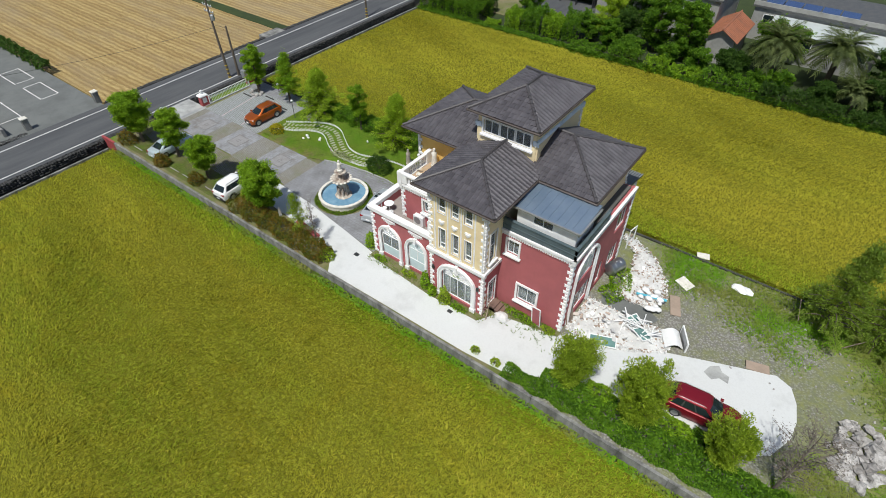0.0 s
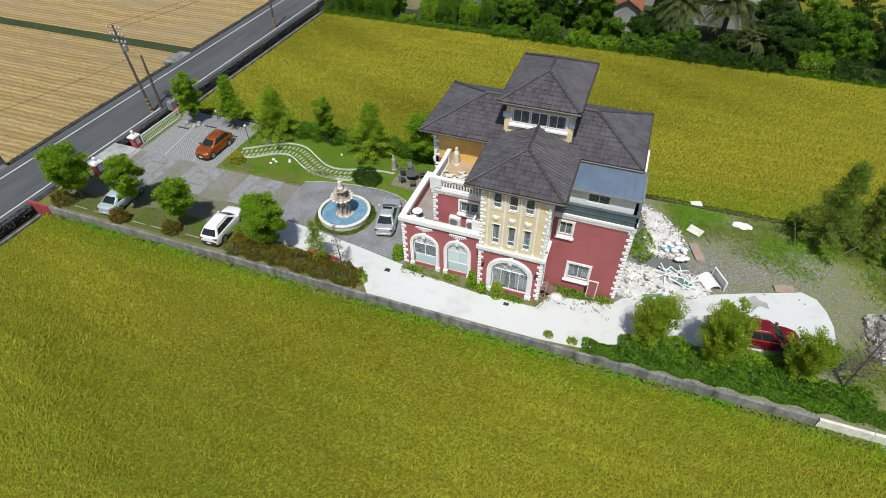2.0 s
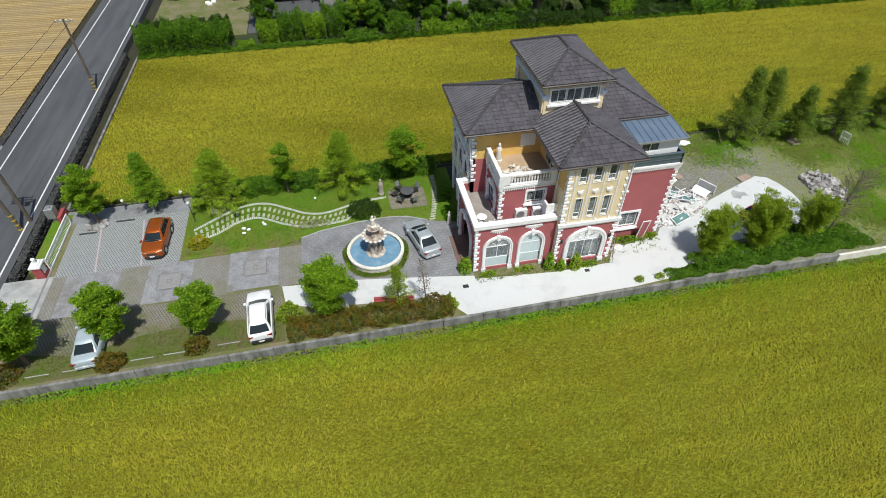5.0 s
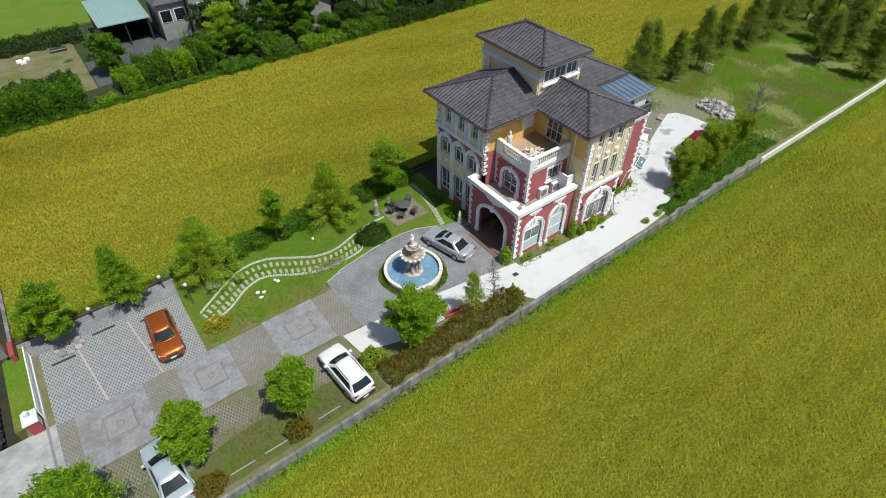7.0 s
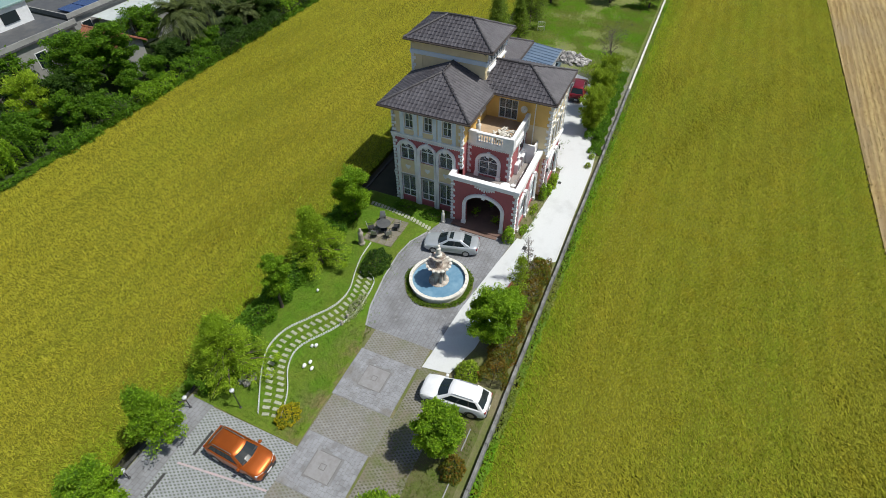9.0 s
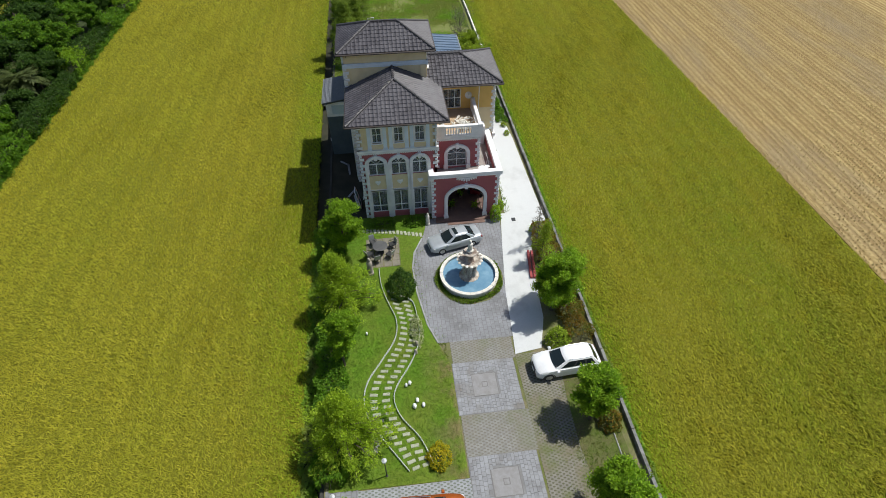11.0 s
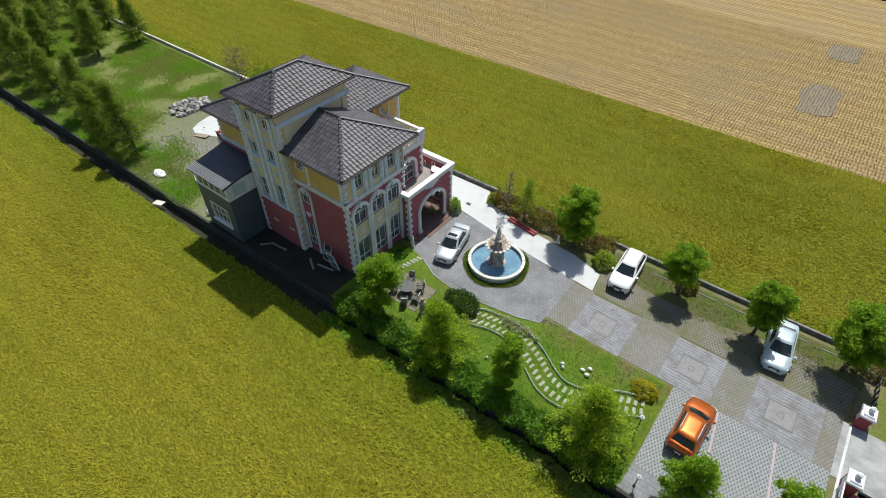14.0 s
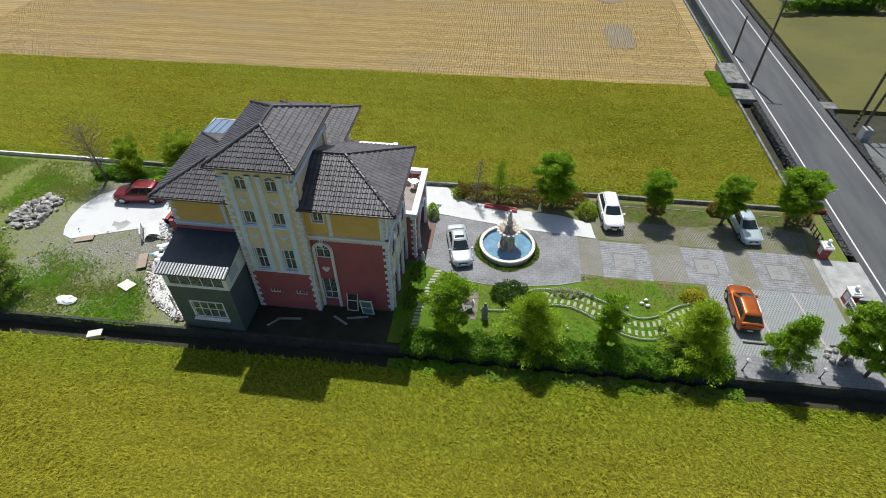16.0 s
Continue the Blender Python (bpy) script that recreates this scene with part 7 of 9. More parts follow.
        if rails:
            part("roof_rail", G().tube([(tf * L - 0.15, s * hw * 0.62, H - 0.01), (tf * L - 0.3, s * hw * 0.62, H + 0.05), (tr * L + 0.3, s * hw * 0.62, H + 0.05), (tr * L + 0.15, s * hw * 0.62, H - 0.01)], 0.022, 6), "alloy", top, "silver roof rail")
    part("grille", G().soft(0.475 * L, 0.503 * L, -hw * 0.40, hw * 0.40, zf - 0.16, zf + 0.02, 0.02), "car_trim", top, "dark grille")
    part("front_bumper", G().soft(0.46 * L, 0.505 * L, -hw * 0.66, hw * 0.66, 0.28, zf - 0.2, 0.04), "car_trim" if not sedan else paint, top)
    part("rear_bumper", G().soft(-0.507 * L, -0.46 * L, -hw * 0.76, hw * 0.76, 0.30, zf - 0.12, 0.04), "car_trim" if not sedan else paint, top)
    for sx in (1, -1):
        part("number_plate", G().box(sx * 0.505 * L, sx * 0.512 * L, -0.19, 0.19, 0.42, 0.54), "frame_white", top, "white number plate")
    return top


car(-40.3, 22.05, 94, 4.5, 1.8, 1.64, "car_white", "suv", "white sport utility vehicle parked beside the hedge", True)
car(-49.0, 32.2, -92, 4.2, 1.76, 1.56, "car_orange", "suv", "bright orange crossover parked on the grass pavers", True)
car(-27.35, 27.95, 104, 4.5, 1.74, 1.45, "car_silver", "sedan", "silver saloon car parked before the porch", False, 0.32)
car(-51.75, 22.3, 94, 4.6, 1.76, 1.42, "car_pale_blue", "sedan", "pale blue-grey saloon parked under a tree")
car(2.65, 24.7, 6, 4.65, 1.8, 1.7, "car_maroon", "suv", "dark red people carrier parked on white concrete", True)


# ---- fountain and garden ----
FX, FY = -31.33, 27.3
fountain = thing("fountain", "tiered stone fountain with a blue pool", "fountain", pose(FX, FY, 0.02))
part("pool_wall", G().lathe([(2.12, 0.0), (2.12, 0.42), (2.09, 0.44), (2.09, 0.56), (2.31, 0.56), (2.33, 0.5), (2.27, 0.42), (2.23, 0.4), (2.23, 0.0)], 48), "stone_white", fountain, "pale stone pool rim", 40)
g = G()
for k in range(28):
    a = 2 * math.pi * k / 28
    r0, r1, da = 2.07, 2.33, 0.105
    vs = [(r * math.cos(a + s * da), r * math.sin(a + s * da), z) for z in (0.545, 0.6) for r, s in ((r0, -1), (r1, -1), (r1, 1), (r0, 1))]
    part("rim_stone", G().add(vs, [(3, 2, 1, 0), (4, 5, 6, 7), (0, 1, 5, 4), (1, 2, 6, 5), (2, 3, 7, 6), (3, 0, 4, 7)]), "stone_white", fountain)
part("water", G().lathe([(2.11, 0.30), (2.11, 0.32)], 40), "pool_water", fountain, "still blue water")
part("pedestal", G().lathe([(0.8, 0.0), (0.8, 0.34), (0.7, 0.4), (0.54, 0.48), (0.44, 0.62), (0.4, 0.95), (0.4, 1.4), (0.48, 1.62), (0.6, 1.76), (0.62, 1.86)], 24, wobble=0.02), "fountain_stone", fountain, "carved weathered pedestal", 40)
for k in range(8):
    a = 2 * math.pi * k / 8
    part("carving", G().lathe([(0.12, 0), (0.15, 0.2), (0.1, 0.5), (0.13, 0.62), (0.07, 0.75), (0.09, 0.84), (0.03, 0.92)], 8, 0.47 * math.cos(a), 0.47 * math.sin(a), 0.45), "fountain_stone", fountain, smooth=50)
part("basin", G().lathe([(0.52, 1.8), (0.7, 1.86), (0.84, 2.0), (0.92, 2.12), (0.97, 2.2), (0.93, 2.24), (0.82, 2.17), (0.6, 2.05), (0.3, 2.02)], 32), "fountain_stone", fountain, "weathered lower basin", 40)
for k in range(16):
    a = 2 * math.pi * k / 16
    part("basin_lobe", G().lathe([(0.02, -0.06), (0.12, -0.02), (0.135, 0.04), (0.09, 0.085), (0.02, 0.095)], 10, 0.91 * math.cos(a), 0.91 * math.sin(a), 2.15), "stone_white", fountain, smooth=50)
part("stem", G().lathe([(0.36, 2.0), (0.32, 2.25), (0.24, 2.4), (0.24, 2.6), (0.36, 2.72), (0.5, 2.82), (0.55, 2.92), (0.51, 2.96), (0.35, 2.9), (0.2, 2.88)], 24, wobble=0.02), "fountain_stone", fountain, "upper basin on a stem", 40)
part("finial", G().lathe([(0.24, 2.95), (0.26, 3.12), (0.16, 3.2), (0.2, 3.4), (0.15, 3.6), (0.18, 3.75), (0.08, 3.86), (0.11, 3.97), (0.1, 4.05), (0.03, 4.12)], 12).tube([(0.1, 0, 3.66), (0.26, 0.05, 3.85), (0.2, 0.02, 4.05)], [0.06, 0.05, 0.03], 6), "stone_white", fountain, "plain stone figure on top", 50)
rng = np.random.default_rng(400)
a = rng.uniform(0, 2 * math.pi, 2600)
r = 2.29 + rng.uniform(0, 0.5, 2600) * (0.8 + 0.2 * np.sin(a * 5))
tagged(quads_object("fountain_planting", leaf_quads(rng, np.stack([FX + r * np.cos(a), FY + r * np.sin(a), rng.uniform(0.03, 0.2, 2600)], 1), 0.09, 0.3), "grass"), "ring of low grass and weeds round the fountain", "planting", kind="stuff")
slab("fountain_bed", [(FX + 2.72 * math.cos(2 * math.pi * k / 40) * (1 + 0.02 * math.sin(k * 1.7)), FY + 2.72 * math.sin(2 * math.pi * k / 40)) for k in range(40)], "yard_soil", "earth ring round the fountain", 0.036, "bed")


def along(pts, step):
    """Even points along a line, with headings."""
    pts = [Vector((*p, 0)) for p in pts]
    sm = []
    for i in range(len(pts) - 1):
        p0, p1, p2, p3 = pts[max(i - 1, 0)], pts[i], pts[i + 1], pts[min(i + 2, len(pts) - 1)]
        for k in range(12):
            t = k / 12
            sm.append(0.5 * ((2 * p1) + (p2 - p0) * t + (2 * p0 - 5 * p1 + 4 * p2 - p3) * t * t + (3 * p1 - p0 - 3 * p2 + p3) * t ** 3))
    sm.append(pts[-1])
    out, acc = [], 0.0
    for a, b in zip(sm[:-1], sm[1:]):
        d = (b - a).length
        while acc <= d:
            p = a.lerp(b, acc / d) if d else a
            out.append((p.x, p.y, math.degrees(math.atan2((b - a).y, (b - a).x))))
            acc += step
        acc -= d
    return out


OUTER = [(-46.25, 33.2), (-45.3, 33.85), (-44.05, 34.7), (-42.5, 35.55), (-41.2, 35.75), (-39.9, 35.45), (-38.4, 34.5), (-36.7, 33.5), (-35.0, 33.3), (-33.0, 33.9), (-31.3, 34.3), (-29.5, 34.4)]
INNER = [(-45.9, 31.7), (-44.3, 32.35), (-42.8, 33.4), (-41.5, 33.8), (-40.4, 33.5), (-38.8, 32.5), (-37.1, 31.8), (-35.4, 31.7), (-33.6, 31.9), (-33.0, 32.3)]
PICKET = G().add([(-0.075, -0.02, 0), (0.075, -0.02, 0), (0.075, 0.02, 0), (-0.075, 0.02, 0), (-0.075, -0.02, 0.17), (0.075, -0.02, 0.17), (0.075, 0.02, 0.17), (-0.075, 0.02, 0.17), (0, -0.02, 0.25), (0, 0.02, 0.25)],
                 [(3, 2, 1, 0), (0, 1, 5, 4), (1, 2, 6, 5), (2, 3, 7, 6), (3, 0, 4, 7), (4, 5, 8), (6, 7, 9), (5, 6, 9, 8), (7, 4, 8, 9)]).mesh("picket", "frame_white")
for pts, what in ((OUTER, "outer"), (INNER, "inner")):
    edging = thing("garden_edging", "low white scalloped edging along the garden path", "edging")
    for x, y, hdg in along(pts, 0.19):
        repeat("picket", PICKET, edging, pose(x, y, 0.03, 0, 0, hdg))
path = thing("garden_path", "winding path of pale stepping stones in grass", "path", kind="structure")
rngp = random.Random(7)
mid_o, mid_i = along(OUTER[:11], 0.5), along(INNER, 0.45)
m = min(len(mid_o), len(mid_i))
STONE = [G().soft(-0.26, 0.26, -0.115, 0.115, -0.02, 0.05, 0.025).mesh("stepping_stone", "step_stone"), G().soft(-0.23, 0.25, -0.10, 0.125, -0.02, 0.045, 0.03).mesh("stepping_stone", "step_stone")]
for i in range(m):
    xo, yo, ho = mid_o[int(i * (len(mid_o) - 1) / (m - 1))]
    xi, yi, hi = mid_i[int(i * (len(mid_i) - 1) / (m - 1))]
    ang = math.degrees(math.atan2(yi - yo, xi - xo))
    for t in (0.30, 0.72):
        repeat("stepping_stone", STONE[rngp.randrange(2)], path, pose(xo + (xi - xo) * t, yo + (yi - yo) * t, 0.035, 0, 0, ang + rngp.uniform(-7, 7)))
side = thing("side_path", "row of pale stepping stones beside the house", "path", kind="structure")
for k in range(20):
    t = k / 19
    repeat("stepping_stone", STONE[k % 2], side, pose(-25.95 + 1.05 * t + 0.25 * math.sin(t * 3), 30.7 + 6.2 * t, 0.035, 0, 0, 8 + rngp.uniform(-6, 6)))

# garden table and chairs
tbl = thing("garden_table", "round dark metal garden table", "table", pose(-27.65, 34.2, 0.055))
part("tabletop", G().lathe([(0.58, 0.7), (0.62, 0.72), (0.62, 0.74), (0.58, 0.755)], 28), "grey_tiles", tbl, "round grey tabletop")
part("pedestal", G().lathe([(0.3, 0), (0.28, 0.04), (0.06, 0.1), (0.05, 0.7)], 12), "dark_metal", tbl)
chair = thing("garden_chair", "dark woven garden chair at the table", "chair", pose(-28.7, 34.5, 0.055, 0, 0, 15), "chairs round the garden table")
part("seat", G().soft(-0.25, 0.25, -0.25, 0.25, 0.38, 0.46, 0.02), "dark_metal", chair)
part("backrest", G().add([(-0.25, -0.25, 0.44), (-0.25, 0.25, 0.44), (-0.36, 0.22, 0.98), (-0.36, -0.22, 0.98), (-0.29, -0.25, 0.44), (-0.29, 0.25, 0.44), (-0.40, 0.22, 0.98), (-0.40, -0.22, 0.98)], [(0, 1, 2, 3), (7, 6, 5, 4), (0, 4, 5, 1), (1, 5, 6, 2), (2, 6, 7, 3), (3, 7, 4, 0)]), "galvanised", chair)
for sx in (-0.22, 0.2):
    for sy in (-0.21, 0.21):
        part("leg", G().tube([(sx, sy, 0), (sx * 0.92, sy * 0.92, 0.4)], 0.02, 5), "dark_metal", chair)
for sy in (-0.25, 0.25):
    part("armrest", G().box(-0.25, 0.2, sy - 0.025, sy + 0.025, 0.62, 0.65).tube([(0.18, sy, 0.44), (0.18, sy, 0.63)], 0.015, 4), "dark_metal", chair)
for x, y, r in ((-28.2, 35.15, -50), (-26.85, 34.75, 205), (-27.2, 33.2, 110), (-28.35, 33.45, 50)):
    copy_thing(chair, pose(x, y, 0.055, 0, 0, r))


def figure(name, x, y, z, h, mat, label, seed):
    """A weathered statue kept as a plain turned shape."""
    k = h / 1.5
    g = G().lathe([(0.26, 0), (0.26, 0.14), (0.2, 0.18), (0.22, 0.5), (0.17, 0.85), (0.21, 1.1), (0.09, 1.24), (0.12, 1.38), (0.07, 1.5)], 12, wobble=0.07)
    g.v = [(a * k, b * k, c * k) for a, b, c in g.v]
    ob = single(name, g, mat, label, "statue", 50)
    ob.matrix_world = pose(x, y, z, 0, 0, seed * 40)
    return ob


figure("statue", -29.95, 35.1, 0.03, 1.7, "statue_stone", "weathered stone statue standing on the lawn", 1)
figure("statue", -24.6, 29.95, 0.05, 1.25, "stone_white", "small pale statue beside the porch", 2)
figure("statue", -34.1, 21.95, 0.02, 0.9, "stone_white", "small white statue beside the hedge", 3)
for x, y, r, ht in ((-42.15, 32.5, 0.22, 0.3), (-41.72, 32.3, 0.2, 0.26), (-42.1, 31.92, 0.2, 0.26), (-40.4, 32.7, 0.2, 0.3), (-40.55, 32.95, 0.15, 0.3), (-36.0, 35.5, 0.14, 0.3)):
    rr = random.Random(int(x * 100))
    single("white_stone", G().blob((x, y, 0.04 + ht * 0.45), (r * 0.9, r * 0.6, ht * 0.5), rr, 8, 6, 0.14), "frame_white", "small white ornamental stone lying on the lawn", "stone", 60, group="white stones on the lawn")
for x, y, hh in ((-38.0, 32.1, 0.5), (-37.3, 32.0, 0.35)):
    single("garden_ornament", G().lathe([(0.12, 0), (0.14, 0.1), (0.08, 0.22), (0.12, 0.34), (0.05, 0.45)], 10, x, y, 0.03), "statue_stone", "small dark garden ornament beside the path", "ornament", 50)
for k in range(5):
    rr = random.Random(500 + k)
    a = k * 1.26
    single("rock", G().blob((-44.5 + 0.4 * math.cos(a), 35.4 + 0.35 * math.sin(a), 0.2), (0.3, 0.26, 0.28), rr, 8, 6, 0.2), "boulder", "rough stone in a rockery on the lawn", "rock", group="rockery stones")
for k in range(8):
    rr = random.Random(520 + k)
    a = k * 0.785
    single("planter_stone", G().blob((-54.6 + 0.75 * math.cos(a), 35.6 + 0.55 * math.sin(a), 0.12), (0.26, 0.22, 0.2), rr, 8, 6, 0.18), "boulder", "grey stone in the rim of a tree planter", "rock", group="planter stones")

# parking stops, lamps
for x0, x1, y in ((-55.9, -54.45, 34.65), (-53.15, -51.65, 35.8), (-50.1, -48.4, 35.05)):
    single("wheel_stop", G().soft(x0, x1, y - 0.07, y + 0.07, 0.0, 0.12, 0.03), "black_stone", "dark wheel stop at the end of a parking bay", "wheel stop", group="wheel stops")
for x0, x1, y in ((-55.6, -54.1, 20.2), (-53.3, -51.9, 20.2), (-49.0, -47.5, 20.25), (-46.9, -45.4, 20.28), (-43.3, -41.75, 20.4)):
    single("wheel_stop", G().soft(x0, x1, y - 0.04, y + 0.04, 0.0, 0.08, 0.02), "far_wall", "grey wheel stop at the end of a parking bay", "wheel stop", group="wheel stops")


def garden_lamp(x, y, h):
    top = thing("garden_lamp", "black garden lamp with a pale head", "lamp", pose(x, y, 0.02), "garden lamps")
    part("post", G().lathe([(0.09, 0), (0.09, 0.06), (0.035, 0.1), (0.03, h)], 10), "dark_metal", top)
    part("head", G().lathe([(0.06, h), (0.14, h + 0.08), (0.15, h + 0.22), (0.06, h + 0.3), (0.02, h + 0.36)], 12), "lamp_lens", top, "pale glass head", 50)


for x, y, h in ((-47.7, 37.5, 1.0), (-50.7, 37.4, 1.0), (-52.7, 37.5, 0.8), (-46.4, 34.5, 1.9)):
    garden_lamp(x, y, h)

# gate and pillars
gate = thing("sliding_gate", "white sliding gate with openwork panels", "gate")
part("gate_frame", G().box(-56.98, -56.9, 30.6, 36.4, 0.08, 0.16).box(-56.98, -56.9, 30.6, 36.4, 1.02, 1.12).box(-56.98, -56.9, 30.6, 30.7, 0.16, 1.02).box(-56.98, -56.9, 36.3, 36.4, 0.16, 1.02).box(-56.97, -56.91, 30.7, 36.3, 0.72, 0.78), "frame_white", gate)
for k in range(27):
    y = 30.85 + k * 0.205
    part("gate_bar", G().tube([(-56.94, y, 0.16), (-56.94, y, 0.72)], 0.022, 5).lathe([(0.02, 0), (0.06, 0.08), (0.02, 0.16)], 6, -56.94, y, 0.8), "frame_white", gate)
part("gate_track", G().box(-57.02, -56.86, 25.6, 36.5, 0.03, 0.045), "galvanised", gate)


def pillar(x, y, mat2, label):
    top = thing("gate_pillar", label, "pillar", pose(x, y, 0.0), "gate pillars")
    part("shaft", G().soft(-0.32, 0.32, -0.42, 0.42, 0, 1.15, 0.02), mat2, top)
    part("cap", G().soft(-0.42, 0.42, -0.52, 0.52, 1.15, 1.32, 0.05).soft(-0.3, 0.3, -0.4, 0.4, 1.32, 1.42, 0.04), "frame_white", top, "white moulded cap")
    part("finial", G().lathe([(0.1, 1.42), (0.16, 1.52), (0.12, 1.66), (0.16, 1.78), (0.05, 1.9)], 10), "frame_white", top, "plain white ornament", 50)
    part("sign_panel", G().box(0.325, 0.34, -0.25, 0.25, 0.4, 1.0), "frame_white", top, "white panel")


pillar(-57.35, 30.15, "red_paint", "red gate pillar with a white cap beside the road")
pillar(-57.3, 25.05, "red_paint", "red gate pillar with a white cap beside the drive")
single("gate_wall", G().box(-57.9, -57.6, 36.5, 37.9, 0, 0.7).box(-57.9, -57.6, 30.6, 31.2, 0, 0.5), "red_paint", "low dark red wall by the gate", "wall", kind="structure")
slab("gate_lawn", rect(-58.6, -57.1, 30.6, 37.6), "lawn", "strip of grass between gate and ditch", 0.02, "lawn", -0.96)
fence = thing("road_fence", "low dark fence along the road side of the plot", "fence")
for k in range(9):
    part("post", G().box(-57.75, -57.67, 19.9 + k * 0.6, 19.98 + k * 0.6, 0, 0.8), "dark_metal", fence)
part("rail", G().box(-57.73, -57.69, 19.9, 24.8, 0.7, 0.75).box(-57.73, -57.69, 19.9, 24.8, 0.3, 0.35), "dark_metal", fence)
single("verge_strip", G().prism([(-59.4, 19.2), (-58.0, 19.2), (-58.0, 25.5), (-59.4, 25.5)], -0.96, -0.02), "lawn", "narrow grass verge by the road", "verge", kind="structure")
pst = thing("park_pillar", "dark stone pillar at the car park entrance", "pillar", pose(-68.4, 22.9, 0), "car park pillars")
part("shaft", G().soft(-0.3, 0.3, -0.3, 0.3, -0.2, 1.3, 0.05), "weathered_wall", pst)
part("cap", G().soft(-0.36, 0.36, -0.36, 0.36, 1.3, 1.42, 0.04), "stone_white", pst)
copy_thing(pst, pose(-68.5, 15.0, 0))
single("park_wall", G().box(-90, -68.8, 12.6, 12.9, -0.5, 0.9), "weathered_wall", "grey concrete wall beside the car park", "wall", kind="structure")
hedge("park_hedge", [(-100, 23.3), (-82, 23.3)], 1.2, 1.2, "leaf_dark", 410, "dark green hedge at the car park edge", 160, 0.2)


# utility poles and wires
def pole(x, y, h, lean, arms, label, bands=True, z=-0.3):
    top = thing("utility_pole", label, "utility pole", pose(x, y, z), "utility poles along the road")
    tx, ty = lean
    P = lambda t: (tx * t, ty * t, h * t)
    part("pole", G().tube([P(0), P(0.5), P(1)], [0.17, 0.14, 0.10], 10), "pole_wood", top, "dark weathered pole")
    if bands:
        for k in range(4):
            part("band", G().tube([P(0.03 + 0.05 * k), P(0.045 + 0.05 * k)], 0.178, 10), "hazard_yellow", top, "yellow warning band")
    for k in range(arms):
        zt = h * (0.97 - 0.07 * k)
        c = Vector(P(zt / h))
        part("cross_arm", G().box(c.x - 0.9, c.x + 0.9, c.y - 0.05, c.y + 0.05, zt - 0.05, zt + 0.05), "galvanised", top)
        for u in (-0.8, -0.3, 0.3, 0.8):
            part("insulator", G().lathe([(0.03, 0), (0.06, 0.05), (0.06, 0.12), (0.02, 0.18)], 8, c.x + u, c.y, zt + 0.05), "frame_white", top, "white insulator")
    if arms > 1:
        c = Vector(P(0.78))
        part("transformer", G().lathe([(0.2, 0), (0.24, 0.05), (0.24, 0.6), (0.2, 0.66), (0.05, 0.72)], 14, c.x + 0.42, c.y, h * 0.74), "galvanised", top, "grey transformer can")
    return top


pole(-61.0, 36.4, 10.2, (-0.3, -0.1), 3, "tall dark utility pole with crossarms and transformer")
pole(-60.6, 37.5, 6.6, (0.1, 0.0), 0, "thin dark service pole beside the tall pole", False)
pole(-61.0, 62.0, 8.5, (0.0, 0.2), 1, "dark utility pole by the road")
pole(-60.55, -6.6, 10.6, (-0.1, 0.0), 1, "tall dark utility pole at the road edge", False)
pole(-60.7, -15.4, 5.4, (0.0, 0.0), 0, "short dark service pole at the road edge", False)
pole(-69.4, 2.2, 9.2, (0.2, 0.3), 1, "dark leaning utility pole across the road")
pole(-68.8, 4.4, 7.5, (0.2, 0.8), 0, "thin leaning service pole across the road", False)
single("utility_box", G().soft(-69.3, -68.5, 4.6, 5.6, -0.3, 1.2, 0.05), "grey_concrete", "grey utility cabinet beside the road", "cabinet")
single("meter_post", G().box(-58.5, -58.2, 36.9, 37.2, -0.2, 1.6).soft(-58.7, -58.0, 36.7, 37.4, 0.5, 1.5, 0.04), "galvanised", "grey meter cabinet beside the gate", "cabinet")


def wire(a, b, sag, label):
    a, b = Vector(a), Vector(b)
    pts = [a.lerp(b, t) - Vector((0, 0, sag * 4 * t * (1 - t))) for t in np.linspace(0, 1, 16).tolist()]
    return single("power_line", G().tube(pts, 0.018, 4), "dark_metal", label, "wire", group="power lines")


for u in (-0.8, 0.8):
    wire((-61.3 + u, 36.3, 9.75), (-61.0 + u, 62.2, 8.1), 0.5, "dark overhead wire between utility poles")
wire((-61.2, 36.3, 6.3), (-69.2, 2.5, 8.5), 0.8, "dark overhead wire crossing the road")
wire((-60.65, -6.6, 8.1), (-60.7, -15.4, 4.9), 0.15, "dark overhead wire between utility poles")
wire((-60.5, 37.5, 6.1), (-61.3, 36.4, 6.6), 0.05, "short dark wire between two poles")

# terrace and balcony furniture
ac = thing("air_conditioner", "white outdoor air-conditioning unit on the terrace", "air conditioner", pose(-20.1, 25.0, FLOOR2), "air-conditioning units")
part("case", G().soft(-0.46, 0.46, -0.18, 0.18, 0.08, 0.98, 0.03), "frame_white", ac)
part("fan_grille", G().lathe([(0.3, 0), (0.33, 0.015), (0.3, 0.03), (0.05, 0.02)], 20).moved(pose(-0.08, -0.18, 0.55, 90, 0, 0)), "galvanised", ac, "round grey fan grille")
for fx in (-0.34, 0.34):
    part("foot", G().box(fx - 0.04, fx + 0.04, -0.16, 0.16, 0, 0.08), "dark_metal", ac)
copy_thing(ac, pose(-18.75, 25.0, FLOOR2))
tt = thing("terrace_table", "small round white terrace table", "table", pose(-23.2, 25.0, FLOOR2))
part("tabletop", G().lathe([(0.38, 0.68), (0.4, 0.71), (0.36, 0.72)], 20), "frame_white", tt)
part("pedestal", G().lathe([(0.2, 0), (0.04, 0.05), (0.04, 0.68)], 8), "frame_white", tt)
tc = thing("terrace_chair", "white openwork metal chair on the terrace", "chair", pose(-23.35, 24.6, FLOOR2, 0, 0, 40), "terrace chairs")
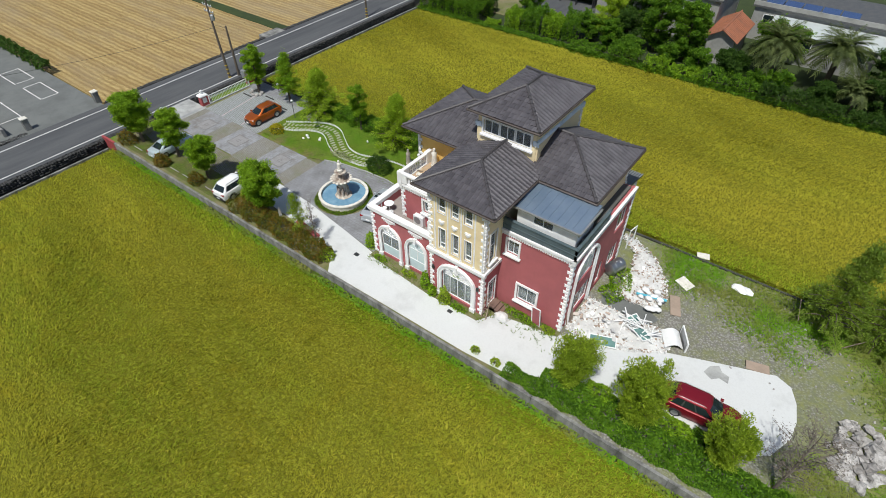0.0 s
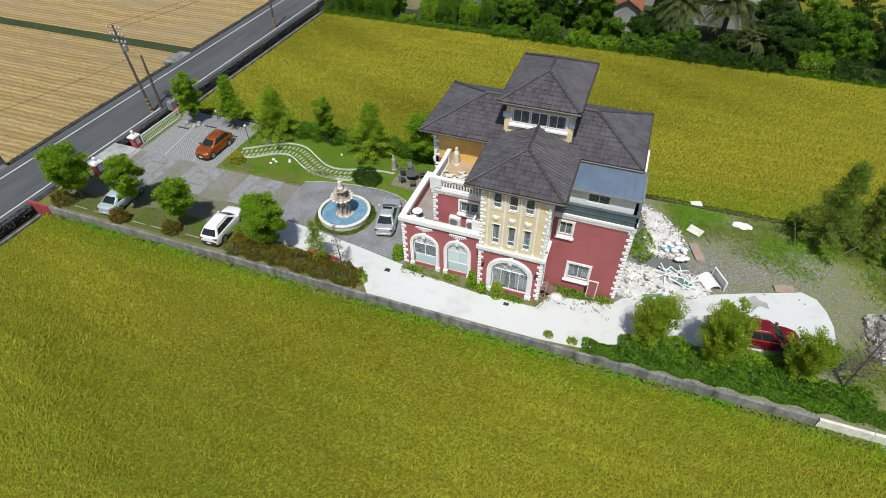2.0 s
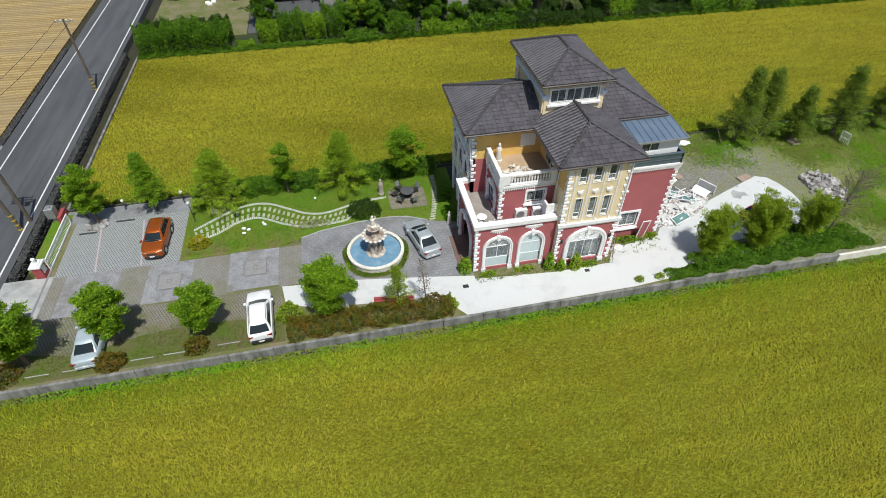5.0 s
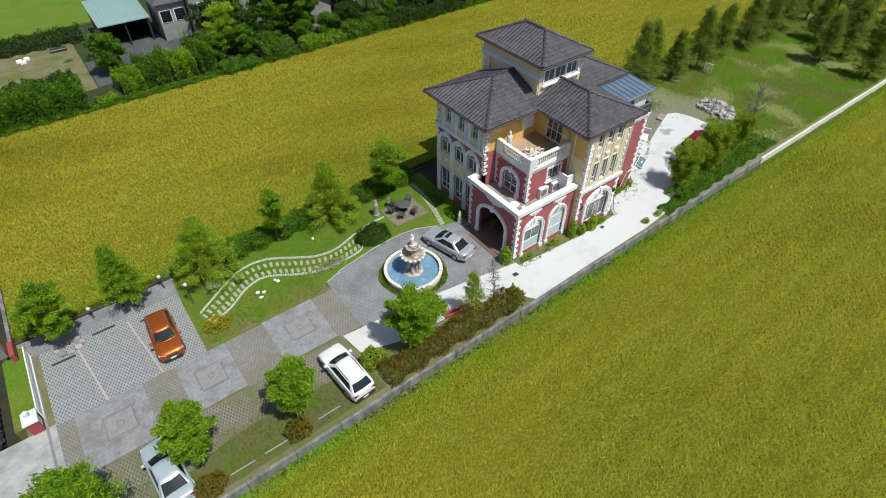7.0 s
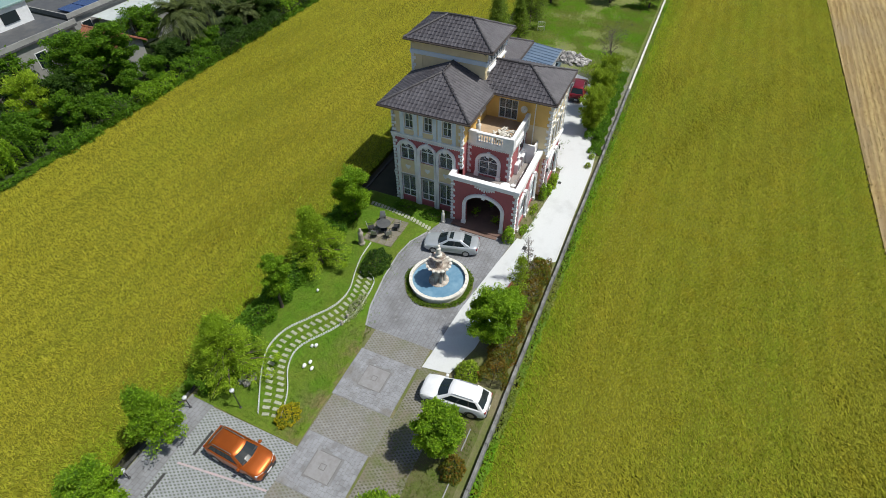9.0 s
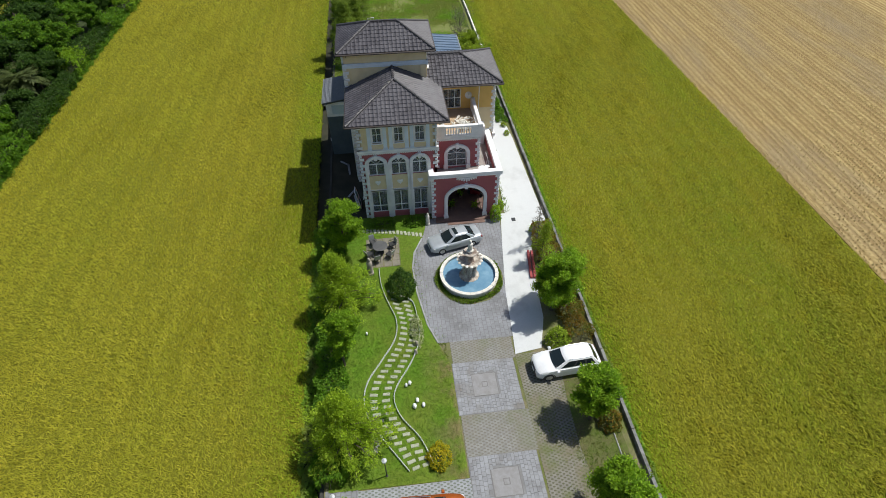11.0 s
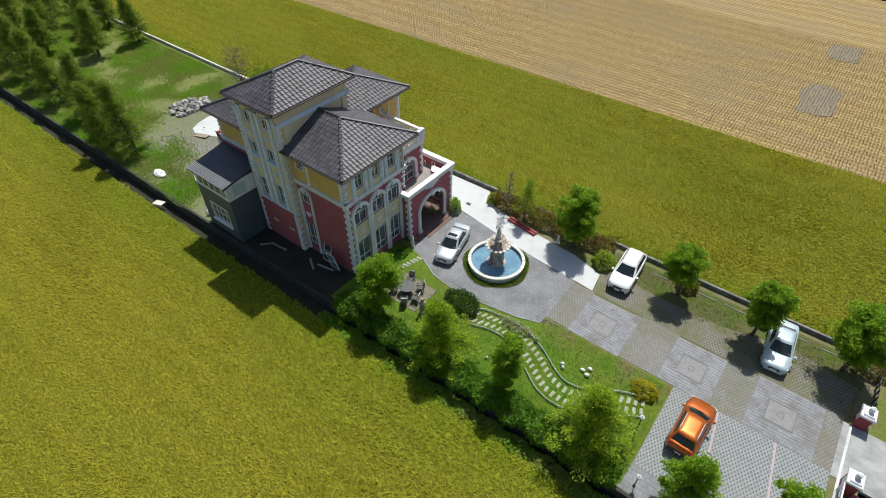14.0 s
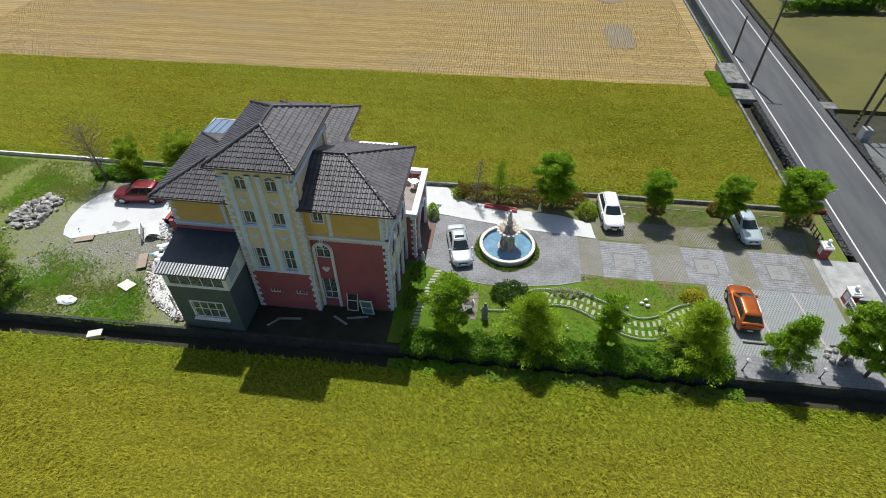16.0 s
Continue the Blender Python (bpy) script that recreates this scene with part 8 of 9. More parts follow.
part("seat", G().lathe([(0.2, 0.42), (0.22, 0.44), (0.2, 0.46)], 14), "frame_white", tc)
part("backrest", G().tube([(-0.2, -0.16, 0.44), (-0.24, -0.15, 0.75), (-0.25, 0.0, 0.86), (-0.24, 0.15, 0.75), (-0.2, 0.16, 0.44)], 0.02, 5).tube([(-0.21, 0, 0.45), (-0.25, 0, 0.85)], 0.015, 4), "frame_white", tc)
for k in range(4):
    a = k * math.pi / 2 + 0.78
    part("leg", G().tube([(0.24 * math.cos(a), 0.24 * math.sin(a), 0), (0.16 * math.cos(a), 0.16 * math.sin(a), 0.43)], 0.015, 4), "frame_white", tc)
copy_thing(tc, pose(-22.6, 24.5, FLOOR2, 0, 0, 150))
single("pipe_rail", G().tube([(-21.5, 24.3, FLOOR2 + 0.5), (-20.6, 24.3, FLOOR2 + 0.55), (-20.3, 24.3, FLOOR2)], 0.02, 5).tube([(-21.5, 24.3, FLOOR2 + 0.5), (-21.5, 24.3, FLOOR2)], 0.02, 5), "frame_white", "bent white pipe standing on the terrace", "pipe")
figure("balcony_statue", -21.15, 28.3, 7.15, 1.6, "stone_white", "pale statue standing on the balcony", 4)
rr = random.Random(77)
pile = G()
for k in range(46):
    x, y = -20.4 + rr.gauss(0, 0.5), 26.4 + rr.gauss(0, 0.35)
    m4 = pose(x, y, 7.2 + rr.uniform(0, 0.2), rr.uniform(-30, 30), rr.uniform(-30, 30), rr.uniform(0, 180))
    pile.add([tuple(m4 @ Vector(v)) for v in ((-0.25, -0.06, 0), (0.25, -0.06, 0), (0.25, 0.06, 0), (-0.25, 0.06, 0), (-0.22, -0.05, 0.09), (0.22, -0.05, 0.09), (0.22, 0.05, 0.09), (-0.22, 0.05, 0.09))], [(3, 2, 1, 0), (4, 5, 6, 7), (0, 1, 5, 4), (1, 2, 6, 5), (2, 3, 7, 6), (3, 0, 4, 7)])
single("balcony_pile", pile, "stone_white", "heap of pale broken plaster pieces on the balcony", "rubble", kind="stuff")
dish = thing("satellite_dish", "pale satellite dish on the yellow wall", "satellite dish", pose(-17.75, 25.55, 8.5, 0, -70, 0))
part("reflector", G().lathe([(0.02, 0.0), (0.18, 0.03), (0.29, 0.085), (0.3, 0.1), (0.18, 0.045), (0.02, 0.02)], 20), "stone_white", dish, smooth=50)
part("bracket", G().tube([(0, 0, -0.15), (0, 0, 0.02)], 0.025, 6).tube([(0, 0, 0.02), (0.2, 0, 0.4)], 0.012, 4), "dark_metal", dish)
g = G()
for f, u, z0, z1 in ((W_F, 24.6, 4.0, 9.6), (W_LW, 28.98, 7.2, 9.6), (S_F, -12.98, 4.6, 9.6), (N_T, -17.62, 0.2, 12.6)):
    g.tube([f.p(u, z0, 0.12), f.p(u, z1, 0.12)], 0.045, 6)
pieces("downpipe", g, "frame_white", house, "white rainwater downpipe")

# loose things against the house
door = thing("leaning_door", "white-framed screen door leaning on the red wall", "door", pose(-9.2, 24.78, 0.05, 9, 0, 0))
part("door_frame", G().box(-0.36, -0.29, -0.03, 0.03, 0, 2.2).box(0.29, 0.36, -0.03, 0.03, 0, 2.2).box(-0.29, 0.29, -0.03, 0.03, 0, 0.08).box(-0.29, 0.29, -0.03, 0.03, 2.12, 2.2), "frame_white", door)
part("door_panel", G().box(-0.29, 0.29, -0.012, 0.012, 0.08, 2.12), "red_render", door, "dull red panel")
ndoor = thing("leaning_frame", "white-framed window sash leaning on the red wall", "window sash", pose(-21.35, 35.75, 0.05, -12, 0, 0))
part("sash_frame", G().box(-0.45, -0.37, -0.03, 0.03, 0, 1.9).box(0.37, 0.45, -0.03, 0.03, 0, 1.9).box(-0.37, 0.37, -0.03, 0.03, 0, 0.08).box(-0.37, 0.37, -0.03, 0.03, 1.82, 1.9).box(-0.37, 0.37, -0.03, 0.03, 0.9, 0.96), "frame_white", ndoor)
part("glass", G().box(-0.37, 0.37, -0.01, 0.01, 0.08, 1.82), "teal_glass", ndoor)
ladder = thing("ladder", "wooden ladder leaning at the corner of the bay", "ladder", pose(-12.6, 23.0, 0.03, -14, 0, 0))
for s in (-0.2, 0.2):
    part("rail", G().box(s - 0.025, s + 0.025, -0.03, 0.03, 0, 2.2), "plywood", ladder)
for k in range(6):
    part("rung", G().tube([(-0.2, 0, 0.25 + k * 0.33), (0.2, 0, 0.25 + k * 0.33)], 0.02, 5), "plywood", ladder)
steps = thing("side_steps", "brown timber steps before the side door", "steps")
for k in range(3):
    part("step", G().soft(-12.88 + 0.0, -11.7 + 0.0 - 0.3 * k, 23.95, 24.85, 0.0, 0.18 * (k + 1), 0.02), "terracotta", steps)
single("gravel_heap", G().blob((-11.6, 23.9, 0.05), (0.6, 0.45, 0.35), random.Random(9), 12, 8, 0.1), "plaster_dust", "small heap of grey gravel", "gravel heap")
single("drain_cover", G().soft(-25.15, -24.7, 22.15, 22.5, 0.0, 0.046, 0.005), "dark_metal", "dark iron drain cover in the white drive", "drain cover")
single("drain_cover", G().soft(-15.2, -14.8, 21.9, 22.2, 0.0, 0.046, 0.005), "dark_metal", "dark iron drain cover in the white drive", "drain cover")
bench = thing("red_beam", "pair of long red beams lying by the hedge", "beam", pose(-30.6, 21.9, 0.04, 0, 0, -8))
for s in (0, 0.28):
    part("beam", G().soft(-1.5, 1.5, s - 0.1, s + 0.1, 0, 0.2, 0.02), "red_paint", bench)
pot = thing("plant_pot", "potted plant standing in the porch", "plant pot", pose(-23.3, 25.6, 0.12), "porch pots")
part("pot", G().lathe([(0.14, 0), (0.2, 0.3), (0.22, 0.34), (0.18, 0.34), (0.17, 0.3)], 14), "terracotta", pot)
quads_object("leaves", leaf_quads(np.random.default_rng(3), np.random.default_rng(4).normal(0, 0.16, (120, 3)) + np.array([0, 0, 0.6]), 0.1), "leaf_fresh", pot)
copy_thing(pot, pose(-22.9, 27.6, 0.12))
copy_thing(pot, pose(-21.4, 26.6, 0.12, 0, 0, 60))
bike = thing("scooter", "parked motor scooter in the shaded porch", "scooter", pose(-21.3, 25.2, 0.12, 0, 0, 60))
part("body", G().soft(-0.5, 0.3, -0.14, 0.14, 0.35, 0.7, 0.06).soft(0.3, 0.45, -0.17, 0.17, 0.2, 0.95, 0.05).box(-0.1, 0.35, -0.13, 0.13, 0.2, 0.28), "car_maroon", bike)
part("saddle", G().soft(-0.55, 0.15, -0.13, 0.13, 0.7, 0.8, 0.04), "rubber", bike)
part("handlebar", G().tube([(0.32, -0.3, 1.02), (0.4, 0, 0.98), (0.32, 0.3, 1.02)], 0.02, 6), "dark_metal", bike)
for xx in (-0.55, 0.55):
    w_ = part("wheel", G().lathe([(0.12, -0.05), (0.22, -0.05), (0.24, 0), (0.22, 0.05), (0.12, 0.05)], 16).moved(pose(xx, 0, 0.24, 90, 0, 0)), "rubber", bike)


# ---- back plot: rubble, tank, stones ----
RUB = [(-7.3, 25.7), (-5.2, 25.5), (-2.6, 26.6), (-0.6, 28.0), (-0.4, 29.6), (-2.2, 29.9), (-4.6, 29.7), (-7.3, 29.6)]
RUB_NORTH = [(-5.9, 31.0), (-4.2, 30.9), (-2.9, 31.3), (-2.3, 32.6), (-3.0, 34.6), (-4.8, 36.8), (-7.6, 38.3), (-8.3, 37.6), (-6.4, 36.2), (-6.0, 34.0)]


def dust_heap(poly, high, seed, label):
    """An uneven sheet of grit that fills an outline and falls off towards its rim."""
    step = 0.24
    xs, ys = [p[0] for p in poly], [p[1] for p in poly]
    vs, fs, keep = [], [], {}
    for i in range(int((max(xs) - min(xs)) / step) + 1):
        for j in range(int((max(ys) - min(ys)) / step) + 1):
            x, y = min(xs) + i * step, min(ys) + j * step
            if inside(x, y, poly):
                keep[(i, j)] = len(vs)
                rim = 0.0 if not all(inside(x + a, y + b, poly) for a, b in ((0.4, 0), (-0.4, 0), (0, 0.4), (0, -0.4))) else 1.0
                vs.append((x, y, 0.045 + rim * max(0.0, high + high * 1.3 * noise.noise((x * 0.7, y * 0.7, seed)) + 0.1 * noise.noise((x * 2.5, y * 2.5, 4.0)))))
    for (i, j), k in keep.items():
        q = [keep.get((i + 1, j)), keep.get((i + 1, j + 1)), keep.get((i, j + 1))]
        if all(v is not None for v in q):
            fs.append((k, *q))
    return single("dust_heap", G().add(vs, fs), "plaster_dust", label, "rubble heap", 60, "stuff")


dust_heap(RUB, 0.14, 1.0, "uneven heap of pale plaster dust and grit")
dust_heap(RUB_NORTH, 0.16, 2.0, "heap of pale grit and broken plaster behind the house")
slab("bare_grit", [(-6.2, 29.4), (-2.6, 29.6), (-2.2, 30.6), (-3.4, 31.3), (-5.6, 31.2), (-6.6, 30.4)], "old_asphalt", "bare patch of grey grit between the rubble heaps", 0.02, "ground")
slab("damp_patch", [(1.9, 28.1), (2.5, 27.8), (2.9, 28.2), (3.5, 28.1), (3.4, 28.7), (2.9, 28.8), (2.6, 29.2), (2.1, 28.8)], "grey_concrete", "grey smudge on the white concrete", 0.038, "paving", 0.0)


def chips(name, count, poly, lo, hi, mat, seed, label, zmax=0.35, thin=0.3):
    rng = random.Random(seed)
    g = G()
    xs, ys = [p[0] for p in poly], [p[1] for p in poly]
    n = 0
    while n < count:
        x, y = rng.uniform(min(xs), max(xs)), rng.uniform(min(ys), max(ys))
        if not inside(x, y, poly):
            continue
        n += 1
        a, b, c = rng.uniform(lo, hi), rng.uniform(lo, hi) * 0.7, rng.uniform(lo, hi) * thin
        m4 = pose(x, y, rng.uniform(0.03, zmax), rng.uniform(-35, 35), rng.uniform(-35, 35), rng.uniform(0, 360))
        j = lambda: rng.uniform(0.7, 1.1)
        g.add([tuple(m4 @ Vector(v)) for v in ((-a * j(), -b * j(), -c), (a * j(), -b * j(), -c), (a * j(), b * j(), -c), (-a * j(), b * j(), -c), (-a * j(), -b * j(), c), (a * j(), -b * j(), c), (a * j(), b * j(), c), (-a * j(), b * j(), c))],
              [(3, 2, 1, 0), (4, 5, 6, 7), (0, 1, 5, 4), (1, 2, 6, 5), (2, 3, 7, 6), (3, 0, 4, 7)])
    return single(name, g, mat, label, "rubble", kind="stuff")


chips("broken_plaster", 1300, RUB, 0.025, 0.10, "rubble", 601, "broken white plaster and tile pieces", 0.22)
chips("broken_brick", 260, RUB_NORTH, 0.04, 0.13, "plywood", 606, "broken brown boards and bricks in the rubble", 0.28, 0.35)
chips("broken_brick", 150, RUB, 0.04, 0.12, "plywood", 607, "broken brown boards and bricks in the rubble", 0.25, 0.35)
chips("broken_plaster", 1300, RUB_NORTH, 0.025, 0.10, "rubble", 605, "broken white plaster and tile pieces", 0.25)
chips("broken_plaster", 34, [(-5.6, 31.4), (-3.2, 31.4), (-2.7, 32.6), (-3.6, 34.6), (-5.6, 35.6)], 0.1, 0.26, "rubble", 602, "larger broken white slabs heaped on the rubble", 0.32, 0.16)
chips("broken_plaster", 55, [(-7.3, 25.8), (-4.8, 25.9), (-2.4, 27.6), (-3.2, 29.2), (-7.2, 29.2)], 0.1, 0.26, "rubble", 603, "broken plaster against the house corner", 0.5, 0.16)
rr = random.Random(640)
for k in range(16):
    x, y, r = -3.2 + rr.gauss(0, 0.5), 31.7 + rr.gauss(0, 0.6), rr.uniform(0.18, 0.32)
    single("rubble_sack", G().blob((x, y, 0.32 + r * 0.5), (r, r * 0.75, r * 0.6), rr, 10, 7, 0.16), "frame_white", "crumpled white plastic sack on the rubble", "sack", 70, group="sacks on the rubble")
chips("scattered_stones", 90, [(-6, 31), (0, 28.5), (14, 30.5), (16, 34), (8, 37.5), (-4, 37.5)], 0.03, 0.11, "boulder", 604, "scattered grey stones on the gravel", 0.06, 0.6)
rr = random.Random(610)
for k in range(26):
    x, y = -2.9 + rr.uniform(-1.5, 1.3), 28.75 + rr.uniform(-0.75, 0.8)
    L2, a = rr.uniform(0.6, 1.6), rr.uniform(0, 360)
    single("window_bar", G().box(-L2 / 2, L2 / 2, -0.035, 0.035, -0.03, 0.03).moved(pose(x, y, 0.25 + 0.02 * k, rr.uniform(-12, 12), rr.uniform(-14, 14), a)), "frame_white", "discarded white window-frame bar on the rubble", "frame bar", group="discarded frame bars")


def pane_frame(x, y, z, w, h, tilt, turn, label, glass="teal_glass"):
    top = thing("discarded_window", label, "discarded window", pose(x, y, z, tilt, 0, turn), "discarded window sashes")
    part("sash_frame", G().box(-w / 2, w / 2, -h / 2, -h / 2 + 0.07, -0.03, 0.03).box(-w / 2, w / 2, h / 2 - 0.07, h / 2, -0.03, 0.03).box(-w / 2, -w / 2 + 0.07, -h / 2 + 0.07, h / 2 - 0.07, -0.03, 0.03).box(w / 2 - 0.07, w / 2, -h / 2 + 0.07, h / 2 - 0.07, -0.03, 0.03), "frame_white", top)
    part("glass", G().box(-w / 2 + 0.07, w / 2 - 0.07, -h / 2 + 0.07, h / 2 - 0.07, -0.008, 0.008), glass, top)


pane_frame(-4.6, 26.15, 0.32, 1.9, 0.8, 18, 22, "white sash with greenish glass lying on the rubble")
pane_frame(-2.6, 28.3, 0.45, 1.2, 0.9, -10, -30, "white sash with greenish glass thrown on the heap")
pane_frame(-3.6, 29.2, 0.4, 1.0, 0.8, 12, 60, "white sash with greenish glass thrown on the heap")
tub = thing("steel_cabinet", "dented white sheet-metal cover lying on its side", "cabinet", pose(-0.75, 29.25, 0.02, 0, 0, 30))
n = 10
pts = [(-0.62 + 1.24 * i / n, 0.62 * math.sin(math.pi * (0.12 + 0.76 * i / n))) for i in range(n + 1)]
vs = [(x, -0.75, z) for x, z in pts] + [(x, 0.75, z) for x, z in pts] + [(x * 0.95, -0.75, z * 0.93 - 0.02) for x, z in pts] + [(x * 0.95, 0.75, z * 0.93 - 0.02) for x, z in pts]
m = n + 1
part("cover", G().add(vs, [(i, i + 1, m + i + 1, m + i) for i in range(n)] + [(2 * m + i, 3 * m + i, 3 * m + i + 1, 2 * m + i + 1) for i in range(n)] + [(i, 2 * m + i, 2 * m + i + 1, i + 1) for i in range(n)] + [(m + i, m + i + 1, 3 * m + i + 1, 3 * m + i) for i in range(n)]), "frame_white", tub, smooth=50)
part("screen", G().box(0.72, 0.78, -0.85, 0.75, 0.0, 0.9), "galvanised", tub, "grey mesh screen standing on edge")
part("screen_frame", G().box(0.70, 0.80, -0.9, -0.83, 0.0, 0.95).box(0.70, 0.80, 0.75, 0.82, 0.0, 0.95).box(0.70, 0.80, -0.83, 0.75, 0.9, 0.96), "frame_white", tub)
for x, y, w, h, turn, lab in ((-1.7, 32.6, 0.75, 1.9, 22, "sheet of brown plywood lying on the ground"), (4.7, 30.6, 1.5, 0.7, 18, "sheet of pinkish-brown board on the gravel"), (-1.9, 35.3, 1.2, 0.9, -25, "pale stone slab lying in weeds"), (-3.4, 33.0, 0.9, 0.6, 35, "grey sheet of board on the rubble"), (13.6, 35.2, 1.3, 1.0, 10, "pinkish board lying near the trees")):
    single("board", G().soft(-w / 2, w / 2, -h / 2, h / 2, 0, 0.05, 0.01).moved(pose(x, y, 0.06 if y < 32 or x > 0 else 0.12, 4, 3, turn)), "plywood" if "slab" not in lab else "stone_white", lab, "board", group="loose boards")
single("field_slab", G().soft(-0.5, 0.5, -0.33, 0.33, 0, 0.07, 0.02).moved(pose(-1.8, 39.75, -0.3, 5, 0, 20)), "stone_white", "pale stone slab fallen on the rice", "slab")
single("plastic_sheet", G().blob((1.9, 37.3, 0.12), (0.75, 0.45, 0.2), random.Random(3), 12, 6, 0.25), "frame_white", "crumpled white plastic sheet by the field wall", "sheet")
single("blue_plank", G().soft(-1.1, 1.1, -0.1, 0.1, 0, 0.06, 0.01).moved(pose(-3.4, 32.0, 0.5, 6, -4, 12)), "blue_plastic", "turquoise plastic trim lying across the rubble", "plank")
single("timber_sheet", G().box(-0.03, 0.03, -0.5, 0.5, 0, 1.2).moved(pose(-7.35, 26.5, 0.05, 0, -8, 0)), "plywood", "splintered brown board against the house", "board")
tank = thing("steel_tank", "horizontal stainless steel water tank in weeds", "tank", pose(-6.9, 33.2, 0.0, 0, 0, 72))
part("drum", G().lathe([(0.05, -0.85), (0.35, -0.8), (0.52, -0.66), (0.52, -0.3), (0.535, -0.28), (0.52, -0.26), (0.52, 0.26), (0.535, 0.28), (0.52, 0.3), (0.52, 0.66), (0.35, 0.8), (0.05, 0.85)], 28).moved(pose(0, 0, 0.72, 0, 90, 0)), "tank_steel", tank, "polished ribbed drum", 35)
for s in (-0.5, 0.5):
    part("cradle", G().box(s - 0.05, s + 0.05, -0.4, 0.4, 0, 0.34), "galvanised", tank)
part("inlet", G().lathe([(0.08, 0), (0.08, 0.12), (0.05, 0.14)], 10, 0, 0, 1.22), "tank_steel", tank)
frame_e = thing("scrap_frame", "white metal frame standing on the back plot", "frame", pose(18.5, 34.0, 0, -14, 0, 105))
part("frame", G().box(-0.5, -0.44, -0.03, 0.03, 0, 1.5).box(0.44, 0.5, -0.03, 0.03, 0, 1.5).box(-0.44, 0.44, -0.03, 0.03, 1.44, 1.5).box(-0.44, 0.44, -0.03, 0.03, 0.7, 0.76), "frame_white", frame_e)
for k in range(5):
    part("bar", G().box(-0.33 + k * 0.165, -0.31 + k * 0.165, -0.02, 0.02, 0.0, 1.44), "frame_white", frame_e)
for k, (x, y, L2, a, lab) in enumerate(((-20.6, 36.2, 1.6, 12, "grey plank lying behind the house"), (-19.4, 36.6, 1.3, -30, "grey plank lying behind the house"), (-15.6, 36.9, 1.8, 6, "grey plank lying behind the house"), (-14.6, 37.3, 1.2, 48, "grey plank lying behind the house"))):
    single("plank", G().soft(-L2 / 2, L2 / 2, -0.09, 0.09, 0.0, 0.05, 0.01).moved(pose(x, y, 0.01, 0, 0, a)), "galvanised", lab, "plank", group="planks behind the house")
screen = thing("insect_screen", "white framed insect screen leaning on the wall", "screen", pose(-20.1, 35.55, 0, 14, 0, 0))
part("frame", G().box(-0.42, -0.36, -0.03, 0.03, 0, 1.9).box(0.36, 0.42, -0.03, 0.03, 0, 1.9).box(-0.36, 0.36, -0.03, 0.03, 1.84, 1.9).box(-0.36, 0.36, -0.03, 0.03, 0.0, 0.06).box(-0.36, 0.36, -0.03, 0.03, 0.9, 0.96), "frame_white", screen)
part("mesh", G().box(-0.36, 0.36, -0.008, 0.008, 0.06, 0.9).box(-0.36, 0.36, -0.008, 0.008, 0.96, 1.84), "dark_metal", screen, "dark insect mesh")
frame_e2 = thing("door_frame", "white door frame leaning by the annex", "door frame", pose(-7.2, 36.9, 0, 0, 0, 80))
part("frame", G().box(-0.5, -0.42, -0.04, 0.04, 0, 2.0).box(0.42, 0.5, -0.04, 0.04, 0, 2.0).box(-0.42, 0.42, -0.04, 0.04, 1.92, 2.0), "frame_white", frame_e2)
for k, (x, y, tilt) in enumerate(((9.0, 35.9, 55), (6.0, 36.6, 62), (10.5, 36.4, 48))):
    single("tree_prop", G().tube([(x, y, 0.0), (x + 0.9 * math.cos(k * 2.2), y + 0.9 * math.sin(k * 2.2), 1.5)], 0.04, 6), "plywood", "pale wooden stake propping a tree", "stake", group="tree stakes")
rr = random.Random(620)
for k in range(80):
    a, r = rr.uniform(0, 2 * math.pi), math.sqrt(rr.uniform(0, 1))
    x, y = 11.3 + 1.75 * r * math.cos(a) + 0.35 * math.sin(a), 27.9 + 2.7 * r * math.sin(a)
    s = rr.uniform(0.17, 0.42) * (1.25 if r < 0.5 else 0.9)
    single("boulder", G().blob((x, y, s * 0.45 + (0.28 * (1 - r) if k % 2 else 0.0)), (s * rr.uniform(0.8, 1.3), s, s * rr.uniform(0.6, 0.9)), rr, 6, 5, 0.34), "boulder", "rough grey boulder in a heap", "boulder", group="heap of boulders")

# ---- tree belt, palms and houses to the north ----
for k, (xa, ya, xb, yb, wide, high, leaf) in enumerate(((-58.0, 72.6, -54.0, 72.7, 3.6, 3.0, "leaf_wood"), (-54.2, 73.0, -50.5, 72.8, 3.8, 3.4, "leaf_wood"), (-50.6, 72.6, -45.9, 72.6, 3.6, 3.1, "leaf_wood"), (-58.0, 75.4, -46.2, 75.4, 2.6, 2.6, "leaf_dark"), (-42.4, 73.3, -39.5, 73.6, 3.2, 2.4, "leaf_fresh"), (-39.6, 73.9, -36.2, 74.0, 3.6, 3.1, "leaf_wood"), (-36.3, 74.0, -33.0, 74.2, 3.6, 2.7, "leaf_fresh"), (-33.2, 74.4, -30.4, 74.6, 3.8, 3.5, "leaf_wood"))):
    hedge("tall_hedge", [(xa, ya), ((xa + xb) / 2, (ya + yb) / 2 + 0.2), (xb, yb)], wide, high, leaf, 680 + k, "tall overgrown green hedge along the field", 1900, 0.13).location = (0, 0, -0.45)
hedge("field_grass", [(-58.0, 71.1), (-30.0, 71.2), (0.0, 71.2), (62.0, 71.2)], 1.3, 0.35, "leaf_wood", 695, "rank green grass at the edge of the rice", 300, 0.14, True).location = (0, 0, -0.5)
hedge("gap_weeds", [(-45.2, 71.6), (-43.0, 72.2)], 1.8, 0.7, "leaf_fresh", 693, "bright weeds in the gap of the hedges", 600, 0.13, True).location = (0, 0, -0.45)
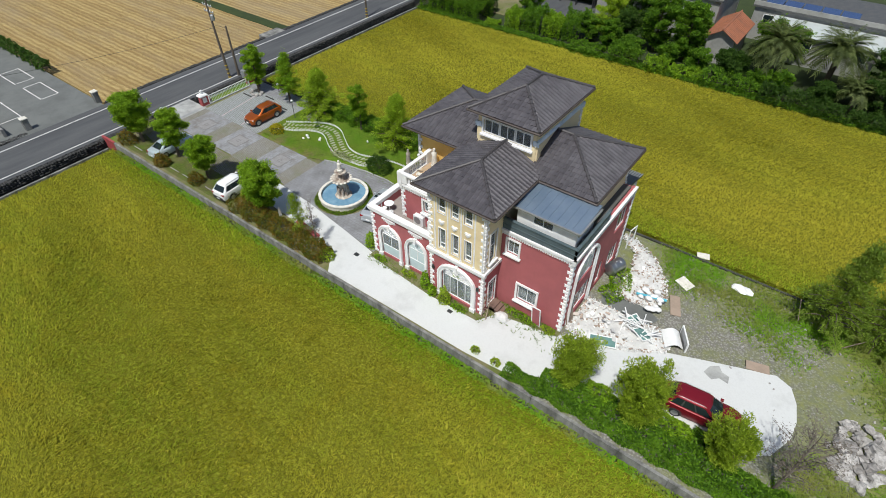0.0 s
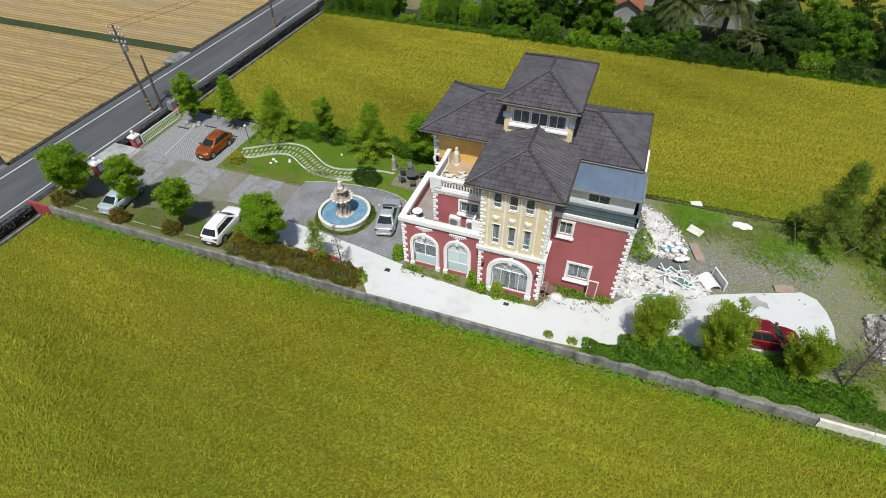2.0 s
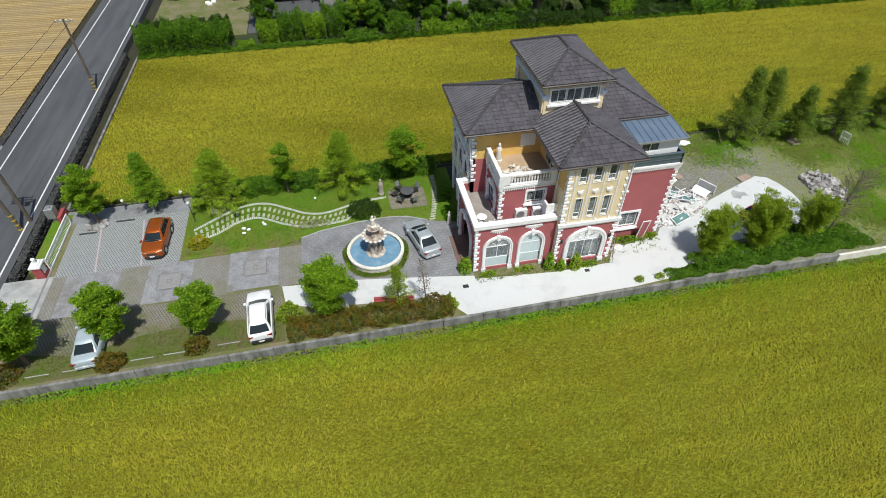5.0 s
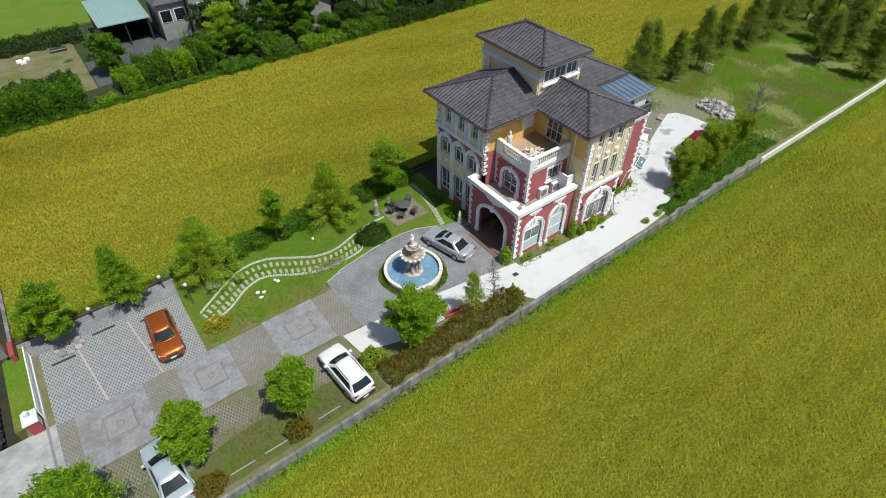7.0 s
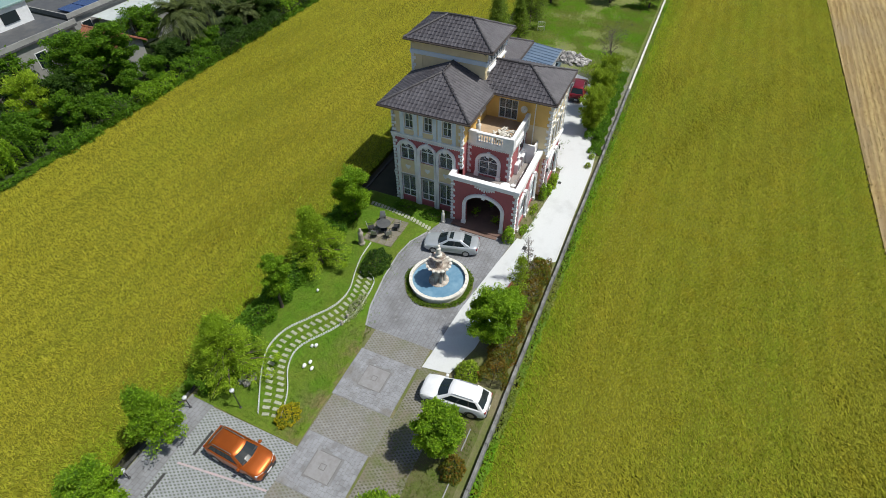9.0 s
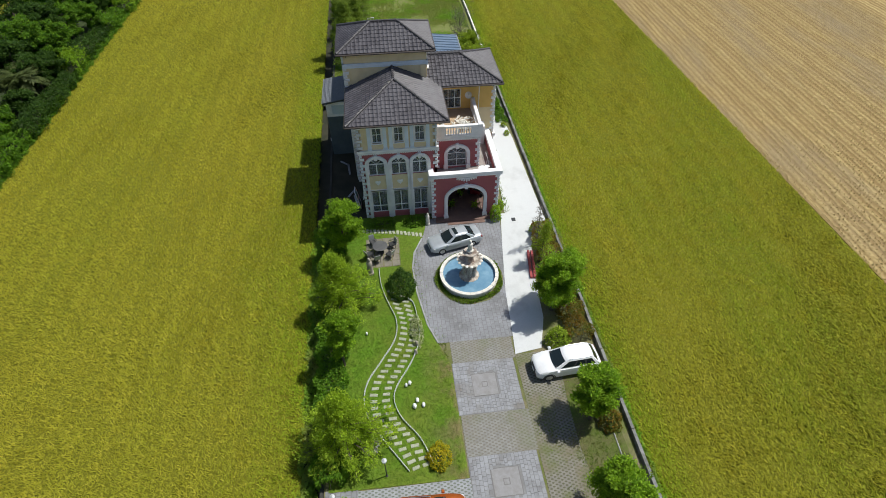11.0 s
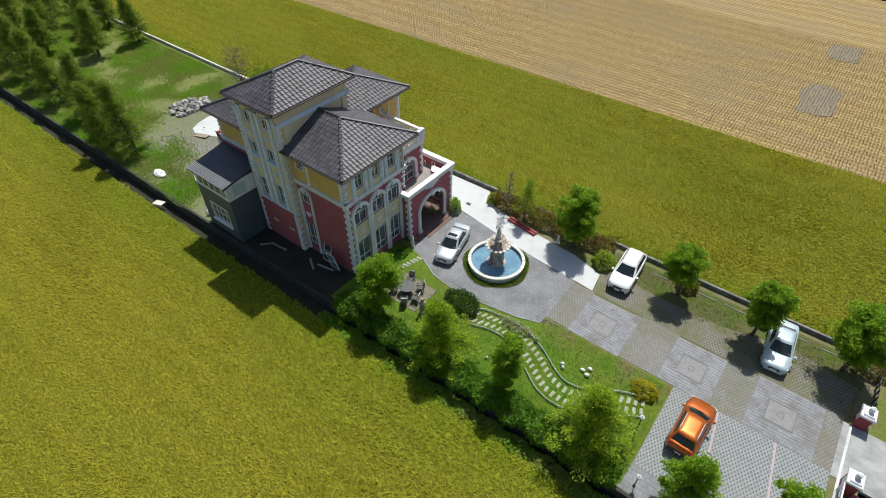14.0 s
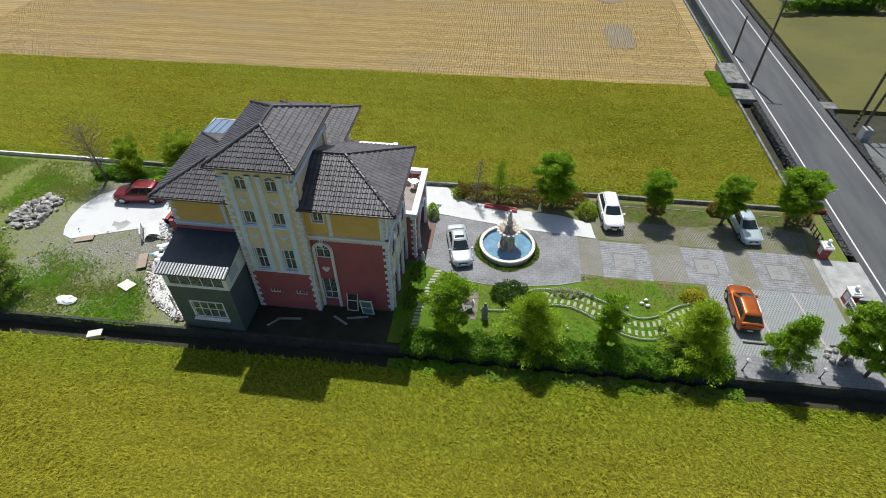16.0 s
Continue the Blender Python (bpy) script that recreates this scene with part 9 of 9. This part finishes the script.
hedge("yard_shrubs", [(-57.5, 92.6), (-50.0, 93.0), (-42.5, 92.8)], 2.2, 1.8, "leaf_dark", 694, "dark green shrubs behind the neighbouring lawn", 420, 0.16, True).location = (0, 0, -0.35)
single("neighbour_lawn", G().prism([(-58.2, 76.0), (-44.3, 76.0), (-44.3, 92.5), (-58.2, 92.5)], -0.96, -0.33), "yard_soil", "dull grass lawn behind the tall hedge", "lawn", kind="structure")
single("pond_cover", G().soft(-47.2, -45.2, 89.9, 90.8, -0.35, 0.05, 0.08), "dark_metal", "dark flat cover on the neighbouring lawn", "cover")
for dx, dy in ((0, 0), (0.9, 0.3), (0.4, -0.6)):
    single("pale_sack", G().soft(-51.3 + dx, -50.6 + dx, 89.1 + dy, 89.6 + dy, -0.35, 0.05, 0.12), "frame_white", "pale sack lying on the neighbouring lawn", "sack", group="sacks on the lawn")
vrng = random.Random(705)
x0 = -30.6
k = 0
while x0 < 62:
    long, high = vrng.uniform(2.0, 5.5), vrng.uniform(0.9, 2.3)
    y0 = 71.7 + vrng.uniform(-0.3, 0.5)
    hedge("belt_shrubs", [(x0, y0), (x0 + long * 0.5, y0 + vrng.uniform(-0.3, 0.4)), (x0 + long, y0 + vrng.uniform(-0.3, 0.5))], vrng.uniform(2.0, 3.2), high, vrng.choice(("leaf_wood", "leaf_wood", "leaf_dark", "leaf_wood", "leaf_fresh")), 700 + k, "tangle of green shrubs along the field", 420, 0.15, True).location = (0, 0, -0.45)
    x0 += long + vrng.choice((0.0, 0.0, 0.3, 0.9))
    k += 1
BELT = "trees of the far belt"
for k, (x, y, h, s, leaf) in enumerate(((-41.6, 79.0, 5.4, 2.0, "leaf_wood"), (-27.8, 76.6, 6.4, 2.3, "leaf_cypress"), (-21.0, 77.2, 8.2, 2.7, "leaf_wood"), (-16.5, 76.6, 7.8, 2.5, "leaf_wood"), (-24.6, 76.0, 5.2, 2.2, "leaf_dark"), (-10.2, 74.8, 3.4, 1.9, "leaf_dark"), (8.5, 77.5, 5.0, 2.4, "leaf_dark"), (13, 78, 6.0, 2.8, "leaf_wood"), (18, 77, 6.0, 2.8, "leaf_dark"), (24, 78, 6.5, 3.0, "leaf_wood"), (30, 77, 6.0, 2.8, "leaf_wood"), (36, 78, 6.5, 3.0, "leaf_dark"), (43, 78, 6.5, 3.0, "leaf_wood"), (50, 78, 6.5, 3.0, "leaf_wood"), (57, 78, 6.5, 3.0, "leaf_dark"))):
    tree("belt_tree", x, y, h, s, "round", leaf, 720 + k, "broad dark green tree in the far belt", 200 if h > 7 else 130, 34, 0.27, 0.1, 0.16, BELT, -0.45)


brng = random.Random(790)
for k in range(6, 30):
    x = -53.6 + k * 3.9 + brng.uniform(-1.2, 1.2)
    if -23 < x < 6:
        tree("belt_tree", x, 73.4 + brng.uniform(0, 0.9), brng.uniform(1.9, 3.0), brng.uniform(1.2, 1.7), "round", brng.choice(("leaf_wood", "leaf_dark")), 850 + k, "low bushy tree at the field's edge", 80, 28, 0.26, 0.1, 0.1, BELT, -0.45)
        continue
    tree("belt_tree", x, 73.6 + brng.uniform(0, 2.2), brng.uniform(2.8, 5.2), brng.uniform(1.5, 2.3), "round", brng.choice(("leaf_wood", "leaf_wood", "leaf_dark", "leaf_wood")), 850 + k, "bushy green tree at the field's edge", 90, 28, 0.26, 0.1, 0.13, BELT, -0.45)
for k in range(36):
    x, y = -52 + k * 3.4 + brng.uniform(-1.0, 1.0), 81.5 + brng.uniform(0, 3.5) + (9.0 if k % 3 == 0 else 0.0)
    if -22 < x < 5 and y > 84 or x < -29:
        continue
    tree("belt_tree", x, y, brng.uniform(4.5, 7.0), brng.uniform(2.0, 2.8), "round", brng.choice(("leaf_wood", "leaf_dark")), 800 + k, "broad dark green tree in the far belt", 90, 26, 0.32, 0.12, 0.16, BELT, -0.45)


def palm(x, y, h, seed, label):
    rng = random.Random(seed)
    top = thing("palm", label, "palm tree", pose(x, y, -0.45), "palms")
    part("trunk", G().lathe([(0.42, 0), (0.36, 0.3), (0.32, h * 0.5), (0.36, h * 0.9), (0.3, h)], 12, wobble=0.05), "bark", top)
    arr = []
    for i in range(110):
        a, el = i * 2.4, rng.uniform(-0.1, 1.45)
        L3 = rng.uniform(3.0, 3.8) * (1.0 if h > 3 else 0.75)
        rib = []
        for t in np.linspace(0, 1, 9).tolist():
            r = L3 * t * math.cos(el * (1 - 0.4 * t))
            zz = h + L3 * (t * math.sin(el) - 0.62 * t * t * (1.1 - 0.4 * el))
            rib.append(np.array((r * math.cos(a), r * math.sin(a), zz)))
        side_v = np.array((-math.sin(a), math.cos(a), 0.0))
        for j in range(8):
            p, q = rib[j], rib[j + 1]
            for s in (-1, 1):
                for f in (0.0, 0.5):
                    b0 = p + (q - p) * f
                    wid = 0.7 * (1 - 0.55 * j / 8)
                    arr.append([b0, b0 + (q - p) * 0.3, b0 + side_v * s * wid + (q - p) * 0.9 - np.array((0, 0, 0.16)), b0 + side_v * s * wid * 0.5 + (q - p) * 0.35])
    quads_object("fronds", np.array(arr), "leaf_palm", top)


palm(-6.0, 76.2, 5.2, 1, "date palm with drooping grey-green fronds")
palm(0.2, 78.0, 5.2, 2, "date palm with drooping grey-green fronds")
palm(3.7, 74.6, 2.4, 3, "short date palm with spreading fronds")


def building(name, x0, x1, y0, y1, h, wall_mat, roof_mat, label, pitch=0.0, windows=3):
    top = thing(name, label, "building")
    part("wall", G().box(x0, x1, y0, y1, -0.6, h), wall_mat, top)
    if pitch:
        o = 0.5
        hh = (y1 - y0) / 2 + o
        zr = h + hh * pitch
        ym = (y0 + y1) / 2
        vs = [(x0 - o, y0 - o, h), (x1 + o, y0 - o, h), (x1 + o, y1 + o, h), (x0 - o, y1 + o, h), (x0 + hh * 0.6, ym, zr), (x1 - hh * 0.6, ym, zr)]
        roof_o = part("roof", G().add(vs, [(0, 1, 5, 4), (1, 2, 5), (2, 3, 4, 5), (3, 0, 4), (3, 2, 1, 0)]), roof_mat, top)
        for k in range(int((x1 - x0) / 0.9)):
            xx = x0 + 0.45 + k * 0.9
            f0 = 0.03
            part("tile_rib", G().tube([(xx, y0 - o, h + f0), (min(max(xx, x0 + hh * 0.6), x1 - hh * 0.6), ym, zr + f0)], 0.06, 4), roof_mat, roof_o)
    else:
        part("roof", G().soft(x0 - 0.3, x1 + 0.3, y0 - 0.3, y1 + 0.3, h, h + 0.25, 0.05), roof_mat, top)
        part("parapet", G().box(x0 - 0.3, x1 + 0.3, y0 - 0.3, y0 - 0.15, h + 0.25, h + 0.8).box(x0 - 0.3, x0 - 0.15, y0 - 0.15, y1 + 0.3, h + 0.25, h + 0.8), wall_mat, top)
    for k in range(windows):
        cx = x0 + (k + 0.5) * (x1 - x0) / windows
        w = part("window", G().box(cx - 0.75, cx + 0.75, y0 - 0.06, y0 + 0.02, h * 0.45, h * 0.8), "frame_white", top)
        part("pane", G().box(cx - 0.65, cx + 0.65, y0 - 0.075, y0 - 0.055, h * 0.45 + 0.08, h * 0.8 - 0.08), "car_glass", w)
    return top


building("grey_house", -29.5, -15.4, 83.4, 96.0, 5.4, "far_wall", "grey_tiles", "grey two-storey house with a flat roof terrace", 0.0, 4)
upper = thing("roof_storey", "white set-back storey on the grey flat roof", "building")
part("wall", G().box(-21.5, -16.4, 88.8, 95.0, 5.6, 8.0), "frame_white", upper)
part("roof", G().soft(-21.8, -16.1, 88.5, 95.3, 8.0, 8.2, 0.05), "teal_sheet", upper)
part("window", G().box(-20.0, -18.0, 88.72, 88.82, 6.2, 7.4), "car_glass", upper)
for dx in (0.0, 1.3, 2.6):
    single("water_tank", G().lathe([(0.4, 0), (0.42, 0.1), (0.42, 0.9), (0.3, 1.1), (0.05, 1.15)], 14, -27.2 + dx, 91.0, 5.6), "tank_steel", "steel water tank on the grey flat roof", "tank", group="tanks on the roof")
building("grey_wing", -33.4, -29.7, 85.0, 91.0, 4.6, "far_wall", "grey_tiles", "grey wing with a dark tiled hip roof", 0.5, 2)
shed = thing("green_shed", "open shed with a sloping pale green metal roof", "shed")
part("roof", G().add([(-40.9, 86.3, 2.75), (-34.3, 86.3, 2.75), (-34.3, 94.6, 3.7), (-40.9, 94.6, 3.7), (-40.9, 86.3, 2.87), (-34.3, 86.3, 2.87), (-34.3, 94.6, 3.82), (-40.9, 94.6, 3.82)], [(3, 2, 1, 0), (4, 5, 6, 7), (0, 1, 5, 4), (1, 2, 6, 5), (2, 3, 7, 6), (3, 0, 4, 7)]), "teal_sheet", shed, "pale green sheet roof")
for k in range(12):
    part("roof_rib", G().tube([(-40.6 + k * 0.55, 86.3, 2.88), (-40.6 + k * 0.55, 94.6, 3.83)], 0.035, 4), "teal_sheet", shed)
part("back_wall", G().box(-40.7, -34.5, 94.2, 94.4, -0.6, 3.66), "dark_metal", shed)
part("side_wall", G().box(-40.7, -40.6, 86.8, 94.2, -0.6, 2.78), "dark_metal", shed)
part("side_wall", G().box(-34.6, -34.5, 86.8, 94.2, -0.6, 2.78), "dark_metal", shed)
for x in (-40.5, -37.6, -34.7):
    part("post", G().box(x - 0.07, x + 0.07, 86.5, 86.64, -0.6, 2.76), "dark_metal", shed)
cottage = thing("red_cottage", "small house with a weathered red tiled gable roof", "building")
part("wall", G().box(-14.6, -11.2, 78.0, 85.2, -0.6, 2.9), "far_wall", cottage)
part("gable", G().add([(-14.6, 78.0, 2.9), (-11.2, 78.0, 2.9), (-12.9, 78.0, 3.9), (-14.6, 78.2, 2.9), (-11.2, 78.2, 2.9), (-12.9, 78.2, 3.9)], [(0, 1, 2), (5, 4, 3), (0, 3, 4, 1), (1, 4, 5, 2), (2, 5, 3, 0)]), "far_wall", cottage)
for sx in (-1, 1):
    xe, xr = -12.9 + sx * 2.15, -12.9
    slope = part("roof_slope", G().add([(xe, 77.5, 2.72), (xe, 85.7, 2.72), (xr, 85.7, 4.0), (xr, 77.5, 4.0), (xe, 77.5, 2.84), (xe, 85.7, 2.84), (xr, 85.7, 4.12), (xr, 77.5, 4.12)], [(0, 1, 2, 3), (7, 6, 5, 4), (0, 4, 5, 1), (1, 5, 6, 2), (2, 6, 7, 3), (3, 7, 4, 0)]), "red_tiles", cottage, "weathered red tiles")
    for k in range(20):
        part("roof_tile", G().tube([(xe, 77.7 + k * 0.41, 2.86), (xr, 77.7 + k * 0.41, 4.14)], 0.07, 5), "red_tiles", slope)
part("ridge", G().tube([(-12.9, 77.4, 4.14), (-12.9, 85.8, 4.14)], 0.12, 6), "red_tiles", cottage)
building("sheet_house", -8.6, 4.0, 83.6, 88.6, 3.4, "far_wall", "white_sheet", "long low house with a bleached sheet roof", 0.1, 4)
building("solar_house", -12.0, 5.0, 89.4, 99.0, 3.95, "far_wall", "grey_tiles", "house with blue solar panels on its flat roof", 0.0, 4)
solar = thing("solar_array", "blue solar panels in frames on a roof", "solar panels")
for k in range(5):
    panel = part("panel", G().soft(-11.0 + k * 2.3, -8.85 + k * 2.3, 89.4, 92.4, 4.45, 4.55, 0.02), "solar_blue", solar)
    part("panel_frame", G().box(-11.0 + k * 2.3, -8.85 + k * 2.3, 89.3, 89.4, 4.4, 4.6), "galvanised", panel)
    part("leg", G().box(-10.9 + k * 2.3, -10.8 + k * 2.3, 89.5, 89.6, 4.2, 4.45), "galvanised", solar)
single("courtyard", G().prism([(-44.2, 76.2), (-41.0, 76.2), (-40.0, 80.0), (-29.6, 80.0), (-29.6, 88.4), (-41.0, 88.4), (-44.2, 84.0)], -0.95, -0.3), "asphalt", "grey courtyard before the neighbouring houses", "courtyard", kind="structure")
building("red_roof_house", -88, -76, -44, -36.5, 3.4, "dark_metal", "red_sheet", "dark shed with a bright red sheet roof", 0.14, 3)
hedge("far_hedge", [(-72.5, -33.2), (-80, -34.8), (-90, -36.0)], 1.4, 1.5, "leaf_wood", 740, "dark green hedge before the red-roofed shed", 300, 0.2, True)
building("west_depot", -110, -72, -62, -50, 4.0, "far_wall", "dark_metal", "dark long shed beyond the far field", 0.0, 6)
building("road_house", -52, -30, -82, -74, 4.0, "far_wall", "grey_tiles", "grey roadside building beyond the harvested field", 0.0, 5)
single("far_road", G().prism([(-57, -73.5), (190, -73.5), (190, -66.5), (-57, -66.5)], -0.8, -0.45), "asphalt", "grey road beyond the harvested field", "road", kind="structure")


# ---- single roof tiles, last ----
for vs, fs, roof_ob in SINGLES:
    part("roof_tile", G().add(vs, fs), "roof_tile_single", roof_ob)

# ---- stones of the drive panels ----
STONE_MESHES = []
srng = random.Random(77)
for k in range(6):
    e = [srng.uniform(-0.012, 0.012) for _ in range(8)]
    b = 0.02
    lo = [(-0.5 + e[0], -0.5 + e[1]), (0.5 + e[2], -0.5 + e[3]), (0.5 + e[4], 0.5 + e[5]), (-0.5 + e[6], 0.5 + e[7])]
    vs = [(x, y, -0.03) for x, y in lo] + [(x, y, 0.006) for x, y in lo] + [(x * (1 - 2 * b), y * (1 - 3 * b), 0.014) for x, y in lo]
    sg = G().add(vs, [(8, 9, 10, 11)] + [(r + i, r + (i + 1) % 4, r + 4 + (i + 1) % 4, r + 4 + i) for r in (0, 4) for i in range(4)])
    STONE_MESHES.append(sg.mesh("paving_stone", "paving_stone"))
for panel_ob, x0, x1, y0, y1, cx, cy in PANELS:
    r = 0.92
    y = y0 + 0.03
    while y < y1 - 0.12:
        rh = min(srng.choice((0.20, 0.23, 0.26)), y1 - 0.03 - y)
        x = x0 + 0.03
        while x < x1 - 0.1:
            rw = srng.uniform(0.2, 0.38)
            if x1 - 0.03 - (x + rw) < 0.16:
                rw = x1 - 0.03 - x
            mx, my = x + rw / 2, y + rh / 2
            if not (abs(mx - cx) < r and abs(my - cy) < r):
                repeat("paving_stone", srng.choice(STONE_MESHES), panel_ob, Matrix.Translation((mx, my, 0.02 + srng.uniform(-0.002, 0.003))) @ Matrix.Diagonal((rw - 0.022, rh - 0.022, 1, 1)))
            x += rw
        y += rh
    rim = G()
    for q in (r - 0.06, 0.2):
        for bx in ((cx - q, cx + q, cy - q, cy - q + 0.05), (cx - q, cx + q, cy + q - 0.05, cy + q), (cx - q, cx - q + 0.05, cy - q + 0.05, cy + q - 0.05), (cx + q - 0.05, cx + q, cy - q + 0.05, cy + q - 0.05)):
            rim.box(*bx, -0.1, 0.034)
    part("medallion", G().box(cx - r + 0.06, cx + r - 0.06, cy - r + 0.06, cy + r - 0.06, -0.1, 0.03), "medallion", panel_ob, "square brownish stone medallion")
    part("medallion_border", rim, "medallion_edge", panel_ob, "dark stone border")
